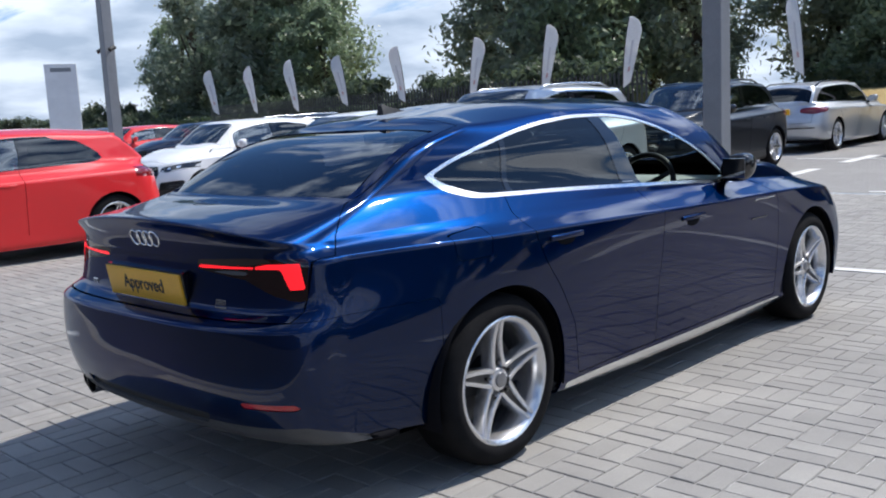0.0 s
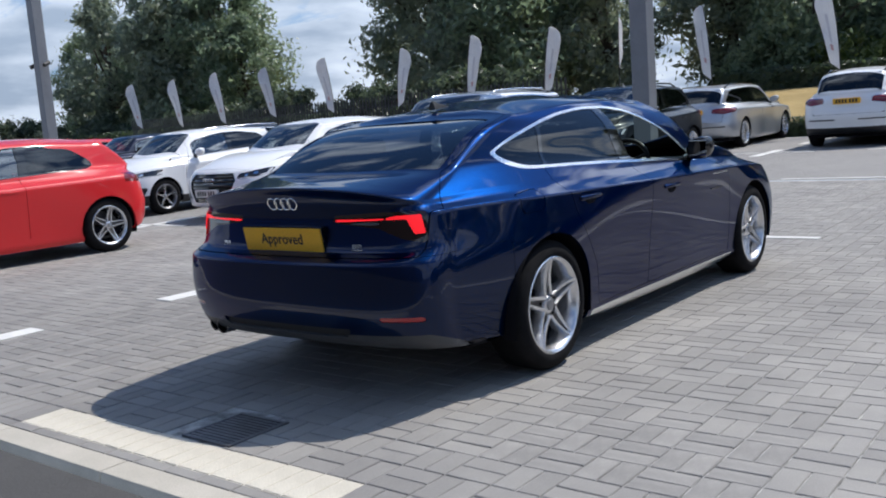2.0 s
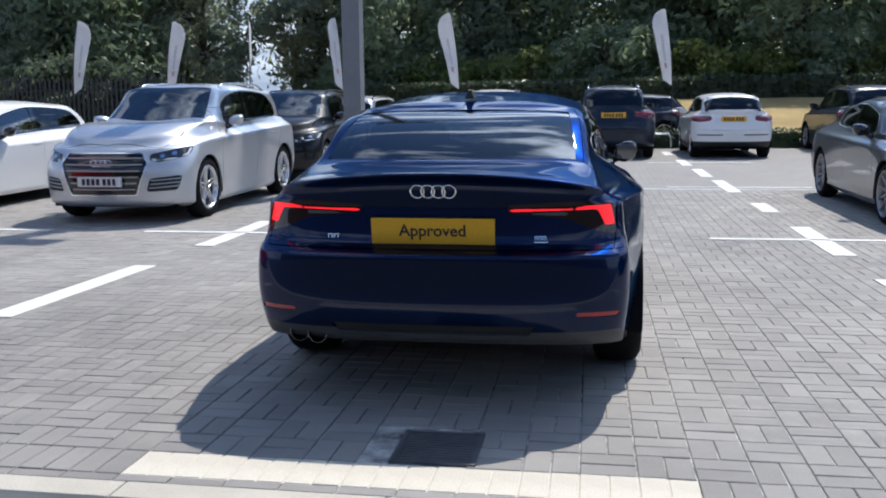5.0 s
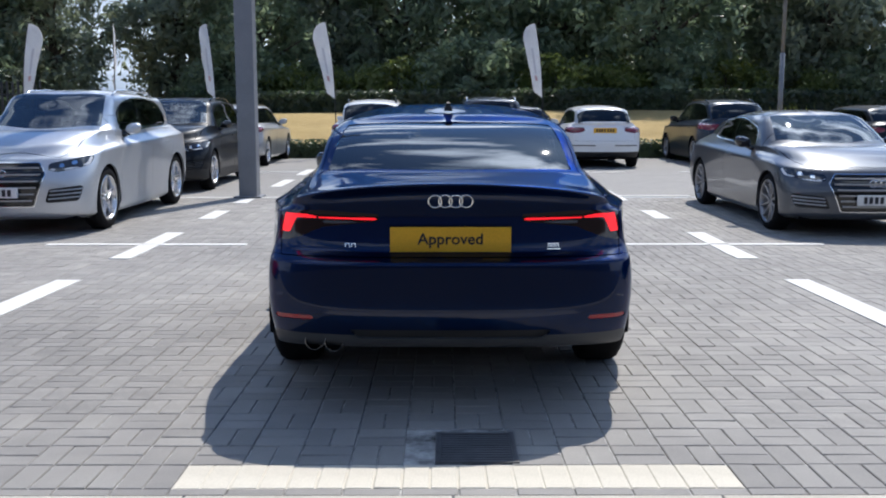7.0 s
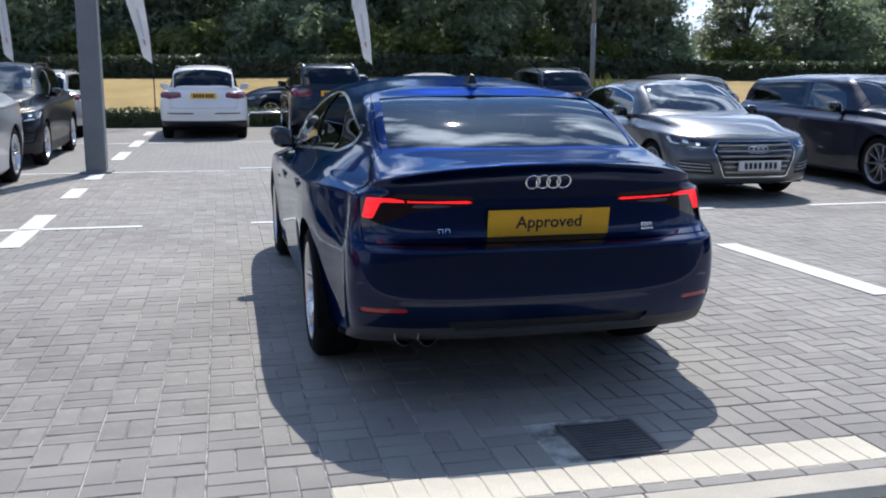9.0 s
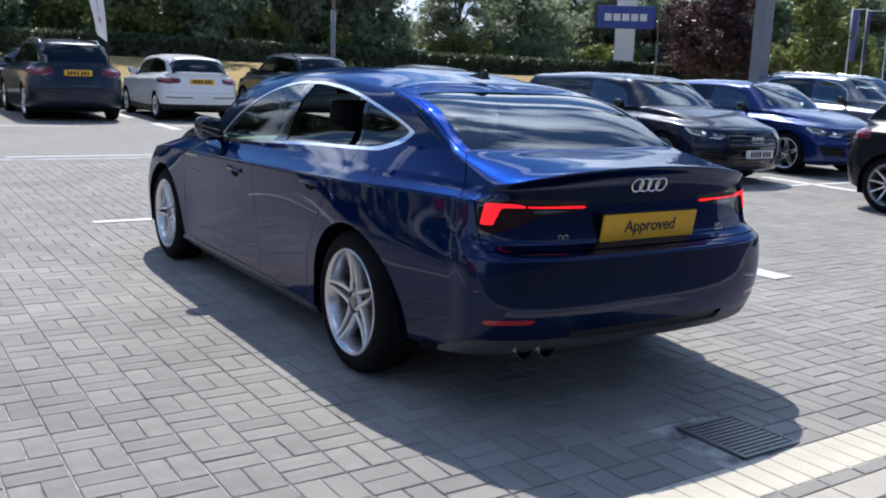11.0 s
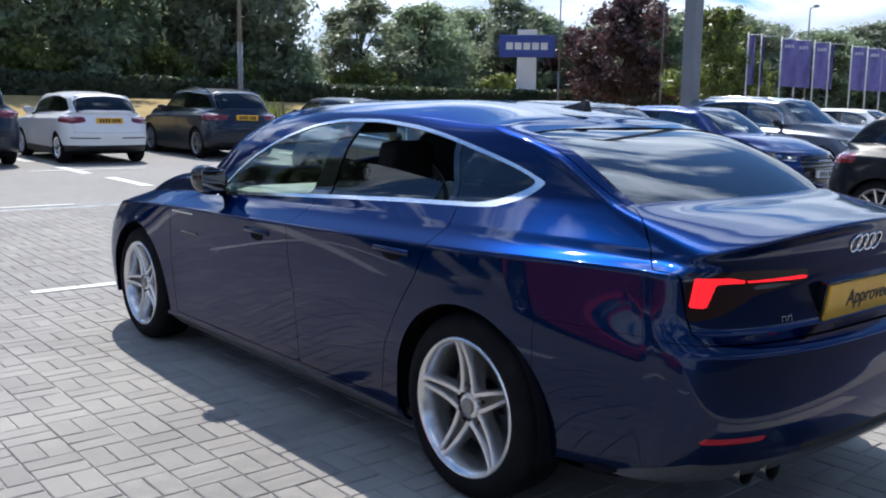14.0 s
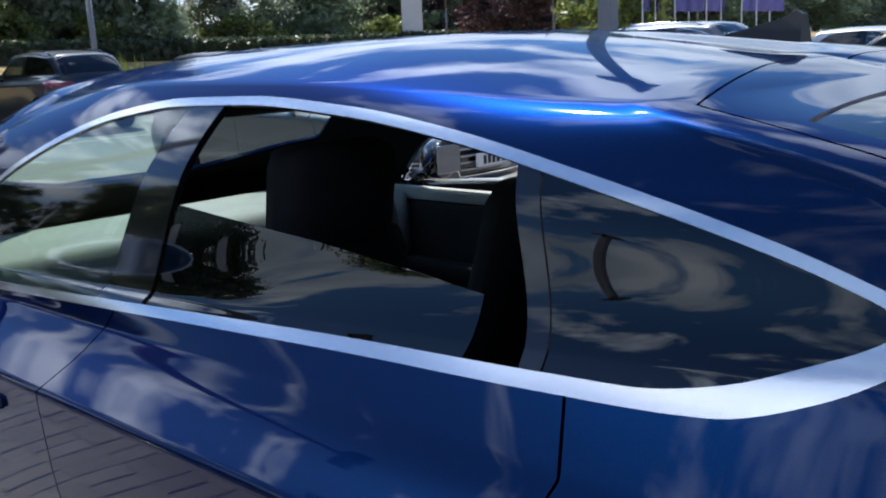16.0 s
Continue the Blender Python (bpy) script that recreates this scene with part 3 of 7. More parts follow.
def body_skin(p, n, step):
    """p: R, F tail and nose; W half width; belt, roof heights; gb rear glass base y; rh, fh roof ends; wb windscreen base."""
    R, F, W, zb, zr = p["R"], p["F"], p["W"], p["belt"], p["roof"]
    gb, rh, fh, wb = p["gb"], p["rh"], p["fh"], p["wb"]
    k = zb / 0.93           # heights of the lower body follow the belt
    s = W / 0.92
    hood = p.get("hood", 0.87) * k
    lip = p.get("lip", 0.055)
    rw = p.get("roofw", 0.585) * s
    tail = p.get("tail", 0.0)      # how upright the tail stands
    c1, c2 = p.get("low_corner", 0.50), p.get("corner", 0.56)
    kr = p.get("taper", 0.0)      # how far forward the tail starts to widen
    gz = zb + p.get("gz", 0.105)
    dz = zr - gz
    ym = gb * 0.5 + rh * 0.5
    pull, er = p.get("pull", 0.0), p.get("er", 2.4)
    pull2, er2 = p.get("pull2", 0.0), p.get("er2", 2.4)
    flat = p.get("flat", 0.0)      # how upright the bumper stands under its shelf
    sh = p.get("shoulder", 0.0)    # how flat the shoulder stays towards the tail
    mid = [
        ring_line(n, R + 0.25, F - 0.20, 0.40, 0.45, [(R, 0.80 * s), (0, 0.84 * s), (F, 0.80 * s)], [(R, 0.258 * k), (-1.75, 0.25), (-1.4, 0.20), (-0.9, 0.16), (0.9, 0.16), (1.7, 0.18), (F, 0.2)]),
        ring_line(n, R + 0.06, F - 0.05, c1, 0.55, [(R + kr, (0.875 - pull) * s), (-1.3, 0.895 * s), (-0.8, 0.866 * s), (0.9, 0.866 * s), (1.4, 0.895 * s), (F, 0.86 * s)], [(R, 0.315 * k), (-1.8, 0.28), (-0.9, 0.215), (0.9, 0.205), (1.8, 0.24), (F, 0.25)], er),
        ring_line(n, R + 0.015 - 0.007 * flat, F - 0.02, c1, 0.58, [(R + kr, (0.89 - pull) * s), (-1.4, 0.915 * s), (-0.6, 0.872 * s), (0.8, 0.872 * s), (1.4, 0.912 * s), (F, 0.87 * s)], [(R, 0.44 * k), (-1.5, 0.40 * k), (-0.8, 0.33 * k), (0.9, 0.31 * k), (1.6, 0.38 * k), (F, 0.38 * k)], er),
        ring_line(n, R, F, c1, 0.62, [(R + kr, (0.895 - pull) * s), (-1.4, 0.922 * s), (-0.5, 0.889 * s), (0.8, 0.887 * s), (1.4, 0.920 * s), (F, 0.87 * s)], [(R, 0.575 * k), (-1.4, 0.56 * k), (0, 0.50 * k), (1.4, 0.54 * k), (F, 0.52 * k)], er),
        ring_line(n, R + 0.02 - 0.018 * flat, F - 0.035, c1 + 0.02, 0.64, [(R + kr, (0.89 - pull) * s), (-1.4, 0.918 * s), (-0.4, 0.902 * s), (0.8, 0.898 * s), (1.4, 0.914 * s), (F, 0.86 * s)], [(R, 0.665 * k), (-1.4, 0.67 * k), (0, 0.63 * k), (1.4, 0.65 * k), (F, 0.61 * k)], er),
        ring_line(n, R + 0.095 - 0.05 * tail, F - 0.08, c2, 0.66, [(R + kr, (0.875 - pull2) * s), (-1.4, 0.914 * s), (-0.4, 0.908 * s), (0.8, 0.904 * s), (1.4, 0.906 * s), (F, 0.85 * s)], [(R, 0.70 * k), (-1.9, 0.73 * k), (-1.4, 0.755 * k), (0, 0.73 * k), (1.4, 0.72 * k), (F, 0.665 * k)], er2),
        ring_line(n, R + 0.12 - 0.03 * tail, F - 0.13, c2, 0.70, [(R + kr, (0.865 - pull2) * s), (-1.4, 0.908 * s), (-0.4, 0.912 * s), (0.8, 0.908 * s), (1.4, 0.896 * s), (F, 0.83 * s)], [(R, (0.82 + 0.032 * sh) * k), (-1.9, (0.865 + 0.006 * sh) * k), (-1.2, 0.855 * k), (0, 0.825 * k), (1.2, 0.80 * k), (F, 0.715 * k)], er2),
        ring_line(n, R + 0.10 + 0.05 * tail, F - 0.17, c2, 0.75, [(R + kr, (0.83 - 0.022 * sh - pull2) * s), (-1.4, 0.850 * s), (-0.4, 0.838 * s), (0.8, 0.836 * s), (1.4, 0.83 * s), (F, 0.79 * s)], [(R, zb + lip - 0.05), (R + 0.45, 0.905 * k), (-1.2, 0.893 * k), (0, 0.868 * k), (1.0, 0.842 * k), (F, 0.74 * k)], er2),
        ring_line(n, R + 0.065 + 0.12 * tail, F - 0.24, c2, 0.80, [(R + kr, (0.785 - pull2) * s), (-1.4, 0.808 * s), (-0.4, 0.795 * s), (0.6, 0.792 * s), (1.4, 0.76 * s), (F, 0.70 * s)], [(R, zb + lip), (R + 0.45, zb), (-1.2, zb), (0, 0.903 * k), (0.6, 0.893 * k), (1.1, hood), (1.7, hood - 0.05), (F, p.get("brow", 0.77) * k)], er2),
        ring_line(n, gb, wb, 0.16, 0.42, [(gb, 0.62 * s), (-1.5, 0.675 * s), (-1.1, 0.715 * s), (0, 0.762 * s), (0.6, 0.772 * s), (wb, 0.70 * s)], [(gb, gz), (gb + 0.35, gz + 0.005), (-1.1, zb + 0.078), (0, zb + 0.03), (0.6, zb + 0.01), (wb, zb + 0.035)], 2.6),
        ring_line(n, ym, wb * 0.5 + fh * 0.5, 0.17, 0.30, [(ym, rw + 0.035 * s), (-1.0, 0.655 * s), (-0.3, 0.685 * s), (0.3, 0.685 * s), (0.8, 0.64 * s)], [(ym, gz + 0.545 * dz - 0.02), (ym + 0.35, gz + 0.5 * dz - 0.02), (-0.4, gz + 0.44 * dz), (0.5, gz + 0.38 * dz), (0.8, gz + 0.46 * dz)], 2.8),
        ring_line(n, rh, fh, 0.14, 0.20, [(rh, rw - p.get("nip", 0.025)), (-0.5, rw + 0.01), (0.1, rw), (fh, rw - 0.03)], [(rh, zr - p.get("rdrop", 0.085)), (rh + 0.14, zr - p.get("rdrop", 0.085) - p.get("sag", 0.03)), (-0.6, zr - 0.072), (-0.1, zr - 0.066), (fh - 0.2, zr - 0.085), (fh, zr - 0.058)], 3.0, 3.0),
    ]
    # the tail's lip is bowed: high in the middle, falling to the corners
    for i, share in ((7, 0.8), (8, 1.0), (9, 0.25)):
        near = np.clip((R + 0.62 - mid[i][:, 1]) / 0.5, 0, 1)
        mid[i][:, 2] -= p.get("bow", 0.02) * share * mid[i][:, 0] ** 2 * near * near * (3 - 2 * near)
    # bonnet and boot lid between their edge and the foot of the glass, the bonnet crowned
    rim, foot = mid[8], mid[9]
    run = np.clip((rim[:, 1] - foot[:, 1]) / 0.9, 0, 1)
    lids = []
    for f in (0.3, 0.65):
        ring = rim + (foot - rim) * f
        ring[:, 2] += 4 * f * (1 - f) * p.get("swell", 0.055) * k * run
        lids.append(ring)
    mid[9:9] = lids
    top = mid[-1].copy()
    t = (top[:, 1] - rh) / (fh - rh)
    top[:, 0] = 0
    top[:, 1] = rh + 0.17 + t * (fh - rh - 0.34)
    spine = curve([(rh, zr - p.get("rdrop", 0.085) + 0.012), (rh * 0.55 + fh * 0.45, zr), (fh * 0.7 + rh * 0.3, zr), (fh, zr - 0.04)])
    top[:, 2] = spine(top[:, 1])
    # the roof's crown, between its edge and its middle line
    edge = mid[-1]
    lean = np.abs(edge[:, 0]) / (np.abs(edge[:, 0]) + np.abs(edge[:, 1] - top[:, 1]) + 1e-6)
    crown = []
    for u in (0.9, 0.72, 0.48, 0.24):
        ring = top + (edge - top) * u
        ring[:, 2] = top[:, 2] + (edge[:, 2] - top[:, 2]) * u ** (1 + 2.2 * lean)
        crown.append(ring)
    at_tail = lambda i: np.clip((R + 0.50 - mid[i][:, 1]) / 0.35, 0, 1)[:, None]
    return loft(mid + crown + [top], {4: p.get("shelf", 0.3) * at_tail(4), 5: p.get("shelf", 0.25) * at_tail(5), 6: p.get("crease", 0.75), 8: p.get("sharp", 0.7), 11: p.get("cowl", 0.95), 13: p.get("rail", 0.0)}, step, (n[0] + 2, n[0] + n[1] - 2), p.get("fair", (25, 10)), 1 - at_tail(4))


def wheel_meshes(r, rim, spokes, style, width=0.235, seg=64):
    """Meshes of one wheel that faces +x, its outer face at x = 0."""
    out = {}
    bm = bmesh.new()
    h = r - rim
    lathe(bm, [(-width + 0.01, rim - 0.004), (-width, rim + 0.3 * h), (-width + 0.015, r - 0.018), (-width + 0.035, r - 0.003), (-0.075, r), (-0.045, r - 0.003), (-0.022, r - 0.016),
               (-0.004, rim + 0.45 * h), (-0.003, rim + 0.2 * h), (-0.010, rim + 0.002), (-0.020, rim - 0.008)], seg)
    out["tyre"] = bm
    bm = bmesh.new()
    lathe(bm, [(-0.012, rim + 0.003), (-0.008, rim - 0.004), (-0.011, rim - 0.013), (-0.026, rim - 0.024), (-0.07, rim - 0.034), (-0.15, rim - 0.038), (-width + 0.02, rim - 0.012)], seg)
    out["rim"] = bm
    bm = bmesh.new()
    # floors of the grooves between twin rails, coloured dark for the shade there
    groove = bmesh.new()
    for k in range(spokes):
        a0 = math.pi / 2 + 2 * math.pi * k / spokes
        out_dir = Vector((0, math.cos(a0), math.sin(a0)))
        tan = Vector((0, -math.sin(a0), math.cos(a0)))
        floor_rows = []
        for off in ((-1, 1) if style == "double" else (0,)):
            # twin rails that draw together towards the rim
            w0, w1, o0, o1 = (0.0105, 0.0085, 0.029, 0.0120) if style == "double" else (0.016, 0.010, 0.0, 0.0)
            sec = []
            for f in np.linspace(0, 1, 7):
                rr = 0.045 + (rim - 0.012 - 0.045) * f
                wid = w0 + (w1 - w0) * f
                xx = -0.038 + 0.026 * f ** 1.6 - 0.008 * math.sin(math.pi * f)
                c = out_dir * rr + tan * (off * (o0 + (o1 - o0) * f))
                if off:
                    floor_rows.append((f, c + Vector((xx - 0.017, 0, 0))))
                sec.append([bm.verts.new(c + tan * wid * u + Vector((xx - d, 0, 0))) for u, d in ((1, 0.055), (1, 0.006), (0.65, 0), (-0.65, 0), (-1, 0.006), (-1, 0.055))])
            for p, q in zip(sec, sec[1:]):
                for i in range(5):
                    bm.faces.new((p[i], q[i], q[i + 1], p[i + 1]))
                bm.faces.new((p[5], q[5], q[0], p[0]))
        half_rows = len(floor_rows) // 2
        for i in range(half_rows - 1):
            groove.faces.new([groove.verts.new(floor_rows[j][1]) for j in (i, i + 1, half_rows + i + 1, half_rows + i)])
    lathe(bm, [(-0.09, 0.050), (-0.056, 0.050), (-0.044, 0.043), (-0.040, 0.027)], 32)
    bmesh.ops.recalc_face_normals(bm, faces=bm.faces)
    out["spokes"] = bm
    if style == "double":
        bmesh.ops.remove_doubles(groove, verts=groove.verts, dist=0.0005)
        out["shaded_groove"] = groove
    else:
        groove.free()
    bm = bmesh.new()
    lathe(bm, [(-0.041, 0.029), (-0.033, 0.027), (-0.031, 0.021), (-0.0305, 0.001)], 32)
    out["centre_cap"] = bm
    bm = bmesh.new()
    lathe(bm, [(-0.15, 0.08), (-0.128, 0.085), (-0.125, rim * 0.69), (-0.15, rim * 0.70), (-0.155, 0.09)], 48)
    out["brake_disc"] = bm
    bm = bmesh.new()
    cyl(bm, (-0.06, 0, 0), (-0.037, 0, 0), 0.007, seg=10)
    out["wheel_bolt"] = bm
    bm = bmesh.new()
    lathe(bm, [(-0.16, 0.001), (-0.16, rim - 0.03), (-width + 0.01, rim - 0.02), (-width + 0.005, 0.001)], 32)
    out["hub_back"] = bm
    made = {}
    for key, b in out.items():
        bmesh.ops.recalc_face_normals(b, faces=b.faces)
        me = bpy.data.meshes.new(key)
        b.to_mesh(me)
        b.free()
        made[key] = me
    return made


def put_wheel(parent, meshes, x, y, z, side, rim_material, turn=0.0, bolts=False, barrel=None):
    """Hang a wheel, whose tyre is the part itself, on a car."""
    # groove floors take the dark disc metal in place of alloy in shade
    mats = {"tyre": RUBBER, "rim": barrel or rim_material, "spokes": rim_material, "centre_cap": ALLOY_DARK, "shaded_groove": DISC, "brake_disc": DISC, "wheel_bolt": GLOSS_BLACK, "hub_back": SHELL}
    m = pose(x, y, z) @ (Matrix.Identity(4) if side > 0 else pose(0, 0, 0, 0, 0, 180)) @ pose(0, 0, 0, turn)
    hub = None
    for key, me in meshes.items():
        if not me.materials:
            me.materials.append(mats[key])
            me.polygons.foreach_set("use_smooth", [True] * len(me.polygons))
            me.set_sharp_from_angle(angle=radians(38))
        if key == "tyre":
            hub = new("wheel", me)
            hub.parent = parent
            hub.matrix_basis = m
        elif key == "wheel_bolt":
            for k in range(5 if bolts else 0):
                a = 2 * math.pi * k / 5 + math.pi / 2
                o = new(key, me)
                o.parent = hub
                o.matrix_basis = pose(-0.006, 0.066 * math.cos(a), 0.066 * math.sin(a))
        else:
            o = new(key, me)
            o.parent = hub
            if me.materials[0] is not mats[key]:
                o.material_slots[0].link = "OBJECT"
                o.material_slots[0].material = mats[key]
    return hub


# implicit shapes in the side, rear and top views
def arch(y0, z0, r):
    return lambda x, y, z: np.hypot(y - y0, z - z0) - r


def between_curves(lo, hi):
    """Positive between two curves over y, in metres across them."""
    def fn(x, y, z):
        e = 1e-3
        a = (z - lo(y)) / np.sqrt(1 + ((lo(y + e) - lo(y - e)) / (2 * e)) ** 2)
        b = (hi(y) - z) / np.sqrt(1 + ((hi(y + e) - hi(y - e)) / (2 * e)) ** 2)
        return np.minimum(a, b)
    return fn


def grown(fn, d):
    return lambda x, y, z: fn(x, y, z) + d


def near_line(pts, half, axis="yz"):
    """Positive within half a line's width of a polyline seen from the side, the rear or above."""
    P = [np.array(p, float) for p in pts]

    def fn(x, y, z):
        q = {"yz": (y, z), "xz": (x, z), "xy": (x, y)}[axis]
        best = np.full(np.shape(x), 9.0)
        for a, b in zip(P, P[1:]):
            d = b - a
            t = np.clip(((q[0] - a[0]) * d[0] + (q[1] - a[1]) * d[1]) / (d @ d), 0, 1)
            best = np.minimum(best, np.hypot(q[0] - a[0] - t * d[0], q[1] - a[1] - t * d[1]))
        return half - best
    return fn


def in_polygon(pts, axis="xz"):
    """Signed distance to a polygon, positive inside."""
    P = [np.array(p, float) for p in pts]

    def fn(x, y, z):
        q = {"yz": (y, z), "xz": (x, z), "xy": (x, y)}[axis]
        best = np.full(np.shape(x), 9.0)
        inside = np.zeros(np.shape(x), bool)
        for a, b in zip(P, P[1:] + P[:1]):
            d = b - a
            t = np.clip(((q[0] - a[0]) * d[0] + (q[1] - a[1]) * d[1]) / (d @ d), 0, 1)
            best = np.minimum(best, np.hypot(q[0] - a[0] - t * d[0], q[1] - a[1] - t * d[1]))
            if abs(d[1]) > 1e-9:
                hit = ((a[1] > q[1]) != (b[1] > q[1])) & (q[0] < d[0] * (q[1] - a[1]) / d[1] + a[0])
                inside ^= hit
        return np.where(inside, best, -best)
    return fn


def skin_y(skin, x, z, nose=False):
    """Where the tail (or the nose) of a skin lies at (x, z)."""
    v = skin.v[skin.v[:, 1] > 0.8] if nose else skin.v[skin.v[:, 1] < -0.8]
    d = np.hypot(v[:, 0] - abs(x), v[:, 2] - z)
    pick = np.argsort(d)[:4]
    w = 1 / (d[pick] + 1e-4)
    return float((v[pick, 1] * w).sum() / w.sum())


def skin_x(skin, y, z):
    """Where the side of a skin lies at (y, z)."""
    v = skin.v[skin.v[:, 0] > 0.5]
    d = np.hypot(v[:, 1] - y, v[:, 2] - z)
    pick = np.argsort(d)[:4]
    w = 1 / (d[pick] + 1e-4)
    return float((v[pick, 0] * w).sum() / w.sum())


# ---- the blue car ----
AXLE = 1.412
WZ, WR, RIM = 0.318, 0.324, 0.241
HERO = dict(R=-2.425, F=2.30, W=0.92, belt=0.935, roof=1.372, roofw=0.565, gb=-1.945, rh=-1.30, fh=0.46, wb=1.12, lip=0.080, gz=0.098, rdrop=0.098, sharp=0.85, pull=0.080, er=2.8, low_corner=0.28, corner=0.25, er2=2.9, pull2=0.085, flat=1.0, bow=0.085, cowl=0.25, rail=0.5, sag=0.004, nip=0.008, fair=(110, 60), taper=0.38, crease=0.95, shoulder=1.0, shelf=0.8)


def flat_text(body, size, depth, material, parent, m, name="lettering"):
    """Raised lettering in the built-in font, as a mesh."""
    c = bpy.data.curves.new("text", "FONT")
    c.body, c.size, c.extrude = body, size, depth
    c.align_x, c.align_y = "CENTER", "CENTER"
    c.offset = 0.0012
    c.resolution_u = 4
    o = bpy.data.objects.new("text", c)
    me = bpy.data.meshes.new_from_object(o)
    bpy.data.objects.remove(o)
    ob = as_object(name, me, material, parent, smooth=False)
    ob.matrix_basis = m
    return ob


def seat(parent, x, y, label=""):
    """Front or rear seat: cushion, back and headrest."""
    bm = boxed(x - 0.25, y - 0.24, 0.28, x + 0.25, y + 0.26, 0.46, 0.06)
    s = part("seat", bm, SEAT, parent, smooth=True)
    bm = boxed(x - 0.24, -0.07, -0.32, x + 0.24, 0.07, 0.32, 0.068)
    for v in bm.verts:
        if v.co.z > 0:
            v.co.x = x + (v.co.x - x) * (1 - 0.30 * (v.co.z / 0.32) ** 2)
    bmesh.ops.transform(bm, matrix=pose(0, y - 0.32, 0.72, 14), verts=bm.verts)
    part("backrest", bm, SEAT, s, smooth=True)
    bm = boxed(x - 0.135, -0.05, -0.10, x + 0.135, 0.05, 0.105, 0.049)
    bmesh.ops.transform(bm, matrix=pose(0, y - 0.43, 1.085, 10), verts=bm.verts)
    cyl(bm, (x - 0.06, y - 0.42, 0.95), (x - 0.06, y - 0.43, 1.04), 0.007)
    cyl(bm, (x + 0.06, y - 0.42, 0.95), (x + 0.06, y - 0.43, 1.04), 0.007)
    part("headrest", bm, SEAT, s, smooth=True)
    return s


def build_hero():
    car = thing("car", pose(0, 0, 0), "deep blue metallic five-door fastback car parked on grey block paving", "car")
    half = body_skin(HERO, (74, 140, 34), 0.0125)
    whole_half = half
    # wheel arches
    for y in (-AXLE, AXLE):
        half, _ = half.cut(arch(y, WZ, 0.362))
    # side windows
    lo = curve([(-1.545, 1.086), (-1.505, 1.050), (-1.45, 1.019), (-1.36, 0.994), (-1.17, 0.984), (-0.9, 0.974), (-0.6, 0.960), (-0.28, 0.943), (0.17, 0.918), (0.62, 0.888)])
    hi = curve([(-1.545, 1.086), (-1.385, 1.142), (-1.15, 1.200), (-0.95, 1.240), (-0.74, 1.268), (-0.5, 1.283), (-0.33, 1.282), (-0.13, 1.262), (0.04, 1.222), (0.22, 1.155), (0.43, 1.045), (0.62, 0.888)])
    dlo0 = between_curves(lo, hi)

    def dlo(x, y, z):
        # the two edges meet in a rounded tip at the tail
        tip = -0.007 * np.logaddexp((lo(y) - z) / 0.007, (z - hi(y)) / 0.007)
        return np.where((x > 0.4) & (y > -1.56) & (y < 0.64), np.where(y < -1.3, np.minimum(tip, dlo0(x, y, z)), dlo0(x, y, z)), -1.0)
    day, half = half.cut(dlo)
    widen = lambda y: 0.5 - 0.5 * np.cos(np.pi * np.clip((-1.26 - y) / 0.20, 0, 1))

    def glass(x, y, z):
        # rounded where the two edges meet at the tail
        a = (z - lo(y) - 0.0145 - 0.0175 * widen(y)) / (1 + 0.12 * widen(y))
        b = hi(y) - 0.013 - z
        k = 0.010
        return np.where(y < -1.2, -k * np.logaddexp(-a / k, -b / k), np.minimum(a, b))
    panes, trim = day.cut(lambda x, y, z: np.minimum.reduce([glass(x, y, z), dlo(x, y, z) - 0.008, y + 1.50]))
    # windscreen and rear window
    rear_glass = lambda x, y, z: np.minimum.reduce([y + 1.925 - 0.16 * x ** 2, -1.345 - 0.05 * x ** 2 - y, (0.585 - 0.10 * (y + 1.92)) - x, z - 1.02])
    back, half = half.cut(rear_glass)
    front_glass = lambda x, y, z: np.minimum.reduce([y - 0.47 + 0.25 * x ** 2, 1.08 - 0.75 * x ** 2 - y, (0.545 + 0.16 * (y - 0.47)) - x, z - 0.94])
    screen, half = half.cut(front_glass)
    shell = body_skin(HERO, (36, 70, 20), 0.026)
    for y in (-AXLE, AXLE):
        shell, _ = shell.cut(arch(y, WZ, 0.362))
    shell, _ = shell.cut(lambda x, y, z: -np.maximum.reduce([dlo(x, y, z), rear_glass(x, y, z), front_glass(x, y, z)]))
    # rear lamps
    rear = lambda x, y, z: -2.175 - 0.15 * (0.86 - z) - y
    lamp_shape = in_polygon([(0.305, 0.838), (0.312, 0.868), (0.55, 0.882), (0.80, 0.880), (0.868, 0.870), (0.862, 0.752), (0.73, 0.748), (0.66, 0.766), (0.55, 0.812)])
    lamp_fn = lambda x, y, z: np.minimum(lamp_shape(x, y, z), rear(x, y, z))
    lamp, half = half.cut(lamp_fn)
    lit_shape = in_polygon([(0.315, 0.841), (0.32, 0.852), (0.57, 0.863), (0.728, 0.867), (0.746, 0.786), (0.708, 0.784), (0.676, 0.849), (0.57, 0.848)])
    lit, lamp = lamp.cut(lit_shape)
    lit_in, lit_out = lit.cut(lambda x, y, z: 0.574 - x)
    _, lit_out = lit_out.cut(lambda x, y, z: 0.586 - x)
    pale_shape = in_polygon([(0.36, 0.834), (0.38, 0.842), (0.56, 0.840), (0.555, 0.828), (0.5, 0.826)])
    # reflector in the bumper, lower grey valance, splitter slot
    refl_shape = in_polygon([(0.585, 0.418), (0.60, 0.438), (0.765, 0.436), (0.775, 0.424), (0.765, 0.414)])
    refl, half = half.cut(lambda x, y, z: np.minimum(refl_shape(x, y, z), -1.8 - y))
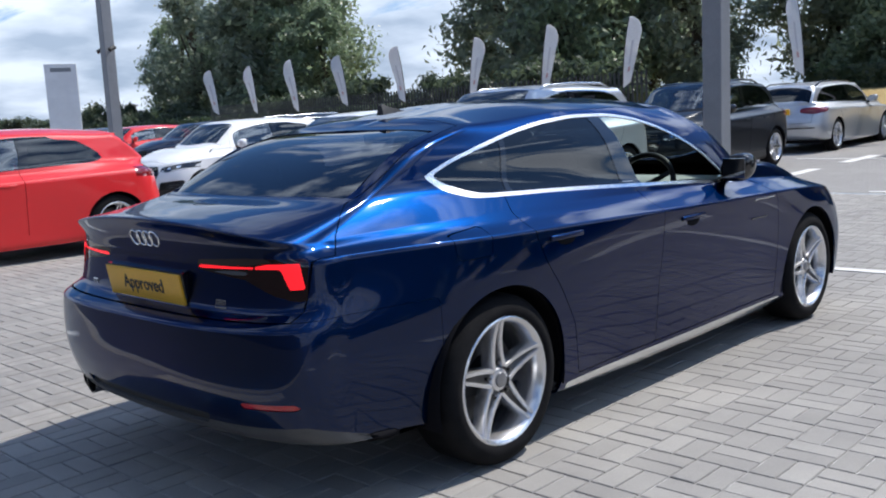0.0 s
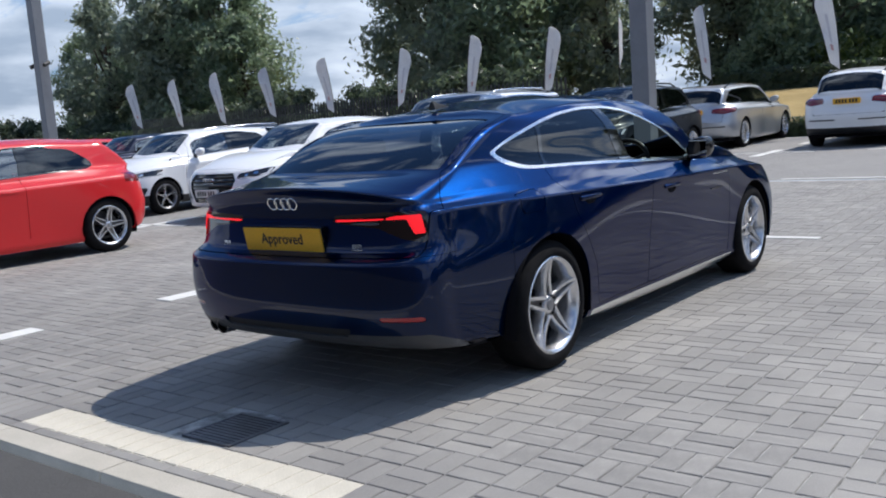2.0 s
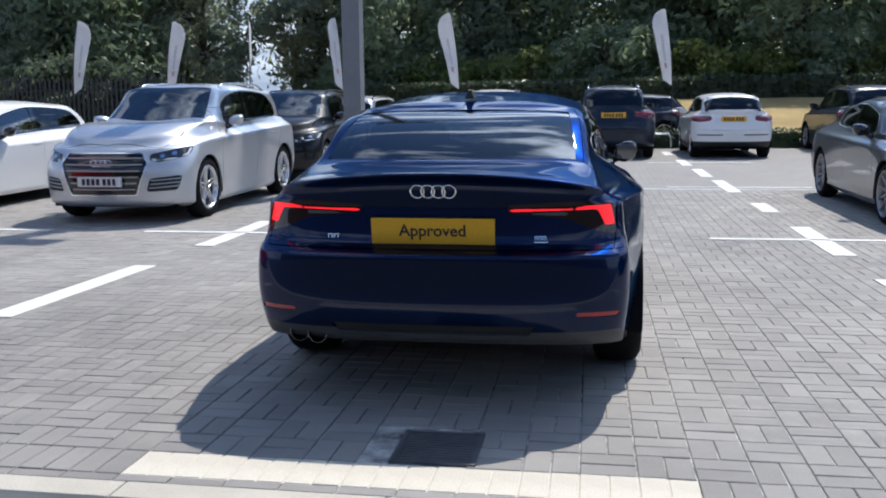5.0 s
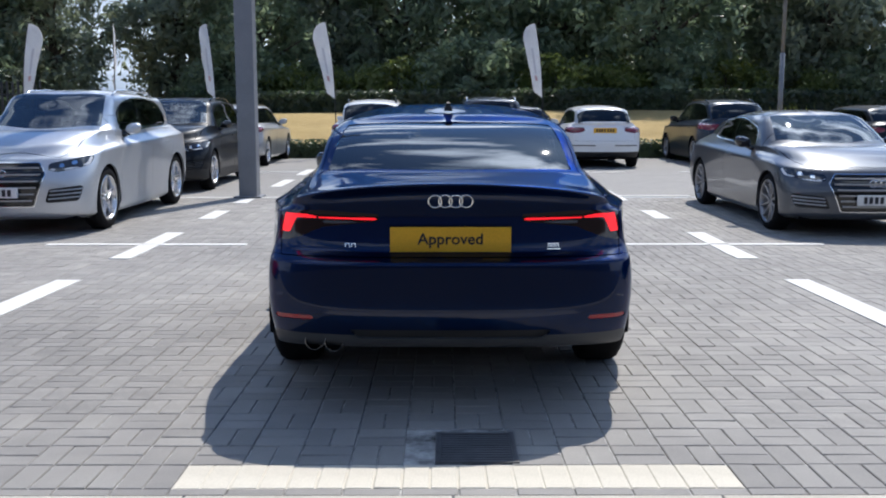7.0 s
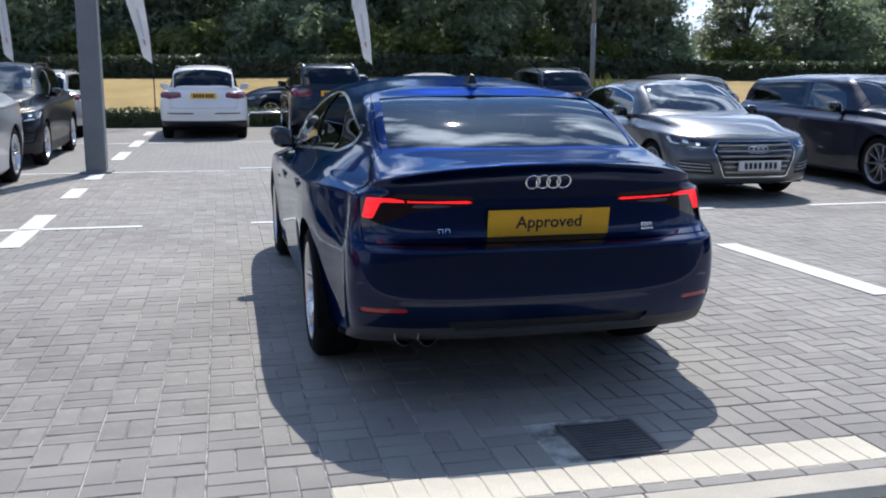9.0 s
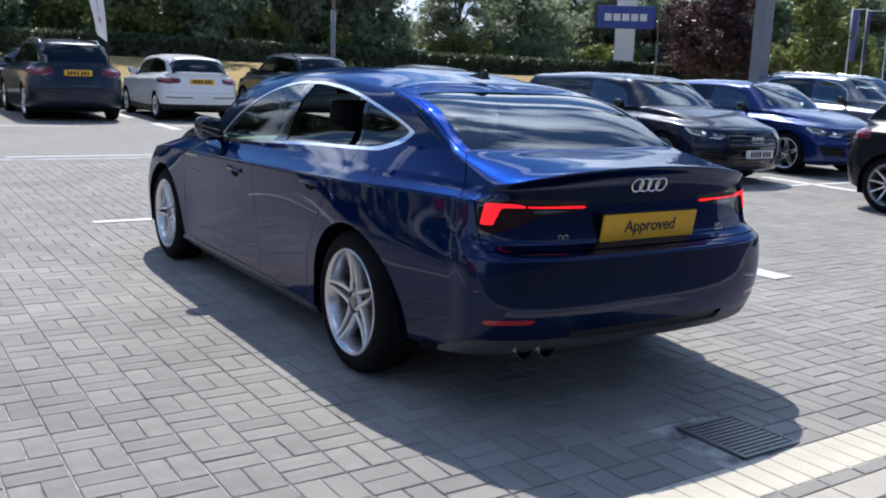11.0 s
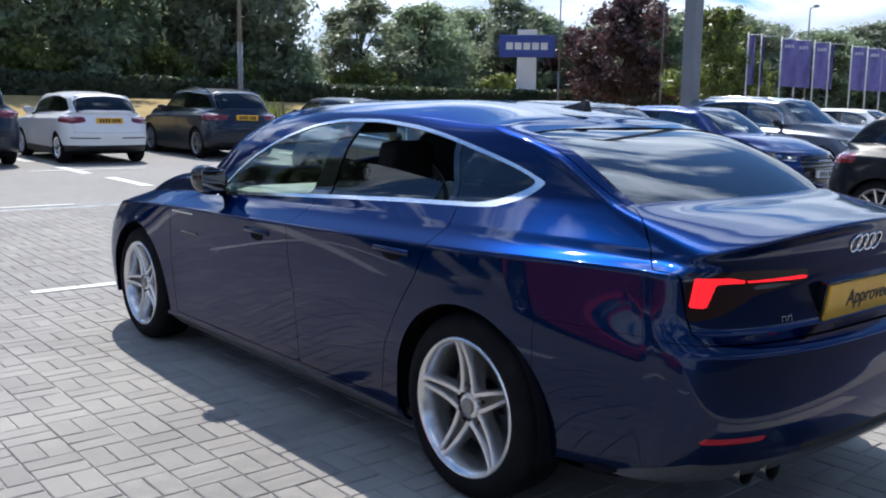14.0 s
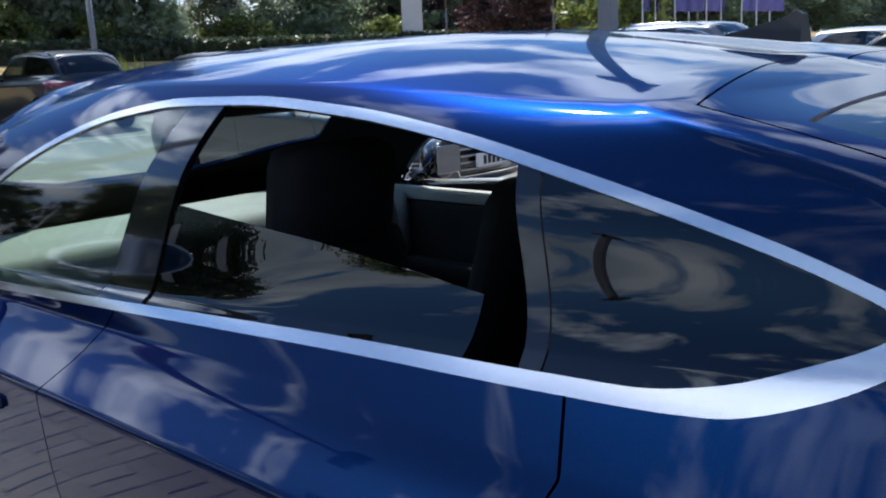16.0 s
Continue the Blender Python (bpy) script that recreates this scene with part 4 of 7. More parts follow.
    slot, half = half.cut(lambda x, y, z: np.minimum(in_polygon([(-0.4, 0.335), (-0.4, 0.378), (0.44, 0.378), (0.40, 0.335)])(x, y, z), -2.1 - y))
    val, half = half.cut(lambda x, y, z: np.minimum.reduce([0.352 - z - 0.34 * np.maximum(0, y + 2.24), -1.86 - y]))
    sill, half = half.cut(lambda x, y, z: np.minimum.reduce([0.214 - z, y + 1.02, 1.02 - y]))
    # panels, each parted from the rest by a narrow gap
    g = 0.0018

    def take(skin, fn, gap=g):
        got, _ = skin.cut(grown(fn, -gap))
        rest, _ = skin.cut(lambda x, y, z: -fn(x, y, z) - gap)
        return got, rest
    hatch_xy = in_polygon([(-0.2, -1.204), (0.3, -1.215), (0.553, -1.25), (0.575, -1.40), (0.605, -1.70), (0.612, -1.89), (0.70, -2.02), (0.765, -2.08), (0.70, -2.6), (-0.2, -2.6)], "xy")
    hatch, half = take(half, lambda x, y, z: np.minimum(hatch_xy(x, y, z), np.where(y < -2.0, z - 0.690, z - 0.9)))
    front_end, half = take(half, lambda x, y, z: np.minimum(y - 1.80, 0.66 - z))
    hood_xy = in_polygon([(-0.2, 1.0), (0.45, 0.95), (0.70, 0.86), (0.755, 1.2), (0.72, 1.75), (0.60, 2.02), (-0.2, 2.17)], "xy")
    hood, half = take(half, lambda x, y, z: np.where(z > 0.62, hood_xy(x, y, z), -1.0))
    bumper, half = take(half, lambda x, y, z: np.minimum(-1.72 - y, 0.690 - z), 0.0008)
    rdoor_yz = in_polygon([(-0.35, 1.01), (-0.30, 0.90), (-0.283, 0.82), (-0.285, 0.70), (-0.305, 0.55), (-0.31, 0.235), (-0.93, 0.235), (-0.98, 0.46), (-1.08, 0.62), (-1.17, 0.74), (-1.215, 0.83), (-1.245, 0.93), (-1.19, 1.01)], "yz")
    fdoor_yz = in_polygon([(-0.35, 1.01), (-0.30, 0.90), (-0.283, 0.82), (-0.285, 0.70), (-0.305, 0.55), (-0.31, 0.235), (0.945, 0.235), (0.955, 0.55), (0.93, 0.76), (0.86, 0.86), (0.70, 0.91)], "yz")
    rdoor, half = take(half, lambda x, y, z: np.where(x > 0.5, rdoor_yz(x, y, z), -1))
    fdoor, half = take(half, lambda x, y, z: np.where(x > 0.5, fdoor_yz(x, y, z), -1))
    flap_yz = in_polygon([(-1.63, 0.80), (-1.64, 0.89), (-1.46, 0.905), (-1.47, 0.80)], "yz")
    whole = half
    flap, half = take(half, lambda x, y, z: np.where((x > 0.5), flap_yz(x, y, z), -1), 0.0015)
    panel("body", half.joined(whole.mirrored()), BLUE, car)
    panel("fuel_flap", flap, BLUE, car)
    panel("tailgate", hatch.both(), BLUE, car)
    panel("rear_bumper", bumper.both(), BLUE, car)
    panel("front_bumper", front_end.both(), BLUE, car)
    panel("bonnet", hood.both(), BLUE, car)
    panel("valance", val.both(), VALANCE, car, "grey plastic rear valance")
    panel("valance_slot", slot.moved_in(0.012).both(), BLACK, car)
    panel("inner_shell", shell.moved_in(0.016).both(), SHELL, car, edge=0)
    panel("windscreen", screen.both(), GLASS_CLEAR, car, edge=0.004)
    panel("rear_window", back.evened().moved_in(0.003).both(), GLASS_REAR, car, "tinted rear window", edge=0.004)
    for s, sk in ((1, lambda k: k), (-1, lambda k: k.mirrored())):
        word = "right" if s > 0 else "left"
        for nm, d in (("rear_door", rdoor), ("front_door", fdoor)):
            door = panel(nm, sk(d), BLUE, car)
            hy, hz, hx = (-1.035, 0.806, 0.892) if nm == "rear_door" else (-0.02, 0.766, 0.890)
            bm = bmesh.new()
            bmesh.ops.create_uvsphere(bm, u_segments=24, v_segments=12, radius=1)
            hx = skin_x(whole_half, hy, hz)
            bmesh.ops.transform(bm, matrix=Matrix.Translation((s * (hx - 0.006), hy, hz)) @ Matrix.Diagonal((0.009, 0.082, 0.034, 1)), verts=bm.verts)
            part("handle_recess", bm, SHELL, door, smooth=True)
            bm = boxed(-0.009, -0.108, -0.0105, 0.010, 0.108, 0.0115, 0.0075)
            for v in bm.verts:
                v.co.x -= 0.010 * (v.co.y / 0.105) ** 2
            bmesh.ops.transform(bm, matrix=Matrix.Translation((s * (hx + 0.011), hy, hz + 0.012)) @ Matrix.Diagonal((s, 1, 1, 1)), verts=bm.verts)
            part("handle", bm, BLUE, door, smooth=True)
            y0, y1 = (-0.95, -0.34) if nm == "rear_door" else (-0.28, 0.62)
            bm = boxed(s * 0.735 - 0.015, y0, 0.36, s * 0.735 + 0.015, y1, 0.850, 0.012)
            card = part("door_lining", bm, LINING, door)
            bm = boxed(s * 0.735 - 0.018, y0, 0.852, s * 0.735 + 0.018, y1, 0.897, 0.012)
            # one lining on both doors; right coloured as sunlit, left as shaded
            part("lining_top", bm, LIT_DOOR_CARD if s > 0 else LINING, card, "pale grey top of the door lining" if s > 0 else "")
            bm = boxed(s * 0.69 - 0.03, y0 + 0.1, 0.60, s * 0.69 + 0.03, y1 - 0.12, 0.66, 0.02)
            part("armrest", bm, LINING, card, smooth=True)
        # matching sills; the left one's shade is put in as a darker material
        sill_ob = panel("sill", sk(sill), CHROME if s > 0 else VALANCE, car, "sill strip, pale on the right, shade coloured in on the left")
        panel("window_trim", sk(trim), CHROME, car, "satin aluminium window surround", edge=0.006)
        # panes: front, rear and quarter, with black pillars between
        b_fn = in_polygon([(-0.228, 0.90), (-0.362, 1.30), (-0.452, 1.30), (-0.372, 0.90)], "yz")
        c_fn = in_polygon([(-1.150, 0.95), (-1.063, 1.22), (-1.090, 1.24), (-1.178, 0.95)], "yz")
        bp, rest = panes.cut(b_fn)
        cp, rest = rest.cut(c_fn)
        fr, rest = rest.cut(lambda x, y, z: y + 0.312 + (z - 0.95) * 0.28)
        rr, qt = rest.cut(lambda x, y, z: y + 1.15 - (z - 0.95) * 0.33)
        for nm, k in (("pillar_cover", bp), ("window_divider", cp)):
            panel(nm, sk(k.moved_in(0.002)), GLOSS_BLACK, car)
        panel("quarter_window", sk(qt.moved_in(0.004)), GLASS_DARK, car, "dark privacy glass", edge=0.004)
        if s > 0:
            panel("rear_side_window", sk(rr.moved_in(0.004)), GLASS_DARK, car, "dark privacy glass, closed", edge=0.004)
        else:
            low, _ = rr.cut(lambda x, y, z: 1.117 + 0.085 * (y + 0.47) - 0.03 * np.maximum(0, -0.75 - y) - z)
            _, low = low.cut(lambda x, y, z: -1.052 - y)
            panel("rear_side_window", sk(low.moved_in(0.006)), GLASS_DARK, car, "privacy glass wound half down", edge=0.004)
            panel("front_side_window", sk(fr.moved_in(0.004)), GLASS_CLEAR, car, "clear glass, closed", edge=0.004)
        # rear lamps
        lens = panel("rear_lamp", sk(lamp), LAMP_DARK, car, "smoked red rear lamp")
        panel("lit_strip", sk(lit_in.moved_in(-0.0015)), LAMP_LIT, lens, "lit red strip", edge=0.004)
        panel("lit_hook", sk(lit_out.moved_in(-0.0015)), LAMP_LIT, lens, "lit red hook", edge=0.004)
        pale, _ = lamp.cut(lambda x, y, z: np.minimum(pale_shape(x, y, z), rear(x, y, z)))
        panel("pale_strip", sk(pale.moved_in(-0.002)), LAMP_CLEAR, lens, edge=0.003)
        panel("reflector", sk(refl.moved_in(0.004)), REFLECTOR, car, "red bumper reflector")
        # side vent in the front wing
        for vz, y0, y1 in ((0.792, 0.64, 0.88), (0.694, 0.61, 0.79)):
            vx = skin_x(whole_half, (y0 + y1) / 2, vz)
            bm = boxed(s * vx - 0.006, y0, vz - 0.004, s * vx + 0.006, y1, vz + 0.004, 0.002)
            part("wing_vent", bm, CHROME if vz > 0.75 else GLOSS_BLACK, car)
        # mirror
        mir = new("door_mirror")
        mir.parent = car
        bm = bmesh.new()
        bmesh.ops.create_uvsphere(bm, u_segments=28, v_segments=16, radius=1)
        for v in bm.verts:
            x, y, z = v.co
            q = lambda a, e: math.copysign(abs(a) ** e, a)
            v.co = Vector((q(x, 0.88) * 0.076 + 0.015 * z, q(y, 0.9) * 0.080 + 0.025 * x, q(z, 0.85) * 0.073 * (1 + 0.12 * x)))
            if v.co.y < -0.045:
                v.co.y = -0.045
        bmesh.ops.transform(bm, matrix=Matrix.Diagonal((s, 1, 1, 1)), verts=bm.verts)
        bmesh.ops.recalc_face_normals(bm, faces=bm.faces)
        bmesh.ops.translate(bm, verts=bm.verts, vec=(s * 0.882, 0.50, 0.972))
        part("mirror_cap", bm, GLOSS_BLACK, mir, "gloss black mirror cap", smooth=True)
        bm = boxed(-0.060, -0.003, -0.050, 0.060, 0.003, 0.050, 0.002)
        bmesh.ops.translate(bm, verts=bm.verts, vec=(s * 0.882, 0.452, 0.972))
        part("mirror_glass", bm, MIRROR, mir)
        bm = bmesh.new()
        cyl(bm, (s * 0.775, 0.53, 0.905), (s * 0.86, 0.50, 0.94), 0.030, 0.022, 12)
        part("mirror_foot", bm, GLOSS_BLACK, mir, smooth=True)
        # arch lining
        for y in (-AXLE, AXLE):
            bm = bmesh.new()
            lathe(bm, [(s * 0.50, 0.1), (s * 0.50, 0.37), (s * 0.885, 0.37), (s * 0.895, 0.362)], 48)
            for v in [v for v in bm.verts if v.co.z < -0.12]:
                bm.verts.remove(v)
            bmesh.ops.translate(bm, verts=bm.verts, vec=(0, y, WZ))
            part("wheel_arch_liner", bm, SHELL, car, smooth=True)
        # front lamp
        lampf, _ = front_end.cut(lambda x, y, z: np.minimum(in_polygon([(0.50, 0.60), (0.52, 0.655), (0.84, 0.655), (0.86, 0.61), (0.62, 0.575)])(x, y, z), y - 1.7))
        panel("headlamp", sk(lampf.moved_in(-0.004)), LAMP_CLEAR, car)
    # wheels
    meshes = wheel_meshes(WR, RIM, 5, "double")
    for s in (1, -1):
        put_wheel(car, meshes, s * 0.903, -AXLE, WZ + 0.004, s, ALLOY, 4 if s > 0 else 6, True)
        put_wheel(car, meshes, s * 0.905, AXLE, WZ + 0.004, s, ALLOY, 20, True)
    # underside
    part("underbody", boxed(-0.60, -1.90, 0.18, 0.60, 2.0, 0.30, 0.05), SHELL, car)
    # plate with its word
    tilt = pose(0, -2.337, 0.762, 90 + 9)
    bm = boxed(-0.26, -0.0555, -0.004, 0.26, 0.0555, 0.004, 0.003)
    pl = part("number_plate", bm, PLATE_YELLOW, car, "yellow show plate with dark lettering")
    pl.matrix_basis = tilt
    flat_text("Approved", 0.070, 0.0008, INK, pl, pose(0, 0.002, 0.0046))
    bm = boxed(-0.262, -0.054, -0.035, 0.262, 0.060, -0.004, 0.004)
    pb = part("plate_mount", bm, GLOSS_BLACK, car)
    pb.matrix_basis = tilt
    # badge of four rings
    bm = bmesh.new()
    for k in range(4):
        torus(bm, ((k - 1.5) * 0.0445, 0.0012 * (k % 2), 0), 0.0285, 0.0042, 30, 8)
    bd = part("badge", bm, BADGE, car, "chrome badge of four linked rings", True)
    bd.matrix_basis = pose(0, skin_y(whole_half, 0.02, 0.925) - 0.003, 0.925, math.degrees(math.atan((skin_y(whole_half, 0.02, 0.90) - skin_y(whole_half, 0.02, 0.95)) / 0.05)))
    # two small chrome model badges, as plain bars
    for x, wd in ((-0.43, 0.062), (0.447, 0.062)):
        bm = bmesh.new()
        for k in range(2 if x < 0 else 3):
            n = 2 if x < 0 else 3
            a, b = -wd / 2 + k * wd / n, -wd / 2 + (k + 0.74) * wd / n
            box(bm, a, -0.002, -0.010, a + 0.0035, 0.002, 0.010)
            box(bm, b - 0.0035, -0.002, -0.010, b, 0.002, 0.010)
            box(bm, a + 0.0035, -0.002, 0.0065, b - 0.0035, 0.002, 0.010)
        if x > 0:
            box(bm, -0.034, -0.002, -0.022, 0.034, 0.002, -0.0175)
        b = part("model_badge", bm, BADGE, car, "small chrome bars of a model badge")
        slope = (skin_y(whole_half, x, 0.75) - skin_y(whole_half, x, 0.725)) / 0.025
        turn = (skin_y(whole_half, abs(x) + 0.03, 0.735) - skin_y(whole_half, abs(x) - 0.03, 0.735)) / 0.06
        b.matrix_basis = pose(x, skin_y(whole_half, x, 0.735) - 0.002, 0.735, -math.degrees(math.atan(slope)), 0, math.degrees(math.atan(turn)) * math.copysign(1, x)) @ Matrix.Scale(0.85, 4)
    # twin exhaust
    for k in (-1, 1):
        bm = bmesh.new()
        lathe(bm, [(0.0, 0.038), (0.0, 0.042), (0.16, 0.042), (0.16, 0.038), (0.02, 0.036), (0.0, 0.038)], 32)
        o = part("tailpipe", bm, PIPE, car, "dark chrome tailpipe", True)
        o.matrix_basis = pose(-0.552 + k * 0.045, -2.326 - 0.014 * k, 0.312, 0, 0, 90)
        bm = bmesh.new()
        cyl(bm, (-0.552 + k * 0.045, -2.286 - 0.014 * k, 0.312), (-0.552 + k * 0.045, -2.1, 0.312), 0.035, seg=24)
        part("pipe_bore", bm, SHELL, car)
    # shark fin
    bm = bmesh.new()
    prof = [(-0.085, 0.0), (-0.080, 0.022), (-0.075, 0.050), (-0.058, 0.056), (-0.035, 0.040), (0.03, 0.018), (0.085, 0.0)]
    sides = []
    for sx in (1, -1):
        sides.append([bm.verts.new((sx * (0.026 * (1 - zz / 0.062) ** 0.7 + 0.003), yy, zz)) for yy, zz in prof])
    for k in range(len(prof) - 1):
        bm.faces.new((sides[0][k], sides[0][k + 1], sides[1][k + 1], sides[1][k]))
    bm.faces.new(sides[0])
    bm.faces.new(list(reversed(sides[1])))
    bmesh.ops.recalc_face_normals(bm, faces=bm.faces)
    fin = part("roof_aerial", bm, BLACK, car, "black shark fin aerial")
    fin.matrix_basis = pose(0, -1.08, 1.330, 7) @ Matrix.Diagonal((0.8, 0.78, 0.85, 1))
    # cabin
    part("cabin_floor", boxed(-0.78, -1.75, 0.26, 0.78, 1.0, 0.30), LINING, car)
    part("parcel_shelf", boxed(-0.56, -1.85, 0.86, 0.56, -1.25, 0.90, 0.02), LINING, car)
    bm = boxed(-0.74, 0.48, 0.62, 0.74, 0.98, 0.90, 0.08)
    part("dashboard", bm, DASH, car, "grey dashboard", smooth=True)
    for x in (-0.37, 0.37):
        seat(car, x, 0.02)
        seat(car, x, -0.88)
    bm = torus(bmesh.new(), (0, 0, 0), 0.185, 0.016, 36, 10)
    for a in (0, 120, 240):
        cyl(bm, (0, 0, 0), (0.18 * math.cos(radians(a - 90)), 0, 0.18 * math.sin(radians(a - 90))), 0.018, 0.012, 8)
    st = part("steering_wheel", bm, BLACK, car, smooth=True)
    st.matrix_basis = pose(0.37, 0.42, 0.87, -22)
    part("rear_mirror", boxed(-0.12, 0.30, 1.20, 0.12, 0.325, 1.26, 0.012), BLACK, car)
    return car


build_hero()

# ---- ground ----
def ground_z(y):
    """The car park falls gently towards the road: level up to y = 2.5, then rising."""
    return 0.018 * max(0.0, y - 2.5)


def sheet(name, xs, ys, height, material, label, category):
    bm = bmesh.new()
    rows = [[bm.verts.new((x, y, height(x, y))) for x in xs] for y in ys]
    for p, q in zip(rows, rows[1:]):
        for k in range(len(xs) - 1):
            bm.faces.new((p[k], p[k + 1], q[k + 1], q[k]))
    return tagged(part(name, bm, material), label, category, kind="structure")


GRID_X = (-3.03, 2.80)          # long lines of the car park
EDGE = -3.255                   # where the paving ends at the kerb


def bank(x, y):
    """Height of the land: road, car park, then a dry bank that climbs to a hedge."""
    if y < 19.2:
        return ground_z(y) - 0.020
    return 0.28 + 1.42 * min(1.0, (y - 19.2) / 11.0) + 0.05 * math.sin(x * 0.21) * min(1, (y - 19.2) / 5)


def weave_material():
    """Far paving: the same basket weave of blocks, as tone and relief."""
    m = mat("far_paving", (0.2, 0.2, 0.2), 0.85)
    t = m.node_tree.nodes.new("ShaderNodeTexCoord")
    n = node(m, "ShaderNodeTexBrick", Scale=1.0, Mortar_Size=0.006, Brick_Width=0.2, Row_Height=0.1)
    n.inputs["Color1"].default_value = (0.238, 0.228, 0.216, 1)
    n.inputs["Color2"].default_value = (0.268, 0.257, 0.243, 1)
    n.inputs["Mortar"].default_value = (0.15, 0.145, 0.14, 1)
    link(m, t.outputs["Object"], n.inputs["Vector"])
    big = ramp(m, noise_of(m, 0.35, 5, 0.6), [(0.3, (0.88, 0.88, 0.89)), (0.7, (1.06, 1.06, 1.05))])
    grit = ramp(m, noise_of(m, 9.0, 4, 0.7), [(0.3, (0.92, 0.92, 0.92)), (0.7, (1.06, 1.06, 1.06))])
    link(m, mul(m, mul(m, n.outputs["Color"], big), grit), bsdf(m).inputs["Base Color"])
    bump(m, n.outputs["Fac"], -0.3, 0.003)
    return m


FAR_PAVING = weave_material()
NEAR = (-9.0, 9.0, EDGE, 8.0)   # where every block is modelled
ys = [EDGE, 0, 2.5, 5, 8]
near_bed = sheet("paving_bed", (-9.0, 9.0), ys, lambda x, y: ground_z(y) - 0.0062, JOINT, "pale sand bed in the joints of the paving", "ground")
far_l = sheet("pavement_west", (-120, -60, -30, -9.0), [EDGE, 2.5, 8, 12, 19.2], lambda x, y: ground_z(y), FAR_PAVING, "grey block paving of the car park", "pavement")
far_r = sheet("pavement_east", (9.0, 30, 60, 120), [EDGE, 2.5, 8, 12, 19.2], lambda x, y: ground_z(y), FAR_PAVING, "grey block paving of the car park", "pavement")
far_n = sheet("pavement_north", (-9.0, 0, 9.0), [8.0, 12, 19.2], lambda x, y: ground_z(y), FAR_PAVING, "grey block paving of the car park", "pavement")
sheet("road", (-400, -100, -20, 20, 100, 400), [-400, -100, -40, -10, -3.43], lambda x, y: -0.012, ASPHALT, "dark asphalt access road beside the kerb", "road")
land_x = [-400, -120] + list(range(-60, 64, 4)) + [120, 400]
sheet("ground", land_x, [19.2, 19.7, 21, 23, 25, 27, 29, 31, 36, 60, 400], bank, STRAW, "straw-coloured dry grass bank rising behind the car park", "ground")
sheet("ground_west", (-400, -120), [EDGE, 2.5, 19.2], lambda x, y: ground_z(y), EARTH, "rough scrub ground beyond the car park", "ground")
sheet("ground_east", (120, 400), [EDGE, 2.5, 19.2], lambda x, y: ground_z(y), EARTH, "rough scrub ground beyond the car park", "ground")

# kerb of long pale stones, flush with the paving
rng = random.Random(3)
kerb = tagged(new("kerb"), "pale flush concrete kerb between paving and road", "kerb", kind="structure")
bm = boxed(0.003, 0.0, -0.10, 0.912, 0.125, 0.0, 0.006)
kerb_mesh = bpy.data.meshes.new("kerb_stone")
bm.to_mesh(kerb_mesh)
bm.free()
kerb_mesh.materials.append(KERB)
for k in range(-30, 30):
    o = new("kerb_stone", kerb_mesh)
    o.parent = kerb
    o.matrix_basis = pose(k * 0.915, -3.385, 0.004 + rng.uniform(-0.001, 0.001))

# drain cover by the tail of the car
drain = thing("drain_cover", pose(0.095, -2.79, 0.0), "dark cast iron drain grating set in the paving", "drain cover")
bm = bmesh.new()
for a in (-0.158, 0.138):
    box(bm, a, -0.165, -0.02, a + 0.02, 0.165, 0.006, 0.002)
    box(bm, -0.158, a * 1.04, -0.02, 0.158, a * 1.04 + 0.02, 0.005, 0.002)
part("rim", bm, IRON, drain)
for k in range(11):
    part("bar", boxed(-0.138, -0.137 + k * 0.0255, -0.02, 0.138, -0.137 + k * 0.0255 + 0.0185, 0.004, 0.002), IRON, drain)
part("sump", boxed(-0.14, -0.15, -0.06, 0.14, 0.15, -0.006), IRON, drain)


# white marking blocks lie where the lines of the car park run
def on_line(x, y):
    """Whether a block at (x, y) belongs to a white line."""
    if abs(y + 3.085) < 0.115 and -0.97 < x < 1.02:
        return True
    return False


def stripes():
    """White lines: (x0, x1, y0, y1) each, on the long and the cross lines of the car park."""
    out = []
    cross = [(-13.2, -11.2), (-10.2, -8.2), (-7.2, -5.2), (-4.1, -2.04), (-1.04, 0.90), (1.80, 3.90), (5.08, 7.0), (8.0, 10.0), (11.0, 13.0), (14.0, 16.0)]
    for y, w in ((3.07, 0.10), (8.0, 0.10), (13.35, 0.10)):
        for a, b in cross:
            yy = y + (0.17 if a > -1.5 else -0.12) if y == 8.0 else y
            out.append((a, b, yy - w / 2, yy + w / 2))
    for gx in (-15.03, -9.03, -3.03, 2.82, 8.82, 14.82):
        # a lamp column takes the place of one dash in some lines; the line by the car runs slightly askew
        mid = ((7.42, 9.30), (9.98, 11.66)) if gx in (2.82, 8.82) else ((7.05, 7.7), (9.78, 11.32))
        for a, b in ((-2.9, -2.0), (-0.95, 1.0), (2.15, 3.95), (5.2, 6.1)) + mid + ((12.5, 14.1), (15.6, 17.0)):
            shift = -0.031 * max(0.0, (a + b) / 2 - 4.0) if gx == 2.82 else 0.010 * max(0.0, (a + b) / 2 - 3.0) if gx == -3.03 else 0.0
            out.append((gx + shift - 0.10, gx + shift + 0.10, a, b))
    return out


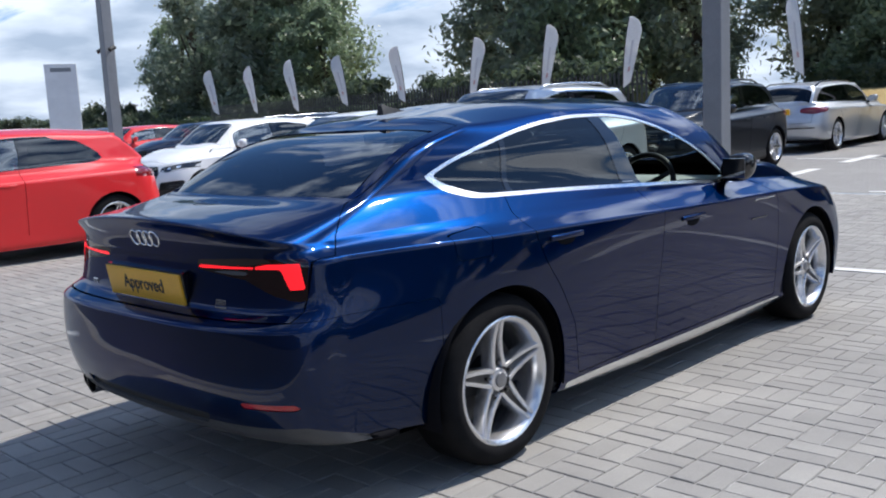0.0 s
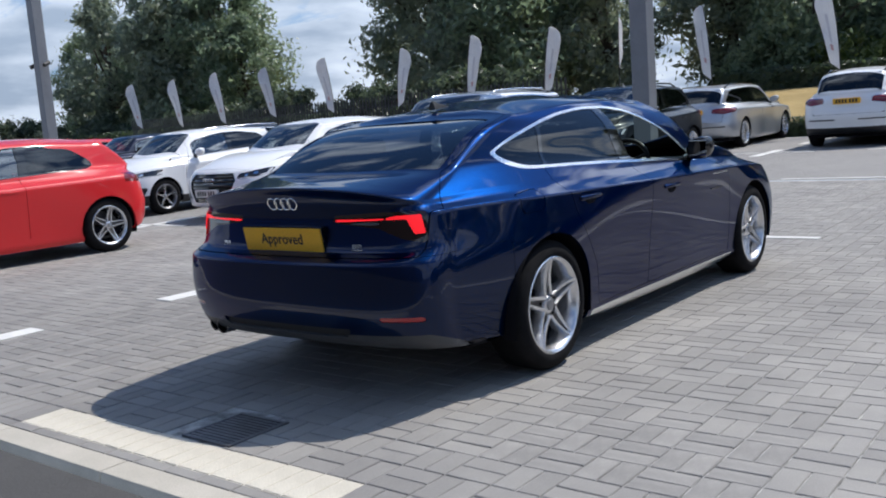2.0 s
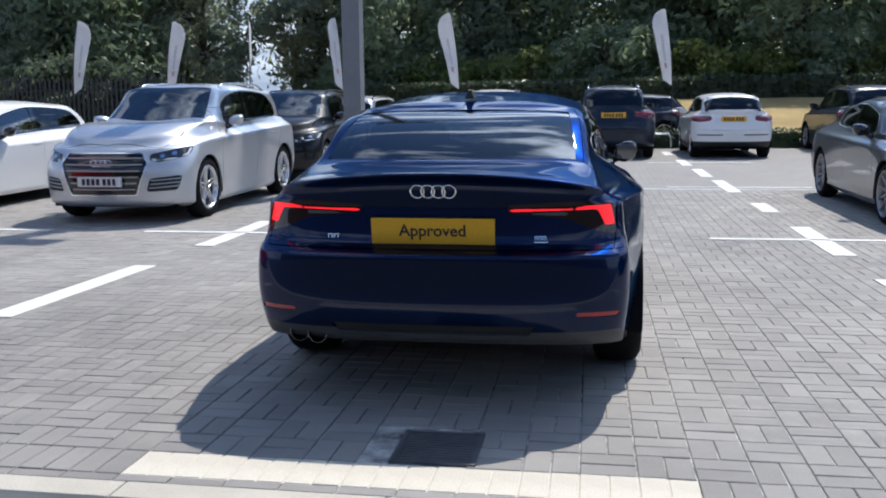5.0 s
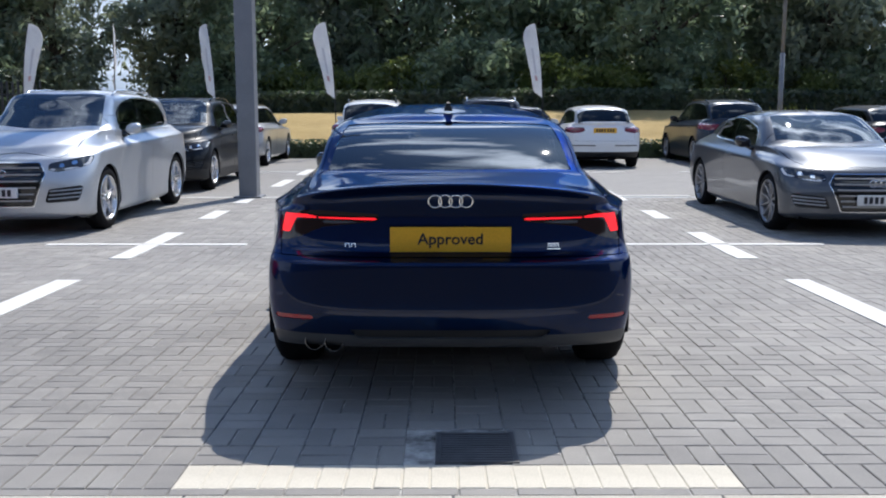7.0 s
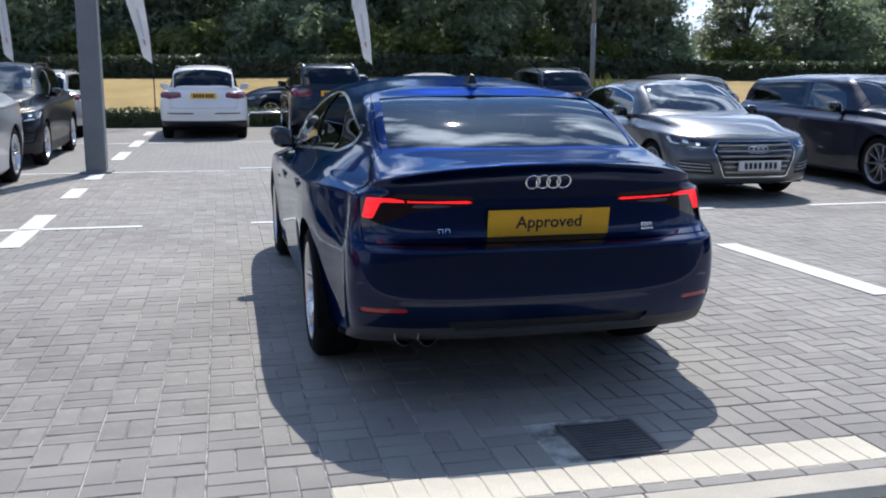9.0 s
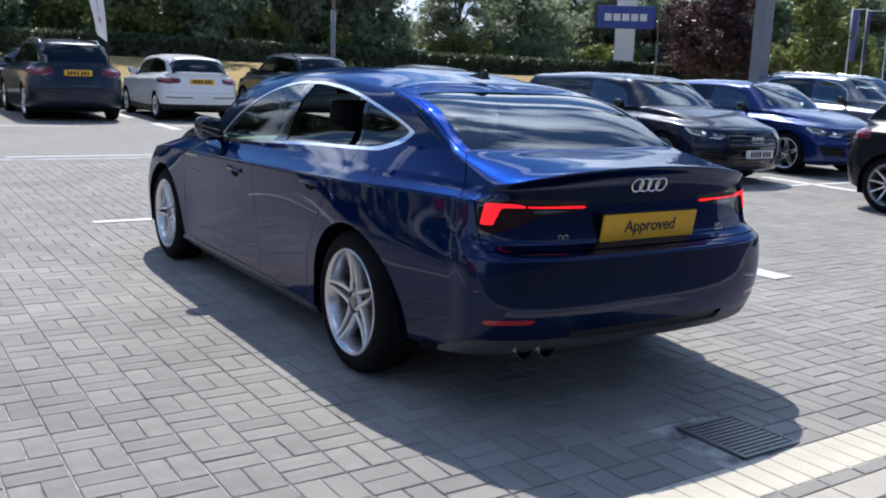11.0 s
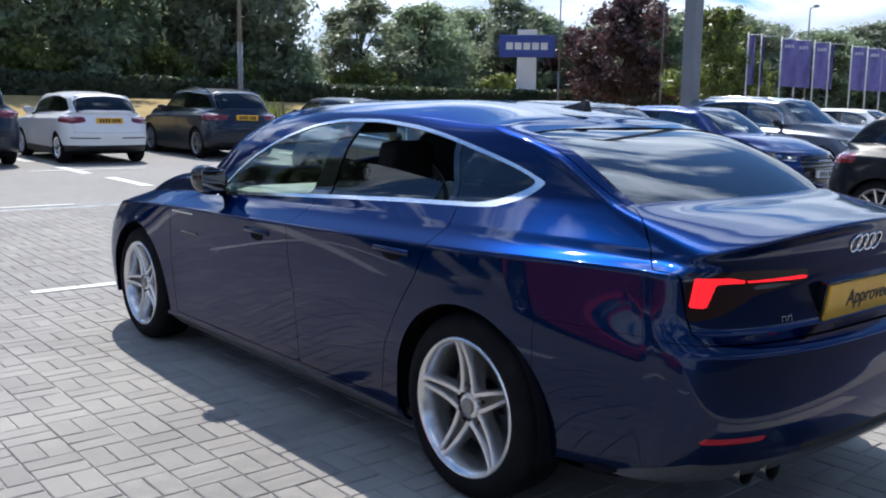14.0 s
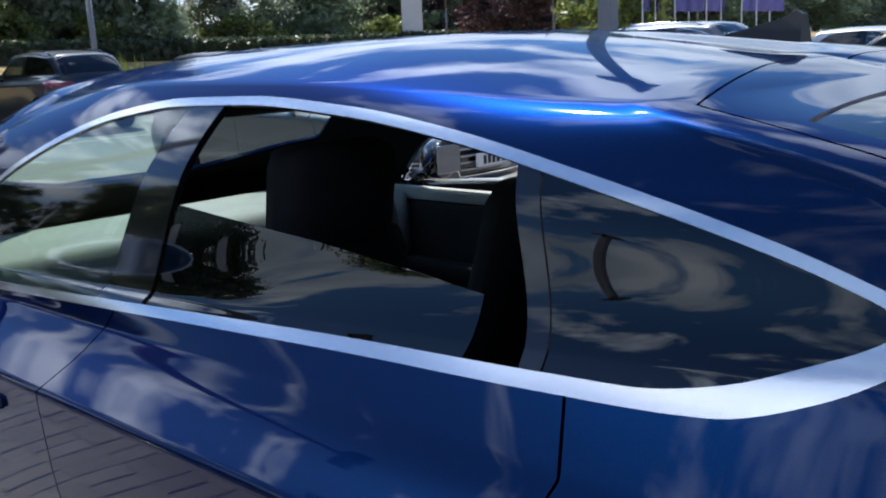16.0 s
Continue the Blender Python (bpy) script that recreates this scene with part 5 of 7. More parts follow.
STRIPES = stripes()
line_root = tagged(new("road_marking"), "white painted bay lines on the grey paving", "road marking", kind="structure")
for x0, x1, y0, y1 in STRIPES:
    z0 = 0.0075
    bm = bmesh.new()
    cuts = [y0] + [c for c in (2.5,) if y0 < c < y1] + [y1]
    rows = [[bm.verts.new((x, y, ground_z(y) + z0)) for x in (x0, x1)] for y in cuts]
    low = [[bm.verts.new((x, y, ground_z(y) - 0.004)) for x in (x0, x1)] for y in cuts]
    for p, q in zip(rows, rows[1:]):
        bm.faces.new((p[0], p[1], q[1], q[0]))
    bm.faces.new((low[0][0], low[0][1], rows[0][1], rows[0][0]))
    bm.faces.new((rows[-1][0], rows[-1][1], low[-1][1], low[-1][0]))
    for s in (0, 1):
        for k in range(len(cuts) - 1):
            bm.faces.new((rows[k][s], rows[k + 1][s], low[k + 1][s], low[k][s]) if s == 0 else (low[k][s], low[k + 1][s], rows[k + 1][s], rows[k][s]))
    part("line", bm, LINE_WHITE, line_root)

# the plain dark front of the showroom closes the place behind the road
wall = tagged(new("wall_south"), "plain dark grey showroom front across the road", "wall", kind="structure")
part("facade", boxed(-45, -24.6, -0.2, 45, -24.0, 6.5, 0.02), FACADE, wall)

# ---- parked cars ----
WHEELS = {}


def wheel_set(r, rim, spokes, style):
    key = (r, rim, spokes, style)
    if key not in WHEELS:
        WHEELS[key] = wheel_meshes(r, rim, spokes, style, 0.22, 36)
    return WHEELS[key]


STYLES = {
    "coupe": dict(p=dict(dlo_back=0.10, crease=0.9, R=-2.30, F=2.28, W=0.92, belt=0.92, roof=1.36, gb=-1.80, rh=-1.05, fh=0.40, wb=1.08, lip=0.05, gz=0.09, rdrop=0.09), axle=1.38, wr=0.33, rim=0.25),
    "saloon_nose": dict(p=dict(crease=0.9, R=-2.35, F=2.32, W=0.92, belt=0.95, roof=1.42, gb=-2.02, rh=-1.55, fh=0.42, wb=1.08, lip=0.06, gz=0.09, rdrop=0.07, tail=0.5), axle=1.41, wr=0.33, rim=0.24),
    "estate": dict(p=dict(crease=0.9, R=-2.42, F=2.38, W=0.93, belt=0.96, roof=1.45, gb=-2.24, rh=-1.95, fh=0.45, wb=1.12, lip=0.03, gz=0.07, rdrop=0.075, tail=0.8, corner=0.40), axle=1.44, wr=0.34, rim=0.255),
    "hatch": dict(p=dict(dlo_back=0.12, crease=0.9, R=-2.06, F=2.10, W=0.89, belt=0.96, roof=1.42, gb=-1.88, rh=-1.50, fh=0.42, wb=1.02, lip=0.02, gz=0.07, rdrop=0.07, tail=0.9, corner=0.42), axle=1.29, wr=0.325, rim=0.235),
    "hatch3": dict(p=dict(dlo_back=0.30, crease=0.9, R=-2.06, F=2.10, W=0.89, belt=0.96, roof=1.42, gb=-1.88, rh=-1.50, fh=0.42, wb=1.02, lip=0.02, gz=0.07, rdrop=0.07, tail=0.9, corner=0.42), axle=1.29, wr=0.325, rim=0.235),
    "small_hatch": dict(p=dict(dlo_back=0.05, crease=0.9, R=-1.93, F=2.00, W=0.87, belt=0.96, roof=1.42, gb=-1.77, rh=-1.42, fh=0.45, wb=1.02, lip=0.02, gz=0.07, rdrop=0.07, tail=0.9, corner=0.40), axle=1.23, wr=0.31, rim=0.215),
    "suv": dict(p=dict(crease=0.9, R=-2.24, F=2.26, W=0.93, belt=1.08, roof=1.62, gb=-2.05, rh=-1.72, fh=0.40, wb=1.05, lip=0.02, gz=0.06, rdrop=0.08, tail=0.9, corner=0.42, hood=0.93, brow=0.80, swell=0.065, roofw=0.60), axle=1.36, wr=0.365, rim=0.262),
    "small_suv": dict(p=dict(crease=0.9, R=-2.12, F=2.16, W=0.91, belt=1.03, roof=1.56, gb=-1.92, rh=-1.52, fh=0.40, wb=1.04, lip=0.02, gz=0.07, rdrop=0.08, tail=0.9, corner=0.42, hood=0.93, brow=0.80, swell=0.065, roofw=0.59), axle=1.30, wr=0.345, rim=0.245),
}
SKINS, SHAPES = {}, {}


def parked_parts(style):
    """Cut one body of a style into its panels; made once and shared."""
    if style in SKINS:
        return SKINS[style]
    st = STYLES[style]
    p, ax = st["p"], st["axle"]
    k = p["belt"] / 0.93
    half = body_skin(p, (20, 42, 60), 0.034)
    whole_nose = half
    for y in (-ax, ax):
        half, _ = half.cut(arch(y, st["wr"] - 0.01, st["wr"] + 0.035))
    R, F, zb, zr = p["R"], p["F"], p["belt"], p["roof"]
    long_roof = p.get("tail", 0) > 0.4
    back = p["gb"] + (0.30 if long_roof else 0.42)
    back += p.get("dlo_back", 0.0)
    tip = zb + (zr - zb) * (0.24 if long_roof else 0.22)
    front = p["wb"] - 0.50
    lo = curve([(back, tip), (back + 0.06, zb + 0.075), (back + 0.16, zb + 0.055), (-0.6, zb + 0.035), (0.1, zb + 0.005), (front, zb - 0.03)])
    hi = curve([(back, tip), (back + 0.13, zb + (zr - zb) * 0.47), (back + 0.30, zb + (zr - zb) * 0.66), (back + 0.55, zr - 0.125), (-0.7, zr - 0.100), (-0.4, zr - 0.095), (p["fh"] - 0.32, zr - 0.155), (p["fh"] + 0.02, zb + (zr - zb) * 0.45), (front, zb - 0.03)])
    d0 = between_curves(lo, hi)
    dlo = lambda x, y, z: np.where((x > 0.35) & (y > back - 0.01) & (y < front + 0.01), d0(x, y, z), -1.0)
    day, half = half.cut(dlo)
    glass, trim = day.cut(grown(dlo, -0.014))
    post_b, glass = glass.cut(in_polygon([(-0.27, zb - 0.1), (-0.40, zr), (-0.50, zr), (-0.38, zb - 0.1)], "yz"))
    back_pane, glass = glass.cut(lambda x, y, z: -0.33 - y)
    if style in ("coupe", "hatch3", "small_hatch"):
        post_c = back_pane.cut(lambda x, y, z: x - 9)[0]
    else:
        post_c, back_pane = back_pane.cut(in_polygon([(back + 0.50, zb - 0.1), (back + 0.60, zr), (back + 0.565, zr), (back + 0.465, zb - 0.1)], "yz"))
    gb, rh, fh, wb = p["gb"], p["rh"], p["fh"], p["wb"]
    gw = p.get("roofw", 0.585)
    rear_fn = lambda x, y, z: np.minimum.reduce([y - gb - 0.02 - 0.14 * x ** 2, rh - 0.045 - 0.05 * x ** 2 - y, gw + 0.01 - x, z - zb - 0.05])
    rear_glass, half = half.cut(rear_fn)
    front_fn = lambda x, y, z: np.minimum.reduce([y - fh - 0.01 + 0.25 * x ** 2, wb - 0.04 - 0.50 * x ** 2 - y, gw - 0.03 + 0.18 * (y - fh) - x, z - zb])
    screen, half = half.cut(front_fn)
    nose = lambda fn: (lambda x, y, z: np.where(y > F - 0.75, fn(x, y, z), -1.0))
    grille, half = half.cut(nose(in_polygon([(-0.5, 0.29 * k), (-0.5, 0.705 * k), (0.45, 0.705 * k), (0.525, 0.60 * k), (0.40, 0.29 * k)])))
    mesh_in, frame_band = grille.cut(in_polygon([(-0.5, 0.300 * k), (-0.5, 0.695 * k), (0.444, 0.695 * k), (0.513, 0.599 * k), (0.393, 0.300 * k)]))
    lampf, half = half.cut(nose(in_polygon([(0.535, 0.628 * k), (0.535, 0.690 * k), (0.68, 0.715 * k), (0.855, 0.752 * k), (0.885, 0.745 * k), (0.875, 0.668 * k), (0.80, 0.640 * k), (0.63, 0.610 * k)])))
    glow, lampf = lampf.cut(nose(near_line([(0.548, 0.642 * k), (0.63, 0.622 * k), (0.80, 0.652 * k), (0.862, 0.676 * k), (0.868, 0.735 * k)], 0.0092, "xz")))
    bulb, lampf = lampf.cut(nose(lambda x, y, z: 0.021 - np.hypot((x - 0.655) * 0.8, z - 0.668 * k)))
    bulb2, lampf = lampf.cut(nose(lambda x, y, z: 0.021 - np.hypot((x - 0.755) * 0.8, z - 0.692 * k)))
    intake, half = half.cut(nose(in_polygon([(0.50, 0.325 * k), (0.55, 0.455 * k), (0.82, 0.480 * k), (0.845, 0.462 * k), (0.80, 0.335 * k)])))
    tailz = lambda fn: (lambda x, y, z: np.where(y < R + 0.52, fn(x, y, z), -1.0))
    lampr, half = half.cut(tailz(in_polygon([(0.44, 0.80 * k), (0.46, 0.895 * k), (0.80, 0.905 * k), (0.90, 0.90 * k), (0.90, 0.80 * k), (0.70, 0.765 * k)])))
    low = lambda x, y, z: np.maximum.reduce([0.30 * k + 0.05 - z - np.where(np.abs(y) < ax, 0.06, 0.0), np.where((y < R + 0.6), 0.36 * k - z, -1.0)])
    skirt, half = half.cut(low)
    hood_xy = in_polygon([(-0.2, wb - 0.10), (0.45, wb - 0.16), (0.70, wb - 0.26), (0.755, wb + 0.1), (0.72, F - 0.55), (0.62, F - 0.26), (-0.2, F - 0.16)], "xy")
    hood_fn = lambda x, y, z: np.where(z > 0.66 * k, hood_xy(x, y, z), -1.0)
    bonnet, _ = half.cut(grown(hood_fn, -0.003))
    half, _ = half.cut(lambda x, y, z: -hood_fn(x, y, z) - 0.003)
    gate_xz = in_polygon([(-0.2, 0.60 * k), (-0.2, zr + 0.2), (gw + 0.03, zr + 0.2), (gw + 0.07, zb + 0.05), (0.70, 0.90 * k), (0.68, 0.60 * k)])
    gate_fn = lambda x, y, z: np.where(y < rh - 0.02, gate_xz(x, y, z), -1.0)
    gate, _ = half.cut(grown(gate_fn, -0.003))
    half, _ = half.cut(lambda x, y, z: -gate_fn(x, y, z) - 0.003)
    gap = in_polygon([(-0.30, 1.30), (-0.30, 0.25), (-ax + 0.45, 0.25), (-ax + 0.25, 0.62 * k), (-ax + 0.10, 0.80 * k), (-ax + 0.06, 1.30)], "yz")
    doors = []
    if style not in ("coupe", "small_hatch", "hatch3"):
        rd, _ = half.cut(lambda x, y, z: np.where(x > 0.5, gap(x, y, z), -1.0) - 0.003)
        half, _ = half.cut(lambda x, y, z: -np.where(x > 0.5, gap(x, y, z), -1.0) - 0.003)
        doors.append(rd)
    fgap = in_polygon([(-0.30, 1.30), (-0.30, 0.25), (ax - 0.46, 0.25), (ax - 0.45, 0.74 * k), (ax - 0.62, 0.90 * k), (ax - 0.70, 1.30)], "yz")
    fd, _ = half.cut(lambda x, y, z: np.where(x > 0.5, fgap(x, y, z), -1.0) - 0.003)
    half, _ = half.cut(lambda x, y, z: -np.where(x > 0.5, fgap(x, y, z), -1.0) - 0.003)
    doors.append(fd)
    e = 0.02
    got = {
        "body": half.both().edged(e).mesh("body"),
        "windscreen": screen.both().edged(0.004).mesh("windscreen"),
        "rear_window": rear_glass.both().edged(0.004).mesh("rear_window"),
        "grille": mesh_in.moved_in(0.018).both().edged(e).mesh("grille"),
        "grille_frame": frame_band.moved_in(-0.002).both().edged(e).mesh("grille_frame"),
        "bonnet": bonnet.both().edged(e).mesh("bonnet"),
        "tailgate": gate.both().edged(e).mesh("tailgate"),
        "skirt": skirt.both().edged(e).mesh("skirt"),
    }
    pairs = {"side_window": glass.moved_in(0.003), "window_trim": trim, "headlamp": lampf, "lamp_strip": glow.moved_in(-0.001), "lamp_lens": bulb.moved_in(-0.002), "lamp_lensx": bulb2.moved_in(-0.002), "air_intake": intake.moved_in(0.018), "rear_lamp": lampr, "rear_side_window": back_pane.moved_in(0.003), "pillar_cover": post_b.moved_in(0.001), "window_divider": post_c.moved_in(0.001)}
    for n, sk in enumerate(doors):
        pairs["door" + "x" * n] = sk
    for name, sk in pairs.items():
        if not sk.f:
            continue
        got[name + ">R"] = sk.edged(0.01).mesh(name)
        got[name + ">L"] = sk.mirrored().edged(0.01).mesh(name)
    for side, mark in ((1, ">R"), (-1, ">L")):
        for n in range(3):
            bm = bmesh.new()
            pts = []
            for x in np.linspace(0.535 + 0.012 * n, 0.815 + 0.008 * n, 7):
                z = (0.362 + 0.036 * n + 0.05 * (x - 0.53)) * k
                pts.append(Vector((side * x, skin_y(whole_nose, x, z, True) - 0.004, z)))
            tube(bm, pts, [0.0085] * 7, 6)
            me = bpy.data.meshes.new("intake_slat")
            bm.to_mesh(me)
            bm.free()
            got["intake_slat" + "x" * n + mark] = me
    SKINS[style] = got
    SHAPES[style] = whole_nose
    return got


def lining_meshes():
    """Seats and dashboard of a parked car, shared."""
    bm = bmesh.new()
    box(bm, -0.24, -0.24, 0.30, 0.24, 0.24, 0.48, 0.05)
    a = bmesh.new()
    box(a, -0.23, -0.38, 0.46, 0.23, -0.22, 1.02, 0.05)
    h = bmesh.new()
    box(h, -0.13, -0.40, 1.04, 0.13, -0.31, 1.22, 0.04)
    d = boxed(-0.72, 0.5, 0.62, 0.72, 0.95, 0.93, 0.06)
    f = boxed(-0.76, -1.5, 0.28, 0.76, 1.2, 0.34)
    w = torus(bmesh.new(), (0, 0, 0), 0.18, 0.016, 24, 6)
    out = []
    for n, b, m in (("seat", bm, SEAT), ("backrest", a, SEAT), ("headrest", h, SEAT), ("dashboard", d, LINING), ("cabin_floor", f, LINING), ("steering_wheel", w, BLACK)):
        me = bpy.data.meshes.new(n)
        b.to_mesh(me)
        b.free()
        me.materials.append(m)
        me.polygons.foreach_set("use_smooth", [True] * len(me.polygons))
        out.append(me)
    return out


INSIDE = lining_meshes()


def parked_car(style, x, y, heading, colour, label, alloy=None, spokes=5, kind="double", plate_front=True, rails=False, trim=None, roof_dark=False, name="car"):
    """A parked car; heading: degrees its nose turns from +y to the left."""
    st = STYLES[style]
    p = st["p"]
    k = p["belt"] / 0.93
    alloy = alloy or ALLOY
    fall = 0.018 if y > 3 else 0.0
    m = pose(x, y, ground_z(y)) @ Euler((math.atan(fall), 0, 0)).to_matrix().to_4x4() @ pose(0, 0, 0, 0, 0, heading)
    car = thing(name, m, label, "car", "parked cars")
    meshes = parked_parts(style)
    whole = SHAPES[style]
    mats = {"body": colour, "windscreen": GLASS_CAR, "rear_window": GLASS_DARK, "grille": GLOSS_BLACK, "skirt": BLACK if kind != "body" else colour, "side_window": GLASS_CAR,
            "window_trim": trim or GLOSS_BLACK, "grille_frame": CHROME if trim else GLOSS_BLACK, "bonnet": colour, "tailgate": colour, "headlamp": LAMP_HOUSE, "lamp_strip": SIGN_WHITE, "lamp_lens": BADGE, "air_intake": BLACK, "rear_lamp": LAMP_RED, "intake_slat": BAR if trim else GLOSS_BLACK, "rear_side_window": GLASS_DARK, "pillar_cover": GLOSS_BLACK, "window_divider": GLOSS_BLACK, "door": colour}
    if style in ("coupe", "saloon_nose", "hatch", "hatch3", "estate") or trim:
        mats["skirt"] = colour
    made = {}
    for key, me in meshes.items():
        base = key.split(">")[0].rstrip("x")
        material = mats[base]
        if not me.materials:
            me.materials.append(material)
        o = new(base, me)
        host = {"lamp_strip": "headlamp", "lamp_lens": "headlamp", "intake_slat": "air_intake"}.get(base)
        o.parent = made[host + key[-2:]] if host else car
        o.material_slots[0].link = "OBJECT"
        o.material_slots[0].material = material
        made[key] = o
    w = wheel_set(st["wr"], st["rim"], spokes, kind)
    for s in (1, -1):
        for yy in (-st["axle"], st["axle"]):
            put_wheel(car, w, s * (p["W"] - 0.02), yy, st["wr"] - 0.003, s, alloy, rng.uniform(0, 72), False, ALLOY_DARK if kind == "single" else None)
            bm = bmesh.new()
            lathe(bm, [(s * 0.5, 0.1), (s * 0.5, st["wr"] + 0.04), (s * (p["W"] - 0.03), st["wr"] + 0.04)], 28)
            for v in [v for v in bm.verts if v.co.z < -0.10]:
                bm.verts.remove(v)
            bmesh.ops.translate(bm, verts=bm.verts, vec=(0, yy, st["wr"] - 0.01))
            part("wheel_arch_liner", bm, SHELL, car, smooth=True)
        # mirror
        bm = bmesh.new()
        bmesh.ops.create_uvsphere(bm, u_segments=20, v_segments=12, radius=1)
        q = lambda a, e: math.copysign(abs(a) ** e, a)
        for v in bm.verts:
            a, b, c = v.co
            v.co = Vector((q(a, 0.8) * 0.100 + 0.02 * c, max(q(b, 0.9) * 0.095 + 0.03 * a, -0.045), q(c, 0.8) * 0.070 * (1 + 0.15 * a)))
        bmesh.ops.transform(bm, matrix=Matrix.Translation((s * (p["W"] - 0.005), p["wb"] - 0.58, p["belt"] + 0.055)) @ Matrix.Diagonal((s, 1, 1, 1)), verts=bm.verts)
        bmesh.ops.recalc_face_normals(bm, faces=bm.faces)
        glass_mirror = part("door_mirror", bm, colour if colour in (CAR_WHITE, CAR_RED, CAR_SILVER) and style != "saloon_nose" else GLOSS_BLACK, car, smooth=True)
        bm = bmesh.new()
        cyl(bm, (s * (p["W"] - 0.15), p["wb"] - 0.55, p["belt"] - 0.045), (s * (p["W"] - 0.05), p["wb"] - 0.575, p["belt"] + 0.005), 0.030, 0.024, 10)
        part("mirror_foot", bm, GLOSS_BLACK, glass_mirror, smooth=True)
        # handles
        for hy in ((-0.12, -st["axle"] + 0.42) if style not in ("coupe", "small_hatch", "hatch3") else (-0.12,)):
            bm = boxed(-0.014, -0.10, -0.014, 0.014, 0.10, 0.014, 0.008)
            bmesh.ops.translate(bm, verts=bm.verts, vec=(s * (p["W"] - 0.018), hy, 0.80 * k))
            part("door_handle", bm, colour, made["door>R" if s > 0 else "door>L"], smooth=True)
        if rails:
            bm = bmesh.new()
            pts = [Vector((s * (p.get("roofw", 0.585) - 0.045), yy, p["roof"] - 0.035 + dz)) for yy, dz in ((p["fh"] - 0.25, -0.05), (p["fh"] - 0.40, 0.012), (-0.6, 0.03), (p["rh"] + 0.45, 0.012), (p["rh"] + 0.22, -0.06))]
            tube(bm, pts, [0.016] * len(pts))
            part("roof_rail", bm, CHROME if trim else GLOSS_BLACK, car, smooth=True)
    # roof spoiler over the rear window, dark strip in the tail
    if p.get("tail", 0) > 0.6:
        gw = p.get("roofw", 0.585)
        bm = boxed(-gw + 0.05, p["rh"] - 0.10, p["roof"] - p["rdrop"] - 0.045, gw - 0.05, p["rh"] + 0.14, p["roof"] - p["rdrop"] + 0.005, 0.015)
        for v in bm.verts:
            v.co.y += 0.10 * (v.co.x / gw) ** 2
            v.co.z -= 0.035 * (v.co.x / gw) ** 2
        part("roof_spoiler", bm, colour, car, smooth=True)
        for side in (-1, 1):
            bm = bmesh.new()
            tube(bm, [Vector((side * x, skin_y(whole, x, 0.50 * k) - 0.004, 0.50 * k)) for x in np.linspace(0.22, 0.74, 8)], [0.012] * 8, 6)
            part("bumper_strip", bm, BLACK, car)
    # front: grille bars, badge, plate
    for n in range(6):
        zz = (0.345 + n * 0.060) * k
        half_w = 0.47 - 0.022 * abs(n - 4.2)
        front = p["F"] + float(np.interp(zz / k, (0.38, 0.52, 0.61, 0.665), (-0.02, 0.0, -0.035, -0.08)))
        bm = bmesh.new()
        for q in range(10):
            a, b = -half_w + 2 * half_w * q / 10, -half_w + 2 * half_w * (q + 1) / 10
            box(bm, a, front - 0.028, zz, b, front - 0.004, zz + 0.016)
        bmesh.ops.remove_doubles(bm, verts=bm.verts, dist=0.0005)
        for v in bm.verts:
            v.co.y -= 0.27 * v.co.x ** 2
        part("grille_bar", bm, BAR if trim else BLACK, made["grille"])
    bm = bmesh.new()
    for n in range(4):
        torus(bm, ((n - 1.5) * 0.058, 0, 0), 0.037, 0.006, 18, 6)
    bmesh.ops.translate(bm, verts=bm.verts, vec=(0, p["F"] - 0.04, 0.605 * k))
    part("front_badge", bm, BADGE, car, smooth=True)
    for end in ((1, -1) if plate_front else (-1,)):
        yy = p["F"] + 0.012 if end > 0 else p["R"] + 0.06 - 0.012
        zz = (0.43 if end > 0 else 0.83) * k
        if end < 0:
            yy = p["R"] + 0.075
        bm = boxed(-0.26, -0.02, -0.056, 0.26, 0.02, 0.056, 0.006)
        pl = part("number_plate", bm, PLATE_WHITE if end > 0 else PLATE_YELLOW, car, "white number plate" if end > 0 else "yellow number plate")
        pl.matrix_basis = pose(0, yy, zz, 0, 0, 0 if end < 0 else 180)
        for n in range(7):
            xx = -0.205 + n * 0.058 + (0.02 if n > 3 else 0)
            part("character_bar", boxed(xx, -0.0235, -0.036, xx + 0.038, -0.019, 0.036), INK, pl)
    for n, me in enumerate(INSIDE):
        spots = [(-0.37, 0.05), (0.37, 0.05), (-0.37, -0.85), (0.37, -0.85)] if n < 3 else [(0, 0)]
        if me.name.startswith("steering"):
            spots = [(0.37, 0.40)]
        for sx, sy in spots:
            o = new(me.name.split(".")[0], me)
            o.parent = car
            o.matrix_basis = pose(sx, sy, (p["belt"] - 0.93) + (0.88 if me.name.startswith("steering") else 0), -20 if me.name.startswith("steering") else 0)
    part("underbody", boxed(-0.76, p["R"] + 0.35, 0.19, 0.76, p["F"] - 0.3, 0.34), SHELL, car)
    return car


parked_car("hatch3", -7.57, -0.35, 180, CAR_RED, "bright red three-door hatchback parked on block paving", spokes=5, plate_front=False)
parked_car("small_hatch", -11.15, 5.55, 180, CAR_WHITE, "small white hatchback with a dark lower grille", spokes=5, kind="single")
parked_car("saloon_nose", -8.02, 5.75, 180, CAR_WHITE, "white saloon car with a black single-frame grille", alloy=ALLOY, plate_front=True)
parked_car("suv", -4.80, 5.72, 180, CAR_SILVER, "silver sport utility car with chrome grille bars", spokes=5, rails=True, trim=CHROME)
parked_car("small_suv", -4.78, 10.65, 180, CAR_BLACK, "black compact sport utility car with silver wheels", rails=True)
parked_car("estate", -5.05, 17.0, 0, CAR_SILVER, "silver estate car seen from its tail", rails=True)
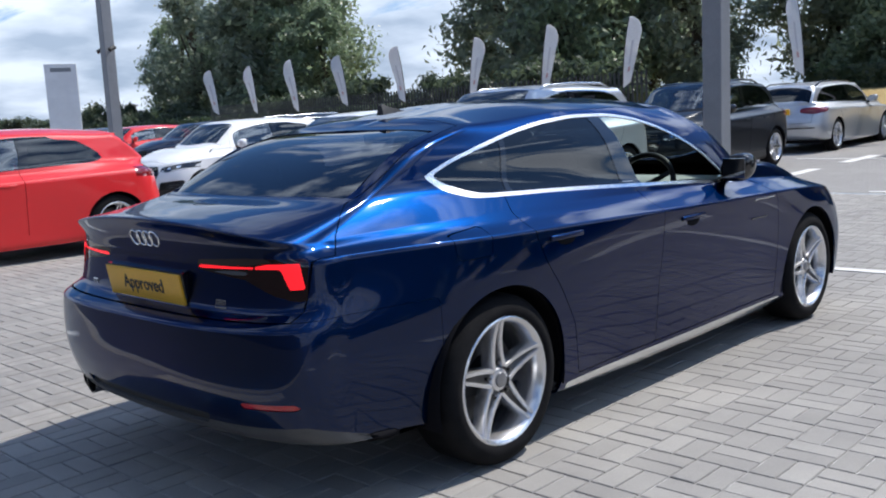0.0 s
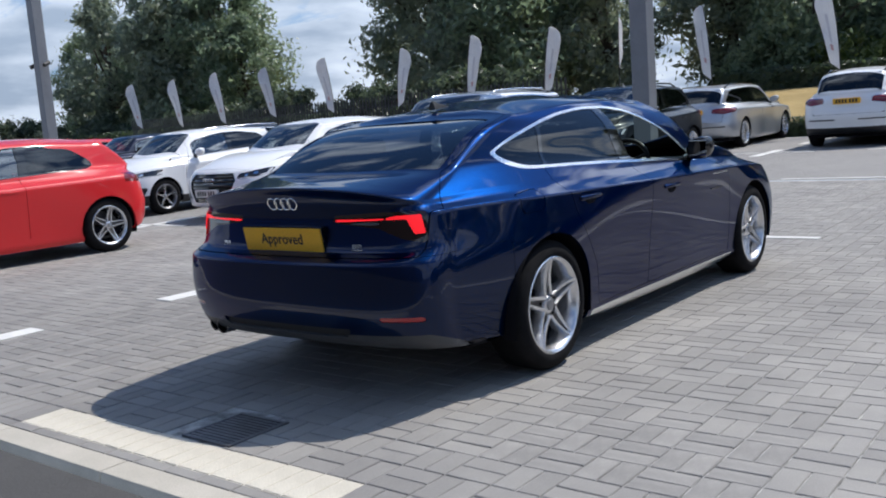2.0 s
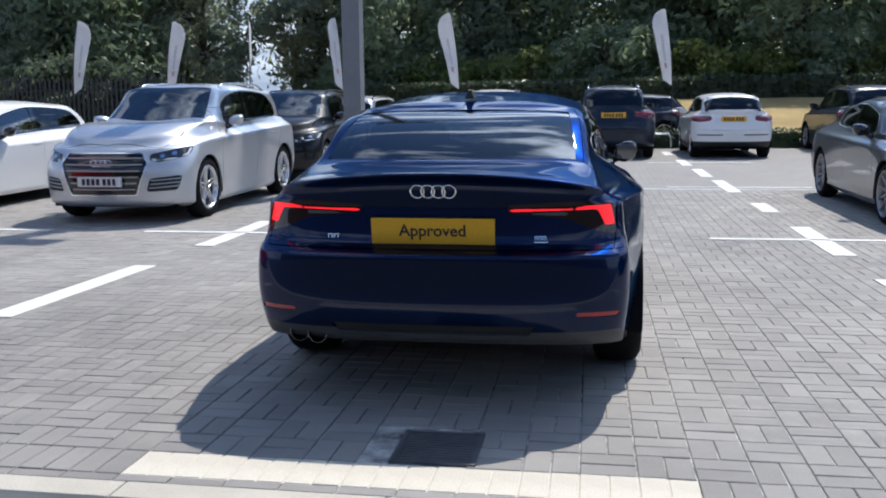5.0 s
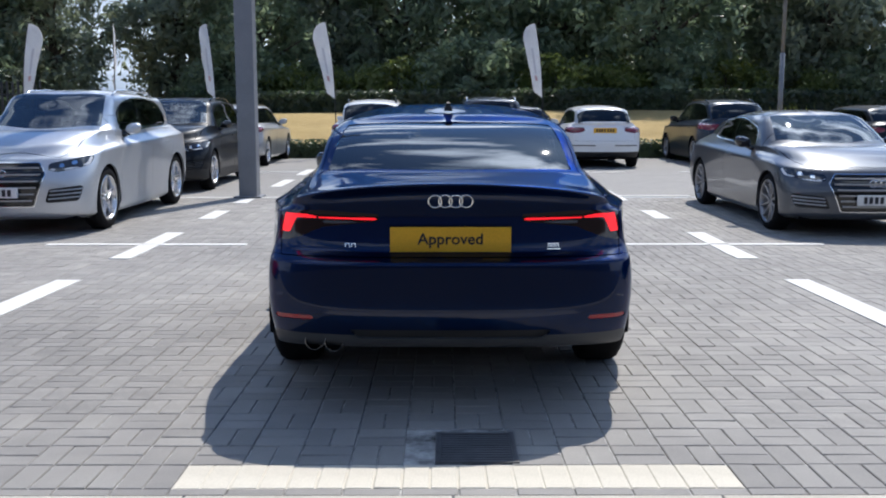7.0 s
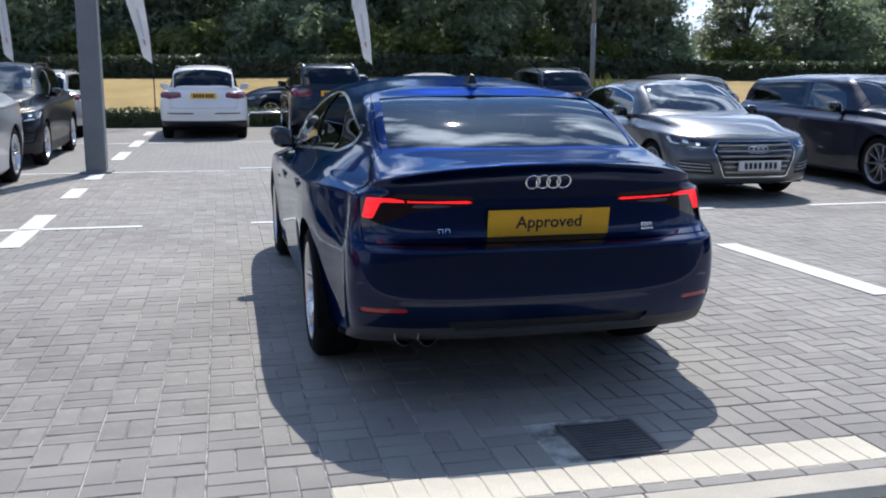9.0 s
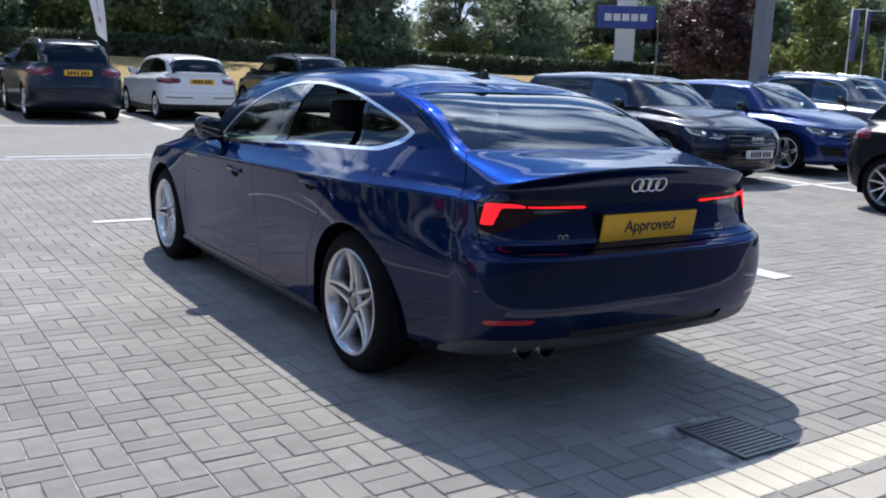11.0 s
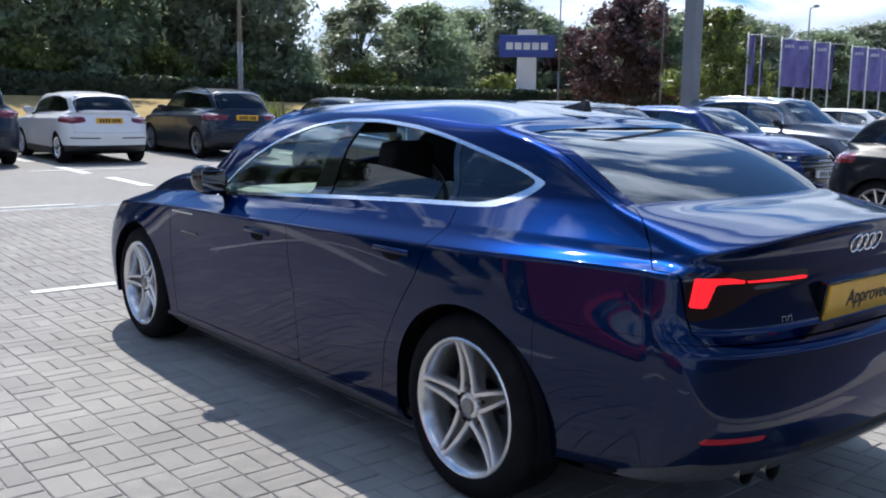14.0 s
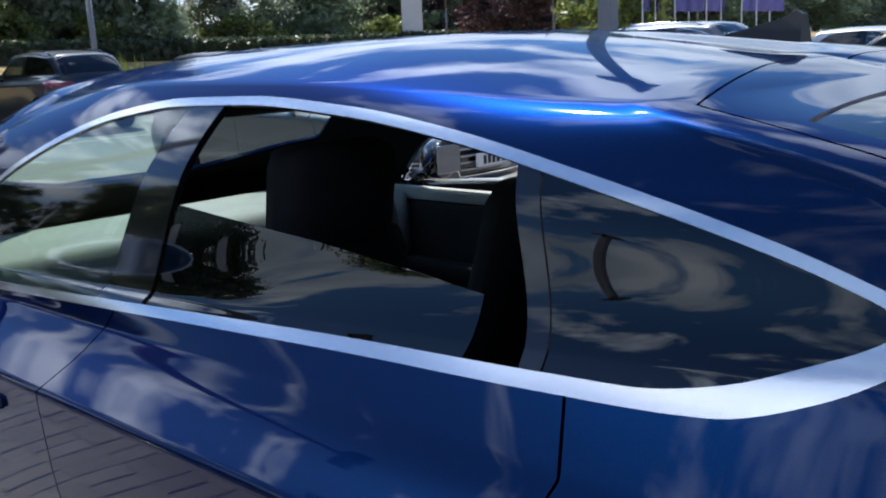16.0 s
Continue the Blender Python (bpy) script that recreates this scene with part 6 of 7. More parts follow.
parked_car("small_suv", -1.62, 16.2, 0, CAR_WHITE, "white compact sport utility car with black bumper strips", rails=True)
parked_car("suv", 1.12, 16.5, 0, CAR_DARK, "dark grey sport utility car backed to the bank", rails=True, trim=CHROME)
parked_car("small_hatch", 3.68, 16.4, 0, CAR_WHITE, "white small hatchback with a dark glass tail", spokes=5)
parked_car("small_suv", 6.85, 16.9, 0, CAR_DARK, "dark grey compact sport utility car with dark wheels", alloy=ALLOY_DARK, rails=True)
parked_car("saloon_nose", 10.6, 17.0, 0, CAR_BLACK, "black saloon car beside the spiky plant")
parked_car("coupe", 4.62, 5.65, 180, CAR_GREY, "grey metallic coupe with a chrome-barred grille", alloy=ALLOY_DARK, spokes=10, kind="single", trim=CHROME)
parked_car("estate", 7.68, 5.55, 180, CAR_NAVY, "dark navy estate car with a black grille", alloy=ALLOY_DARK, spokes=10, kind="single")
parked_car("saloon_nose", 10.55, 5.65, 180, CAR_BLUE2, "mid blue saloon car parked nose out")
parked_car("suv", 14.1, 6.2, 180, CAR_STEEL, "steel grey sport utility car with dark side glass", rails=True, trim=CHROME)
parked_car("hatch", 7.87, -0.41, 180, CAR_BLACK, "black hatchback with silver ten-spoke wheels", spokes=10, kind="single", plate_front=False)
parked_car("hatch", 1.4, 21.6, 90, CAR_DARK, "dark car parked sideways behind the hedge")
parked_car("hatch", -20.2, 10.4, 180, CAR_NAVY, "dark blue hatchback in the second row")
parked_car("estate", -16.6, 10.6, 180, CAR_BLACK, "black estate car with roof rails in the second row", rails=True, trim=CHROME)
parked_car("hatch", -24.0, 10.4, 180, CAR_RED, "red hatchback in the second row")
parked_car("saloon_nose", -27.4, 10.6, 180, CAR_DARK, "dark saloon car in the second row")
parked_car("saloon_nose", 19.6, 10.8, 180, CAR_WHITE, "white saloon car far along the row")
parked_car("saloon_nose", 23.2, 10.8, 180, CAR_SILVER, "silver saloon car far along the row")
parked_car("estate", 27.0, 10.8, 180, CAR_WHITE, "white estate car far along the row")
parked_car("hatch", 22.0, 5.6, 180, CAR_SILVER, "silver hatchback far along the row")
parked_car("saloon_nose", 26.5, 5.6, 180, CAR_WHITE, "white saloon car at the end of the row")

# ---- lamp columns, flags, signs ----
def column(x, y, height, label, extras=False):
    ob = thing("lamp_column", pose(x, y, ground_z(y)), label, "lamp column")
    part("shaft", boxed(-0.14, -0.14, 0.0, 0.14, 0.14, height, 0.018), POLE_GREY, ob)
    part("foot_plate", boxed(-0.21, -0.21, 0.0, 0.21, 0.21, 0.025, 0.006), POLE_GREY, ob)
    for s in (-1, 1):
        part("lamp_head", boxed(s * 0.14, -0.2, height - 0.25, s * 0.8, 0.2, height - 0.13, 0.03), POLE_GREY, ob)
    if extras:
        for s in (-1, 1):
            bm = bmesh.new()
            cyl(bm, (s * 0.14, 0, 3.45), (s * 0.30, 0, 3.50), 0.02, seg=8)
            cyl(bm, (s * 0.30, 0.06, 3.52), (s * 0.36, -0.12, 3.44), 0.055, seg=12)
            part("spot_lamp", bm, BLACK, ob)
    return ob


column(-3.03, 8.0, 9.0, "tall grey square steel lamp column between the rows")
column(13.6, 8.0, 9.0, "tall grey square steel lamp column between the rows")
column(-20.5, 8.0, 8.0, "tall grey steel lamp column with two small spot lamps", True)


def thin_lamp(x, y, height, arm, label, r=0.06):
    ob = thing("street_lamp", pose(x, y, bank(x, y)), label, "street lamp")
    bm = bmesh.new()
    cyl(bm, (0, 0, -0.1), (0, 0, height * 0.3), r, r, 12)
    cyl(bm, (0, 0, height * 0.3), (0, 0, height), r * 0.8, r * 0.6, 12)
    part("post", bm, POLE_GREY, ob, smooth=True)
    bm = bmesh.new()
    cyl(bm, (0, 0, height - 0.05), (arm, 0, height + 0.12), r * 0.5, seg=8)
    box(bm, min(arm, arm * 1.35), -0.12, height + 0.06, max(arm, arm * 1.35), 0.12, height + 0.18, 0.03)
    part("lamp_head", bm, POLE_GREY, ob)
    return ob


thin_lamp(33.0, 30.0, 6.0, 1.3, "slim grey street lamp with one arm")
thin_lamp(10.3, 21.8, 9.0, 0.6, "slim dark lamp post on the bank", 0.075)
thin_lamp(33.8, 24.0, 8.0, 0.8, "slim grey lamp post by the trees", 0.05)
thin_lamp(40.0, 20.0, 6.2, 0.5, "slim flood light post by the violet flags", 0.06)


def feather_flag(x, y, heading, seed, width=0.42):
    """A bowed pole in the ground with a tall cloth sail."""
    r = random.Random(seed)
    ob = thing("feather_flag", pose(x, y, bank(x, y) if y > 19.2 else ground_z(y), 0, 0, heading), "tall white feather flag on a bowed pole", "flag", "feather flags")
    top, low = 3.62 + r.uniform(-0.08, 0.08), 1.62 + r.uniform(-0.06, 0.06)
    bend = lambda z: 0.0 if z < 1.2 else 0.23 * ((z - 1.2) / (top - 1.2)) ** 2.2
    bm = bmesh.new()
    zs = np.linspace(0, top, 14)
    tube(bm, [Vector((-bend(a), 0, a)) for a in zs], [0.018 - 0.010 * a / top for a in zs])
    part("pole", bm, BLACK, ob, smooth=True)
    nz, nx = 26, 7
    ph = r.uniform(0, 6)

    def cloth(t, u, off):
        z = low + (top - low) * t
        w = width * (1 - max(0, (t - 0.72) / 0.28) ** 2.2) ** 0.5 * (0.50 + 0.50 * min(1.0, t / 0.75) ** 0.8)
        zz = z + (1 - t) * 0.20 * u * (1 if t < 0.35 else 0.35 / max(t, 0.35)) * 0.8
        wave = 0.045 * u * math.sin(5.5 * t + ph) + 0.02 * u * math.sin(13 * t + 2 * ph)
        return Vector((-bend(z) - 0.012 - w * u, wave + off, zz))
    bm = bmesh.new()
    grids = []
    for off in (0.004, -0.004):
        grids.append([[bm.verts.new(cloth(i / (nz - 1) * 0.995, j / (nx - 1), off)) for j in range(nx)] for i in range(nz)])
    for n, gd in enumerate(grids):
        for i in range(nz - 1):
            for j in range(nx - 1):
                q = (gd[i][j], gd[i][j + 1], gd[i + 1][j + 1], gd[i + 1][j])
                bm.faces.new(q if n else tuple(reversed(q)))
    part("sail", bm, FLAG_WHITE, ob, smooth=True)
    bm = bmesh.new()
    for t0, t1, m in ((0.30, 0.66, 0),):
        for off in (0.006, -0.006):
            v = [[bm.verts.new(cloth(t, u, off)) for u in (0.42, 0.58)] for t in np.linspace(t0, t1, 9)]
            for a, b in zip(v, v[1:]):
                bm.faces.new((a[0], a[1], b[1], b[0]))
    part("print", bm, FLAG_INK, ob)
    bm = bmesh.new()
    for off in (0.006, -0.006):
        v = [[bm.verts.new(cloth(t, u, off)) for u in (0.40, 0.62)] for t in (0.20, 0.235, 0.27)]
        for a, b in zip(v, v[1:]):
            bm.faces.new((a[0], a[1], b[1], b[0]))
    part("print", bm, FLAG_RED, ob)
    return ob


for k, (fx, fh) in enumerate([(-32.0, 62), (-29.1, 22), (-26.3, 30), (-23.3, 52), (-20.2, 25), (-17.2, 205), (-14.25, 208), (-11.35, 204), (-8.85, 286), (-6.15, 60), (-2.9, 12), (2.72, 10)]):
    feather_flag(fx, 18.75, fh, 40 + k)


def banner(x, y, heading, height, seed, wide=0.55):
    ob = thing("banner_flag", pose(x, y, ground_z(y), 0, 0, heading), "violet banner on a tall white pole" if wide > 0.3 else "furled violet banner on a tall white pole", "flag", "violet banners")
    bm = bmesh.new()
    cyl(bm, (0, 0, 0), (0, 0, height), 0.038, 0.026, 10)
    part("pole", bm, SIGN_WHITE, ob, smooth=True)
    bm = bmesh.new()
    cyl(bm, (0, 0, height - 0.11), (0.62, 0, height - 0.13), 0.018, 0.014, 8)
    part("top_arm", bm, SIGN_WHITE, ob, smooth=True)
    r = random.Random(seed)
    bm = bmesh.new()
    ph = r.uniform(0, 6)
    for off in (0.006, -0.006):
        g = [[bm.verts.new((0.05 + wide * j / 8, off + (0.03 + 0.03 / wide) * math.sin(j * 0.9 + i * 0.3 + ph) * (j / 8), height - 0.15 - 2.0 * i / 12 - 0.05 * (j / 8) ** 2)) for j in range(9)] for i in range(13)]
        for i in range(12):
            for j in range(8):
                bm.faces.new((g[i][j], g[i][j + 1], g[i + 1][j + 1], g[i + 1][j]))
    part("cloth", bm, FLAG_PURPLE, ob, smooth=True)
    bm = bmesh.new()
    for n in range(3 if wide > 0.3 else 0):
        box(bm, 0.14 + n * 0.13, -0.095, height - 0.52, 0.24 + n * 0.13, -0.089, height - 0.38)
    if bm.faces:
        part("print", bm, FLAG_INK, ob)
    else:
        bm.free()
    return ob


for k, (bx, wide) in enumerate(((31.6, 0.24), (32.6, 0.10), (34.2, 0.6), (35.4, 0.6), (37.0, 0.55), (38.4, 0.12), (40.5, 0.6), (42.1, 0.6), (43.6, 0.6))):
    banner(bx, 18.0, -62, 4.5, 70 + k, wide)


def blue_sign(x, y, heading):
    z = bank(x, y)
    ob = thing("sign", pose(x, y, z, 0, 0, heading), "blue sign box with white lettering bars on a pale post", "sign")
    part("post", boxed(-0.52, -0.12, -0.2, 0.52, 0.12, 4.0, 0.03), SIGN_WHITE, ob)
    pn = part("panel", boxed(-1.5, -0.16, 2.55, 1.5, 0.16, 3.72, 0.03), SIGN_BLUE, ob, "deep blue sign panel")
    for n in range(5):
        xx = -1.12 + n * 0.46
        part("letter_bar", boxed(xx, -0.168, 2.95, xx + 0.36, -0.160, 3.32), SIGN_WHITE, pn)
    return ob


blue_sign(32.2, 31.6, -44)

ob = thing("pylon_sign", pose(-36.8, 14.0, ground_z(14), 0, 0, 66), "tall white pylon sign with a grey emblem bar", "sign")
part("slab", boxed(-0.66, -0.14, 0, 0.66, 0.14, 4.3, 0.03), SIGN_WHITE, ob)
part("emblem_bar", boxed(-0.42, -0.147, 3.95, 0.42, -0.14, 4.12), POLE_GREY, ob)

# low hoop rails in front of the bank
for hx in (-0.1, 2.2, 8.6):
    ob = thing("hoop_rail", pose(hx, 18.45, ground_z(18.45)), "low galvanised hoop rail by the hedge", "rail")
    bm = bmesh.new()
    pts = [Vector((-0.5, 0, 0)), Vector((-0.5, 0, 0.30)), Vector((-0.42, 0, 0.38)), Vector((0.42, 0, 0.38)), Vector((0.5, 0, 0.30)), Vector((0.5, 0, 0))]
    tube(bm, pts, [0.028] * len(pts), 10)
    part("hoop", bm, CHROME, ob, smooth=True)

# palisade fence behind the flags
fence = thing("fence", pose(-23.5, 20.6, bank(-23.5, 20.6)), "dark steel palisade fence before the trees", "fence")
bm = bmesh.new()
box(bm, -12, -0.03, 0.45, 12, 0.03, 0.50)
box(bm, -12, -0.03, 1.55, 12, 0.03, 1.60)
part("rail", bm, FENCE_STEEL, fence)
bm = boxed(-0.035, -0.045, 0, 0.035, -0.03, 1.95)
pale_mesh = bpy.data.meshes.new("pale")
bm.to_mesh(pale_mesh)
bm.free()
pale_mesh.materials.append(FENCE_STEEL)
for k in range(150):
    o = new("pale", pale_mesh)
    o.parent = fence
    o.matrix_basis = pose(-12 + k * 0.16, 0, 0.02 * (k % 2))


# ---- plants ----
def leaf_cloud(name, centers, per, size, r, flat=0.8):
    """Small three-cornered leaves strewn over the outside of many uneven clumps."""
    verts = []
    for c, rad in centers:
        for _ in range(per):
            d = Vector((r.gauss(0, 1), r.gauss(0, 1), r.gauss(0, 1) * flat))
            p = c + d * rad * 0.62
            d.normalize()
            s = size * r.uniform(0.6, 1.3)
            up = (d + Vector((r.uniform(-1, 1), r.uniform(-1, 1), r.uniform(-0.6, 1)))).normalized()
            a = up.orthogonal().normalized()
            b = up.cross(a)
            t = r.uniform(0, 6.28)
            u, v = a * math.cos(t) + b * math.sin(t), b * math.cos(t) - a * math.sin(t)
            verts += [p - u * s, p + v * s * 0.55 + up * s * 0.15, p + u * s * 0.9 - v * s * 0.35]
    me = bpy.data.meshes.new(name)
    me.from_pydata([v[:] for v in verts], [], [(k, k + 1, k + 2) for k in range(0, len(verts), 3)])
    return me


def tree_meshes(seed, height, spread, leaf, size, clumps=34, per=170, lowest=0.18, narrow=1.0):
    r = random.Random(seed)
    bm = bmesh.new()
    pts = [Vector((0, 0, -0.3))]
    for k in range(1, 7):
        pts.append(Vector((r.uniform(-0.12, 0.12) * k * 0.4, r.uniform(-0.12, 0.12) * k * 0.4, height * 0.13 * k)))
    for k, (a, b) in enumerate(zip(pts, pts[1:])):
        cyl(bm, a, b, 0.030 * height * (1 - k / 7.5), 0.030 * height * (1 - (k + 1) / 7.5), 10)
    centers = []
    for k in range(clumps):
        f = r.uniform(lowest, 0.97)
        wide = spread * math.sin(math.pi * min(0.98, 0.16 + 0.80 * f)) ** 0.7 * narrow
        a = r.uniform(0, 6.28)
        d = wide * math.sqrt(r.uniform(0.05, 1))
        c = Vector((d * math.cos(a), d * math.sin(a), height * f))
        rad = spread * r.uniform(0.13, 0.36) * (1.1 - 0.5 * f)
        centers.append((c, rad))
        if k % 3 == 0:
            root = pts[min(5, 1 + int(f * 4))]
            cyl(bm, root, root + (c - root) * 0.85, 0.010 * height, 0.004 * height, 6)
    trunk = bpy.data.meshes.new("trunk")
    bm.to_mesh(trunk)
    bm.free()
    trunk.materials.append(BARK)
    crown = leaf_cloud("crown", centers, per, size, r)
    crown.materials.append(leaf)
    return trunk, crown


TREE_KINDS = [tree_meshes(11, 10.0, 3.6, LEAF_A, 0.212, 92, 160, 0.05), tree_meshes(12, 10.5, 3.2, LEAF_B, 0.207, 92, 160, 0.05), tree_meshes(13, 9.5, 3.9, LEAF_A, 0.212, 92, 160, 0.05),
              tree_meshes(14, 11.0, 2.9, LEAF_B, 0.207, 90, 160, 0.05, 0.9), tree_meshes(15, 10.0, 3.5, LEAF_L, 0.207, 88, 160, 0.05)]
COPPER = tree_meshes(21, 6.0, 2.3, LEAF_P, 0.15, 46, 340, 0.16)
YOUNG = tree_meshes(22, 4.8, 1.6, LEAF_C, 0.12, 36, 300, 0.22)
SHRUB = tree_meshes(23, 2.2, 1.6, LEAF_A, 0.12, 30, 260, 0.12)
SHRUB_D = tree_meshes(25, 2.2, 1.6, LEAF_D, 0.12, 30, 260, 0.12)
SHRUB_Y = tree_meshes(24, 1.6, 1.3, LEAF_C, 0.10, 22, 240, 0.2)


def tree(kind, x, y, scale, turn, label, name="tree", group="trees behind the car park", wide=1.0):
    ob = thing(name, pose(x, y, bank(x, y), 0, 0, turn), label, name, group)
    ob.scale = (scale * wide, scale * wide, scale)
    for n, me in zip(("trunk", "crown"), kind):
        o = new(n, me)
        o.parent = ob
    return ob


def dip(x, y):
    """Less than 1 where the tops of the belt of trees are low."""
    u = (x - 3.0) / (y + 3.9)
    if y > 33 and abs(u + 1.03) < 0.13:
        return 0.5
    return 0.78 if abs(u + 0.56) < 0.06 or abs(u + 0.31) < 0.05 else 1.0


def tops(x, y):
    """How tall the belt of trees stands along its length: full in the west, lower and broken towards the east."""
    along = (x + 2.8) * 40.6 / (y + 3.6) - 2.8
    return float(np.interp(along, [18, 19.2, 20.2, 21.5, 23, 25, 26.2, 27.5, 30, 33, 38, 41, 42.5, 44.5, 47, 52, 56, 64, 72, 82],
                           [1.05, 0.6, 0.36, 0.5, 0.6, 0.55, 0.45, 0.52, 0.55, 0.58, 0.6, 0.52, 0.42, 0.52, 0.7, 0.66, 0.62, 0.74, 0.66, 0.74]))


r = random.Random(5)
names = ["broad green tree in the belt of trees", "dark green tree in the belt of trees", "spreading green tree in the belt of trees", "slender dark green tree in the belt of trees", "dense dark tree in the belt of trees"]
# the clump of trees that stands apart behind the flags
for n, (x, y, s) in enumerate([(-51.0, 28.5, 0.70), (-47.2, 27.0, 0.86), (-43.4, 28.5, 0.70), (-40.2, 27.0, 1.06), (-37.4, 28.0, 0.90), (-35.4, 27.6, 0.62), (-46.0, 34.0, 0.72), (-50.5, 34.5, 0.9)]):
    tree(TREE_KINDS[n % 5], x, y, s, r.uniform(0, 360), names[n % 5])
x = -26.0
while x < 150:
    gap = 20.2 < x < 22.0 or 26.6 < x < 28.0
    right = x > 19
    if not gap:
        k = r.randrange(5)
        y = 37 + r.uniform(-2.0, 3.0) - (6 if x < -14 else 0) - (4 if x < -26 else 0)
        s = tops(x, y) * r.uniform(0.94, 1.06) * dip(x, y)
        if x < -14:
            s *= 0.92
        tree(TREE_KINDS[k], x, y, s, r.uniform(0, 360), names[k], wide=1.9 if x > 80 else 1.45 if right else 1.0)
        if r.random() < (0.0 if x > 80 else 0.3 if right else 0.5):
            k = r.randrange(5)
            x2 = x + r.uniform(1, 2.5)
            s = tops(x2, y + 6) * r.uniform(1.0, 1.15) * dip(x2, y + 6)
            tree(TREE_KINDS[k], x2, y + 6, s, r.uniform(0, 360), names[k], wide=1.2 if right else 1.0)
    x += r.uniform(5.0, 6.5) if x > 80 else r.uniform(2.3, 3.2) if x > 44 else r.uniform(2.9, 4.3)
tree(COPPER, 34.8, 27.0, 1.05, 20, "copper-leaved tree with dark red crown", group="planted trees")
tree(COPPER, 37.9, 33.0, 0.8, 120, "copper-leaved tree with dark red crown", group="planted trees")
tree(YOUNG, 32.2, 20.0, 1.18, 40, "young yellow-green tree by the lamp column", group="planted trees")
tree(YOUNG, 36.5, 21.0, 0.75, 140, "young yellow-green tree by the violet flags", group="planted trees")
for k in range(19):
    tree(SHRUB_Y if k % 3 else SHRUB, -8 + k * 3.0 + r.uniform(-1, 1), 33.6, r.uniform(0.8, 1.5), r.uniform(0, 360), "light green shrub above the hedge" if k % 3 else "dark green shrub above the hedge", "shrub", "shrubs above the hedge")
for k in range(17):
    tree(SHRUB_D, -66 + k * 3.2 + r.uniform(-0.6, 0.6), 22.6 + r.uniform(-0.4, 0.8), r.uniform(0.8, 1.25), r.uniform(0, 360), "dark green shrub behind the fence", "shrub", "shrubs behind the fence")


def hedge(x0, x1, y, width, height, size, count, label, lift=0.0):
    """A clipped hedge: one mass of small leaves over a dark core."""
    rr = random.Random(int(x0 * 7 + y))
    bm = bmesh.new()
    n = max(2, int((x1 - x0) / 2))
    for k in range(n):
        a, b = x0 + (x1 - x0) * k / n, x0 + (x1 - x0) * (k + 1) / n
        z = bank((a + b) / 2, y) if y > 19.2 else ground_z(y)
        box(bm, a, y - width * 0.42, z - 0.3, b, y + width * 0.42, z + height * 0.9)
    core = part("hedge_core", bm, LEAF_H)
    bm = bmesh.new()
    for _ in range(count):
        px = rr.uniform(x0, x1)
        z0 = bank(px, y) if y > 19.2 else ground_z(y)
        side = rr.random()
        if side < 0.45:
            p = Vector((px, y - width / 2 + rr.uniform(-0.05, 0.08), z0 + rr.uniform(0, height)))
        else:
            p = Vector((px, y + rr.uniform(-width / 2, width / 2), z0 + height + rr.uniform(-0.10, 0.08)))
        s = size * rr.uniform(0.6, 1.3)
        up = Vector((rr.uniform(-1, 1), rr.uniform(-1.4, 0.6), rr.uniform(0, 1.4))).normalized()
        a = up.orthogonal().normalized()
        b = up.cross(a)
        t = rr.uniform(0, 6.28)
        u, v = a * math.cos(t) + b * math.sin(t), b * math.cos(t) - a * math.sin(t)
        bm.faces.new([bm.verts.new(p - u * s), bm.verts.new(p + v * s * 0.5), bm.verts.new(p + u * s), bm.verts.new(p - v * s * 0.5)])
    ob = tagged(part("hedge", bm, LEAF_H), label, "hedge", kind="stuff")
    core.parent = ob
    return ob


hedge(-11, 46, 31.6, 1.6, 0.78, 0.11, 14000, "long clipped dark green hedge on the bank")
hedge(-62, -12.5, 21.6, 1.2, 1.35, 0.11, 9000, "dark green hedge behind the fence")
hedge(-7.5, 13, 18.95, 0.6, 0.42, 0.055, 6000, "low dark green hedge at the end of the bays")
hedge(-150, -66, 60.0, 6.0, 2.2, 0.5, 3000, "distant line of trees on the horizon")

# spiky plant
spiky = thing("yucca", pose(10.15, 19.9, bank(10.15, 19.9)), "spiky yellow-green yucca clump by the bays", "plant")
rr = random.Random(9)
blade = bmesh.new()
for i in range(5):
    t = i / 4
    wd = 0.035 * (1 - t) ** 0.6 + 0.001
    for sx in (-1, 1):
        blade.verts.new((sx * wd, 0.25 * t * t, 1.15 * t - 0.22 * t * t))
blade.verts.ensure_lookup_table()
for i in range(4):
    blade.faces.new((blade.verts[2 * i], blade.verts[2 * i + 1], blade.verts[2 * i + 3], blade.verts[2 * i + 2]))
bmesh.ops.solidify(blade, geom=blade.faces[:], thickness=0.006)
blade_mesh = bpy.data.meshes.new("blade")
blade.to_mesh(blade_mesh)
blade.free()
blade_mesh.materials.append(LEAF_C)
for k in range(150):
    o = new("blade", blade_mesh)
    o.parent = spiky
    o.matrix_basis = pose(rr.uniform(-0.5, 0.5), rr.uniform(-0.3, 0.3), rr.uniform(0, 0.35), rr.uniform(-45, 20), 0, rr.uniform(0, 360)) @ Matrix.Scale(rr.uniform(0.7, 1.3), 4)

# ---- block paving, piece by piece ----
JO = 0.0030      # half a joint
PITCH = 0.20


